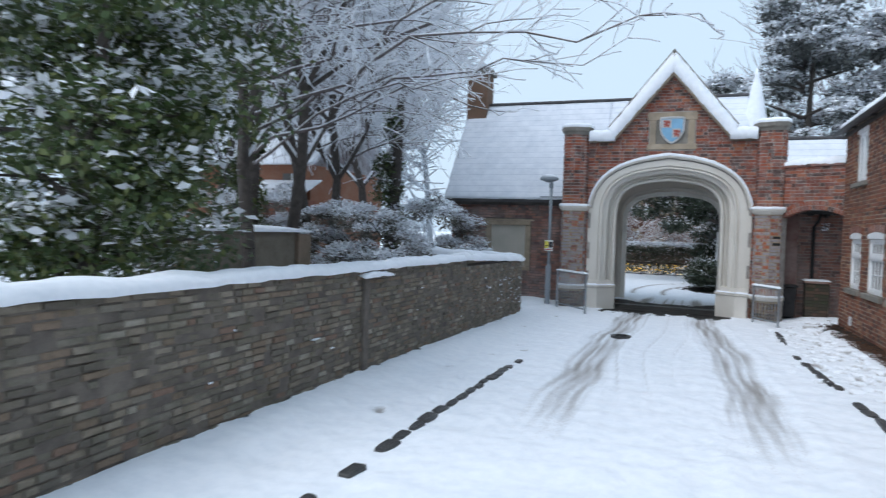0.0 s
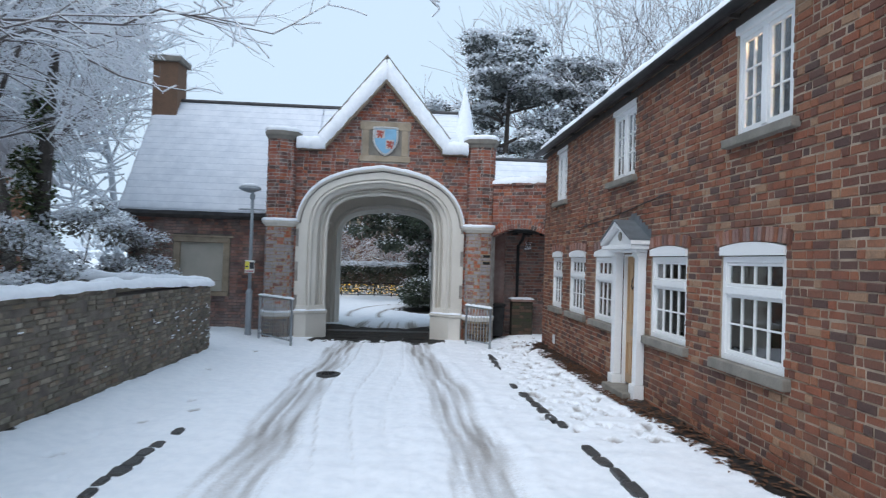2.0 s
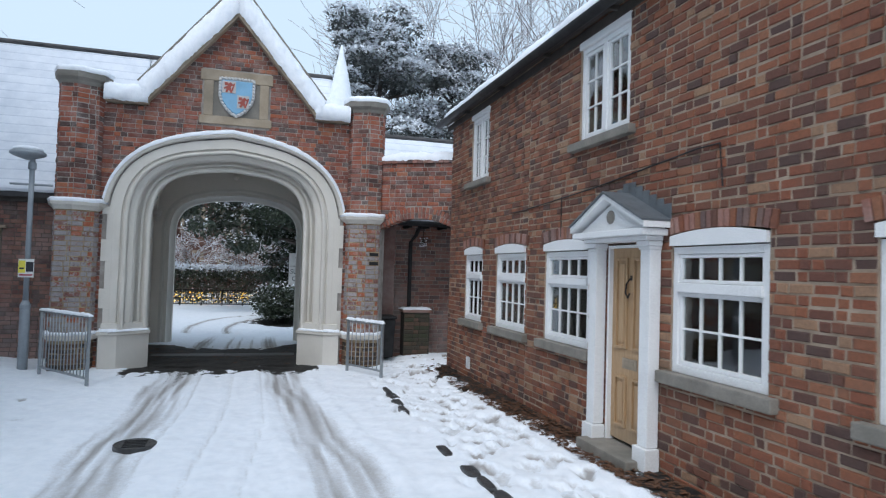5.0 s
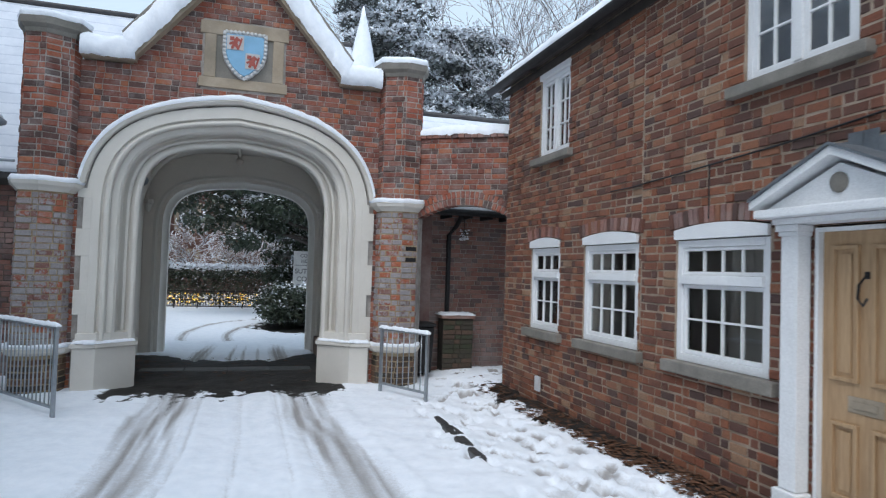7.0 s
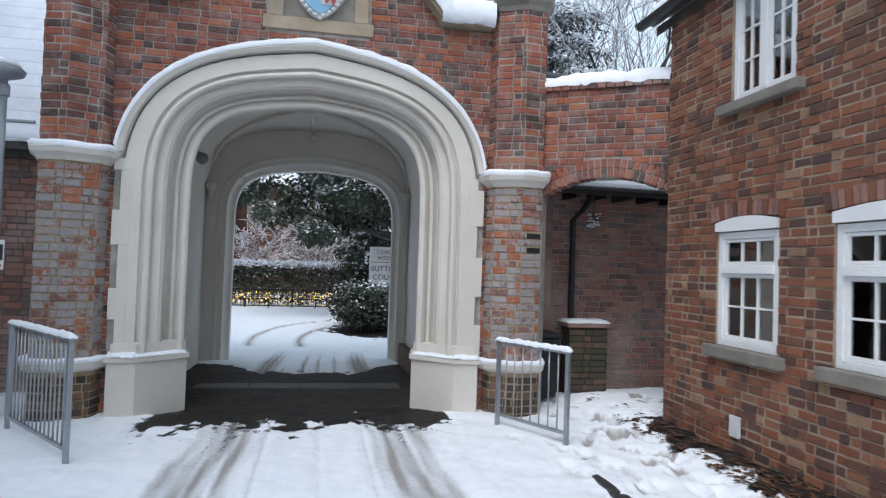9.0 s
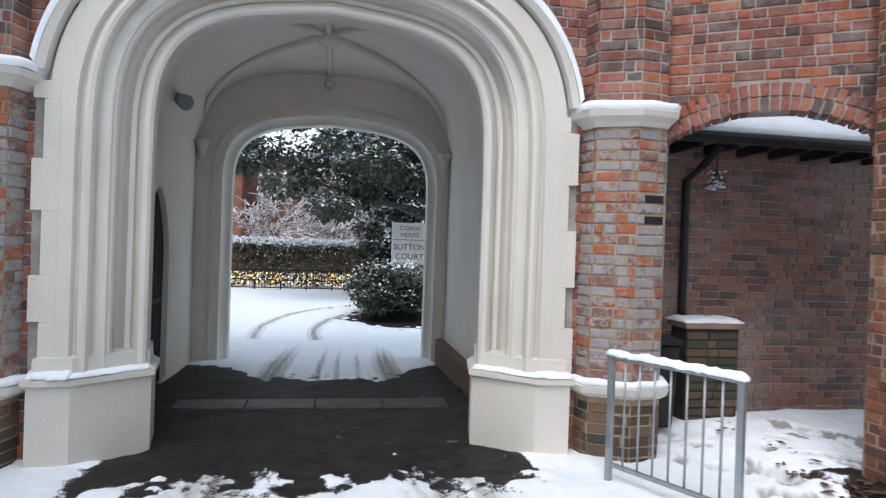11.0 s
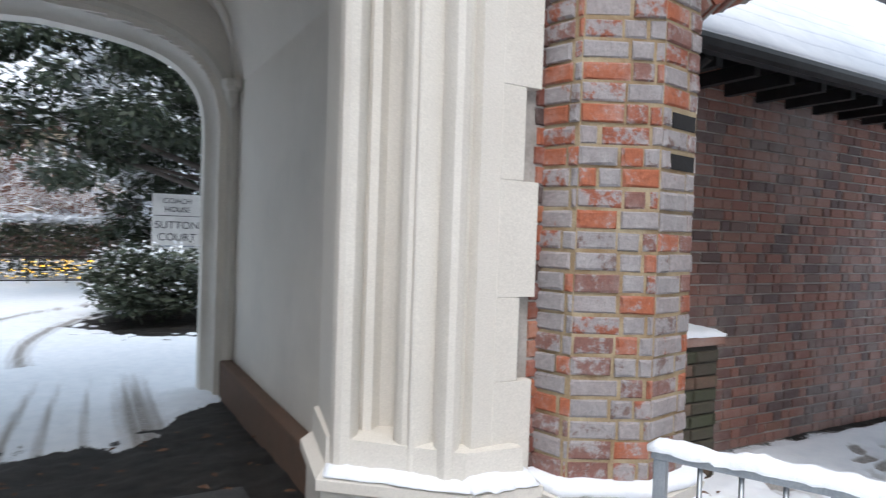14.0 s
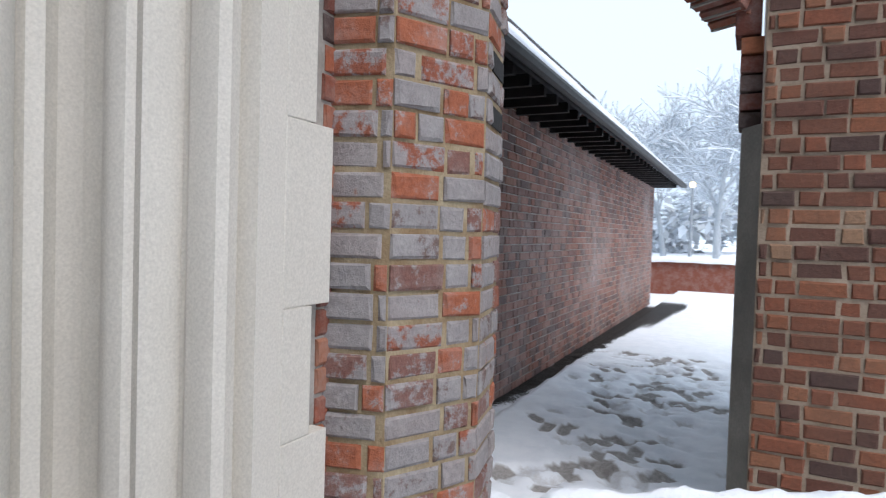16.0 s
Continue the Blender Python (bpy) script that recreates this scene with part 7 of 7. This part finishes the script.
cl = clumps(1.45, 29.9, 0.05, 0.74, 1.55, 1.05, 48, 0.42, 53, 0.8)
evergreen("laurel_bush", "rounded evergreen bush lightly dusted with snow", 1.5, 29.7, 0.9, cl, 13000, 0.06, hedge_leaf, 1300, 0.05, 54, 0.05, 0.1, 2.0, category="bush")
hedge = thing("hedge", "clipped green hedge with a crust of snow on top", "hedge")
cl = [(-9 + k * 0.3, 38.9, z, 0.32, 0.4, 0.3) for k in range(44) for z in (0.1, 0.55, 1.0, 1.25)]
leaf_stuff("foliage", cl, 21000, 0.075, hedge_leaf, hedge, 55, 0.6, 0.7, aspect=1.8)
leaf_stuff("hedge_snow", [c for c in cl if c[2] > 1.2], 3500, 0.09, snow_leaf, hedge, 56, 0.15, 0.9, 0, 0.12, True, aspect=1.6)
leaf_stuff("hedge_frost", cl, 2500, 0.05, snow_leaf, hedge, 57, 0.3, 1.0, 0, 0.0, aspect=1.6)
fence = thing("lit_fence", "low dark metal fence hung with warm fairy lights", "fence")
for k in range(13):
    boxed("post", -8.6 + k * 0.9, -8.56 + k * 0.9, 37.2, 37.24, -0.5, 0.52, black_iron, fence, 0)
for z in (-0.16, 0.12, 0.48):
    boxed("rail", -8.7, 2.3, 37.205, 37.235, z, z + 0.035, black_iron, fence, 0)
for k in range(110):
    boxed("bar", -8.65 + k * 0.1, -8.635 + k * 0.1, 37.21, 37.225, -0.16, 0.49, black_iron, fence, 0)
fairy = glow("fairy light", (1.0, 0.62, 0.08), 2.2)
bm = bmesh.new()
rnd = random.Random(14)
for k in range(460):
    x, z = rnd.uniform(-8.6, 2.2), rnd.choice((-0.06, 0.05, 0.16, 0.27, 0.38)) + rnd.gauss(0, 0.025)
    add_box(bm, x - 0.013, x + 0.013, 37.17, 37.19, z - 0.011, z + 0.011)
tagged(part("fairy_lights", bm, fairy, fence, "warm yellow fairy lights"), kind="stuff")
far_brick = brick_material("far brick", RED, True, (0.4, 0.3, 0.24), 0.3)
villa = thing("brick_villa", "red brick house beyond the hedge with tan window surrounds", "house")
boxed("wall", -14, 1.6, 50, 58, -0.4, 6.2, far_brick, villa, 0)
boxed("porch", -6.6, -5.3, 48.6, 50, -0.4, 6.8, far_brick, villa, 0)
for x in (-11.5, -8.4, -3.9, -1.6):
    for z in (0.9, 3.7):
        boxed("window_surround", x - 0.75, x + 0.75, 49.94, 49.995, z - 0.12, z + 1.62, stone_tan, villa, 0)
        boxed("window_pane", x - 0.5, x - 0.04, 49.925, 49.935, z, z + 1.4, room_shade, villa, 0)
        boxed("window_pane", x + 0.04, x + 0.5, 49.925, 49.935, z, z + 1.4, room_shade, villa, 0)
bm = bmesh.new()
snow_slab(bm, [(-14.4, 49.6, 6.2), (2.0, 49.6, 6.2), (2.0, 54, 9.6), (-14.4, 54, 9.6)], 0.2, 20, 8)
snow_slab(bm, [(-14.4, 58.4, 6.2), (2.0, 58.4, 6.2), (2.0, 54, 9.6), (-14.4, 54, 9.6)], 0.2, 20, 8)
part("roof", bm, snow, villa, "snow-covered roof")
# the orange glow of string lights is painted into the twig colour
lit_twig = surface("rusty twig", (0.20, 0.09, 0.05), (0.32, 0.16, 0.09), 0.9, 6, 60, 0.2)
bare_tree(-3.2, 42.5, 3.6, 49, 1.1, (0, 0, 0), 4, 0.07, 0.2, 0.02, "small snowy tree with orange light painted into its twigs", mat=lit_twig, thin=0.012)
bare_tree(-0.6, 43.0, 3.2, 51, 1.1, (0, 0, 0), 4, 0.07, 0.2, 0.02, "small snowy tree with orange light painted into its twigs", mat=lit_twig, thin=0.012)

board = thing("name_board", "white painted name board with black serif lettering", "sign")
boxed("board", 1.42, 2.62, 34.70, 34.74, 0.55, 2.27, sign_white, board, 0.008)
for x in (1.55, 2.49):
    boxed("post", x - 0.04, x + 0.04, 34.745, 34.82, -0.4, 2.05, white_paint, board, 0.006)


def lettering(text, x, z, size, parent):
    cu = bpy.data.curves.new("lettering", "FONT")
    cu.body = text
    cu.size = size
    cu.align_x = "CENTER"
    cu.extrude = 0.003
    ob = new("lettering", cu)
    ob.data.materials.append(sign_ink)
    ob.matrix_world = pose(x, 34.694, z, 90, 0, 0)
    ob.parent = parent


for text, z, size in (("COACH", 2.03, 0.19), ("HOUSE", 1.81, 0.19), ("SUTTON", 1.38, 0.27), ("COURT", 1.07, 0.27)):
    lettering(text, 2.02, z, size, board)
boxed("rule", 1.46, 2.58, 34.69, 34.699, 1.70, 1.715, sign_ink, board, 0)
for z in (0.90, 0.78, 0.66):
    boxed("small_print", 1.60, 2.44, 34.69, 34.699, z, z + 0.045, lamp_paint, board, 0)

# ---- garden side: stone wall, villa, far woods ----
gwall = thing("garden_wall", "pale rubble garden wall with a snowy top", "wall")
boxed("body", -8.5, -8.1, 8.9, 12.0, -0.3, 1.78, M_RUB[""], gwall, 0.02)
boxed("gate_pier", -8.62, -8.0, 12.0, 12.5, -0.3, 1.72, M_RUB[""], gwall, 0.02)
bm = bmesh.new()
snow_slab(bm, [(-8.55, 8.8, 1.78), (-8.0, 8.8, 1.78), (-8.0, 12.55, 1.78), (-8.55, 12.55, 1.78)], 0.12, 20, 6)
part("snow", bm, snow, gwall, smooth=True)
v2 = thing("garden_villa", "red brick villa with snowy gabled roofs among the trees", "house")
boxed("wall", -24, -15.5, 24, 31, -0.3, 4.6, far_brick, v2, 0)
boxed("bay", -17.6, -15.2, 22.4, 24, -0.3, 3.0, far_brick, v2, 0)
for x in (-22, -19.6, -16.4):
    for z in (0.9, 3.0):
        yy_ = 22.36 if (x > -17 and z < 2) else 23.96
        boxed("window", x - 0.5, x + 0.5, yy_ - 0.03, yy_, z, z + 1.2, room_shade, v2, 0)
        boxed("window_frame", x - 0.03, x + 0.03, yy_ - 0.05, yy_ - 0.031, z, z + 1.2, white_paint, v2, 0)
bm = bmesh.new()
snow_slab(bm, [(-24.4, 23.6, 4.6), (-15.1, 23.6, 4.6), (-15.1, 27.5, 7.6), (-24.4, 27.5, 7.6)], 0.2, 16, 8)
snow_slab(bm, [(-24.4, 31.4, 4.6), (-15.1, 31.4, 4.6), (-15.1, 27.5, 7.6), (-24.4, 27.5, 7.6)], 0.2, 16, 8)
snow_slab(bm, [(-17.9, 22.1, 3.0), (-14.9, 22.1, 3.0), (-14.9, 24, 3.9), (-17.9, 24, 3.9)], 0.15, 10, 5)
part("roof", bm, snow, v2, "snow-covered roof")
# far tree line, its winter haze painted into pale bark and snow colours
rnd = random.Random(77)
for k, (x, y, h) in enumerate(((-22, 36, 15), (-30, 24, 14), (-17, 42, 16), (-26, 12, 13), (52, 20.5, 11), (58, 25, 12), (50, 26.5, 10), (66, 21, 13), (-36, 38, 16))):
    bare_tree(x, y, h, 200 + k, 1.0, (0, 0, 0.25), 4, 0.25, 0.1, 0.05, "distant snow-covered tree with mist painted into its colours", mat=mist_bark, thin=0.03, snow_mat=mist_snow)
woods = thing("far_woods", "distant snowy woods with mist painted into their colours", "woods", kind="structure")
cl = []
for k in range(150):
    a = math.radians(rnd.uniform(0, 360))
    d = rnd.uniform(75, 110)
    z = rnd.uniform(0, 5)
    cl.append((d * math.cos(a), 20 + d * math.sin(a), z, 4.5, 4.5, 4.0))
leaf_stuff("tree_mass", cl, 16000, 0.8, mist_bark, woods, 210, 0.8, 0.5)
leaf_stuff("tree_snow", cl, 16000, 0.8, mist_snow, woods, 211, 0.6, 0.7)
fwall = thing("far_wall", "low brick wall topped with snow at the lane end", "wall")
boxed("body", 20.0, 20.4, 14.0, 30.0, -0.5, 0.75, M_OLD[""], fwall, 0.01)
bm = bmesh.new()
snow_slab(bm, [(19.9, 14.0, 0.75), (20.5, 14.0, 0.75), (20.5, 30, 0.75), (19.9, 30, 0.75)], 0.16, 10, 40, 0.03, 2)
part("snow", bm, snow, fwall, smooth=True)
fl = thing("lane_lamp", "distant lane lamp glowing warm yellow", "street lamp")
bm = bmesh.new()
lathe(bm, [(0.07, -0.3), (0.05, 3.4)], 26.0, 20.2, 10)
part("pole", bm, lamp_paint, fl)
bm = bmesh.new()
lathe(bm, [(0.05, 3.38), (0.10, 3.44), (0.10, 3.54), (0.04, 3.60)], 26.0, 20.2, 10)
part("lantern", bm, glow("lane lamp glass", (1.0, 0.8, 0.35), 2.0), fl, smooth=True)

# ---- bricks and stones ----
# the front was built in two stages, with a straight joint between them and slightly larger bricks at the gate end
masonry(house_panel, hu(5.3), hu(14.42), -0.42, HTOP - 0.05, house, M_RED, course=0.083, long=0.208, short=0.102, joint=0.015, rugged=2.2, holes=house_holes, singles=(hu(9.3), hu(14), 0.4, 2.3), limit=300, seed=3)
masonry(house_panel, hu(14.43), HY1 - HY0, -0.42, HTOP - 0.05, house, M_RED, course=0.084, long=0.208, short=0.102, joint=0.015, rugged=2.2, holes=house_holes, seed=4)
masonry(gate_panel, 0, GU1 - GU0, -0.35, 6.7, gate, M_OLD, holes=[arch_hole(gu(CX), 2.20, SPRING, rise_main(2.20)), plaque_hole], singles=(0, 9, 4.0, 6), limit=200, seed=5, skip_over=gable_limit)
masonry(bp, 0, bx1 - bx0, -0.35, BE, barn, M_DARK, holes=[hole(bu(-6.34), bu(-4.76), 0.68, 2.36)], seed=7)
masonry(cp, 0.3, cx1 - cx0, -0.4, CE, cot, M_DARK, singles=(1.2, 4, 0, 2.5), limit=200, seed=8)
masonry(sp, 0, sl_, -0.35, 3.86, SA, M_OLD, holes=[segment_hole(SC, SH + 0.01, 2.52, 0.46)], singles=(0, 9, 0, 4), limit=250, seed=9)
masonry(lp, 4.5, LY1 - LY0, -0.35, 1.366, bw, M_RUB, course=0.066, long=0.22, short=0.08, joint=0.016, random_lengths=True, rugged=3.5, singles=(5, 16, -1, 2), limit=300, seed=10, name="stone", skip_over=cut_top)
masonry(sp2, 0, 0.58, -0.35, 0.78, stub, M_MOSS, singles=(-1, 9, -1, 2), seed=12)
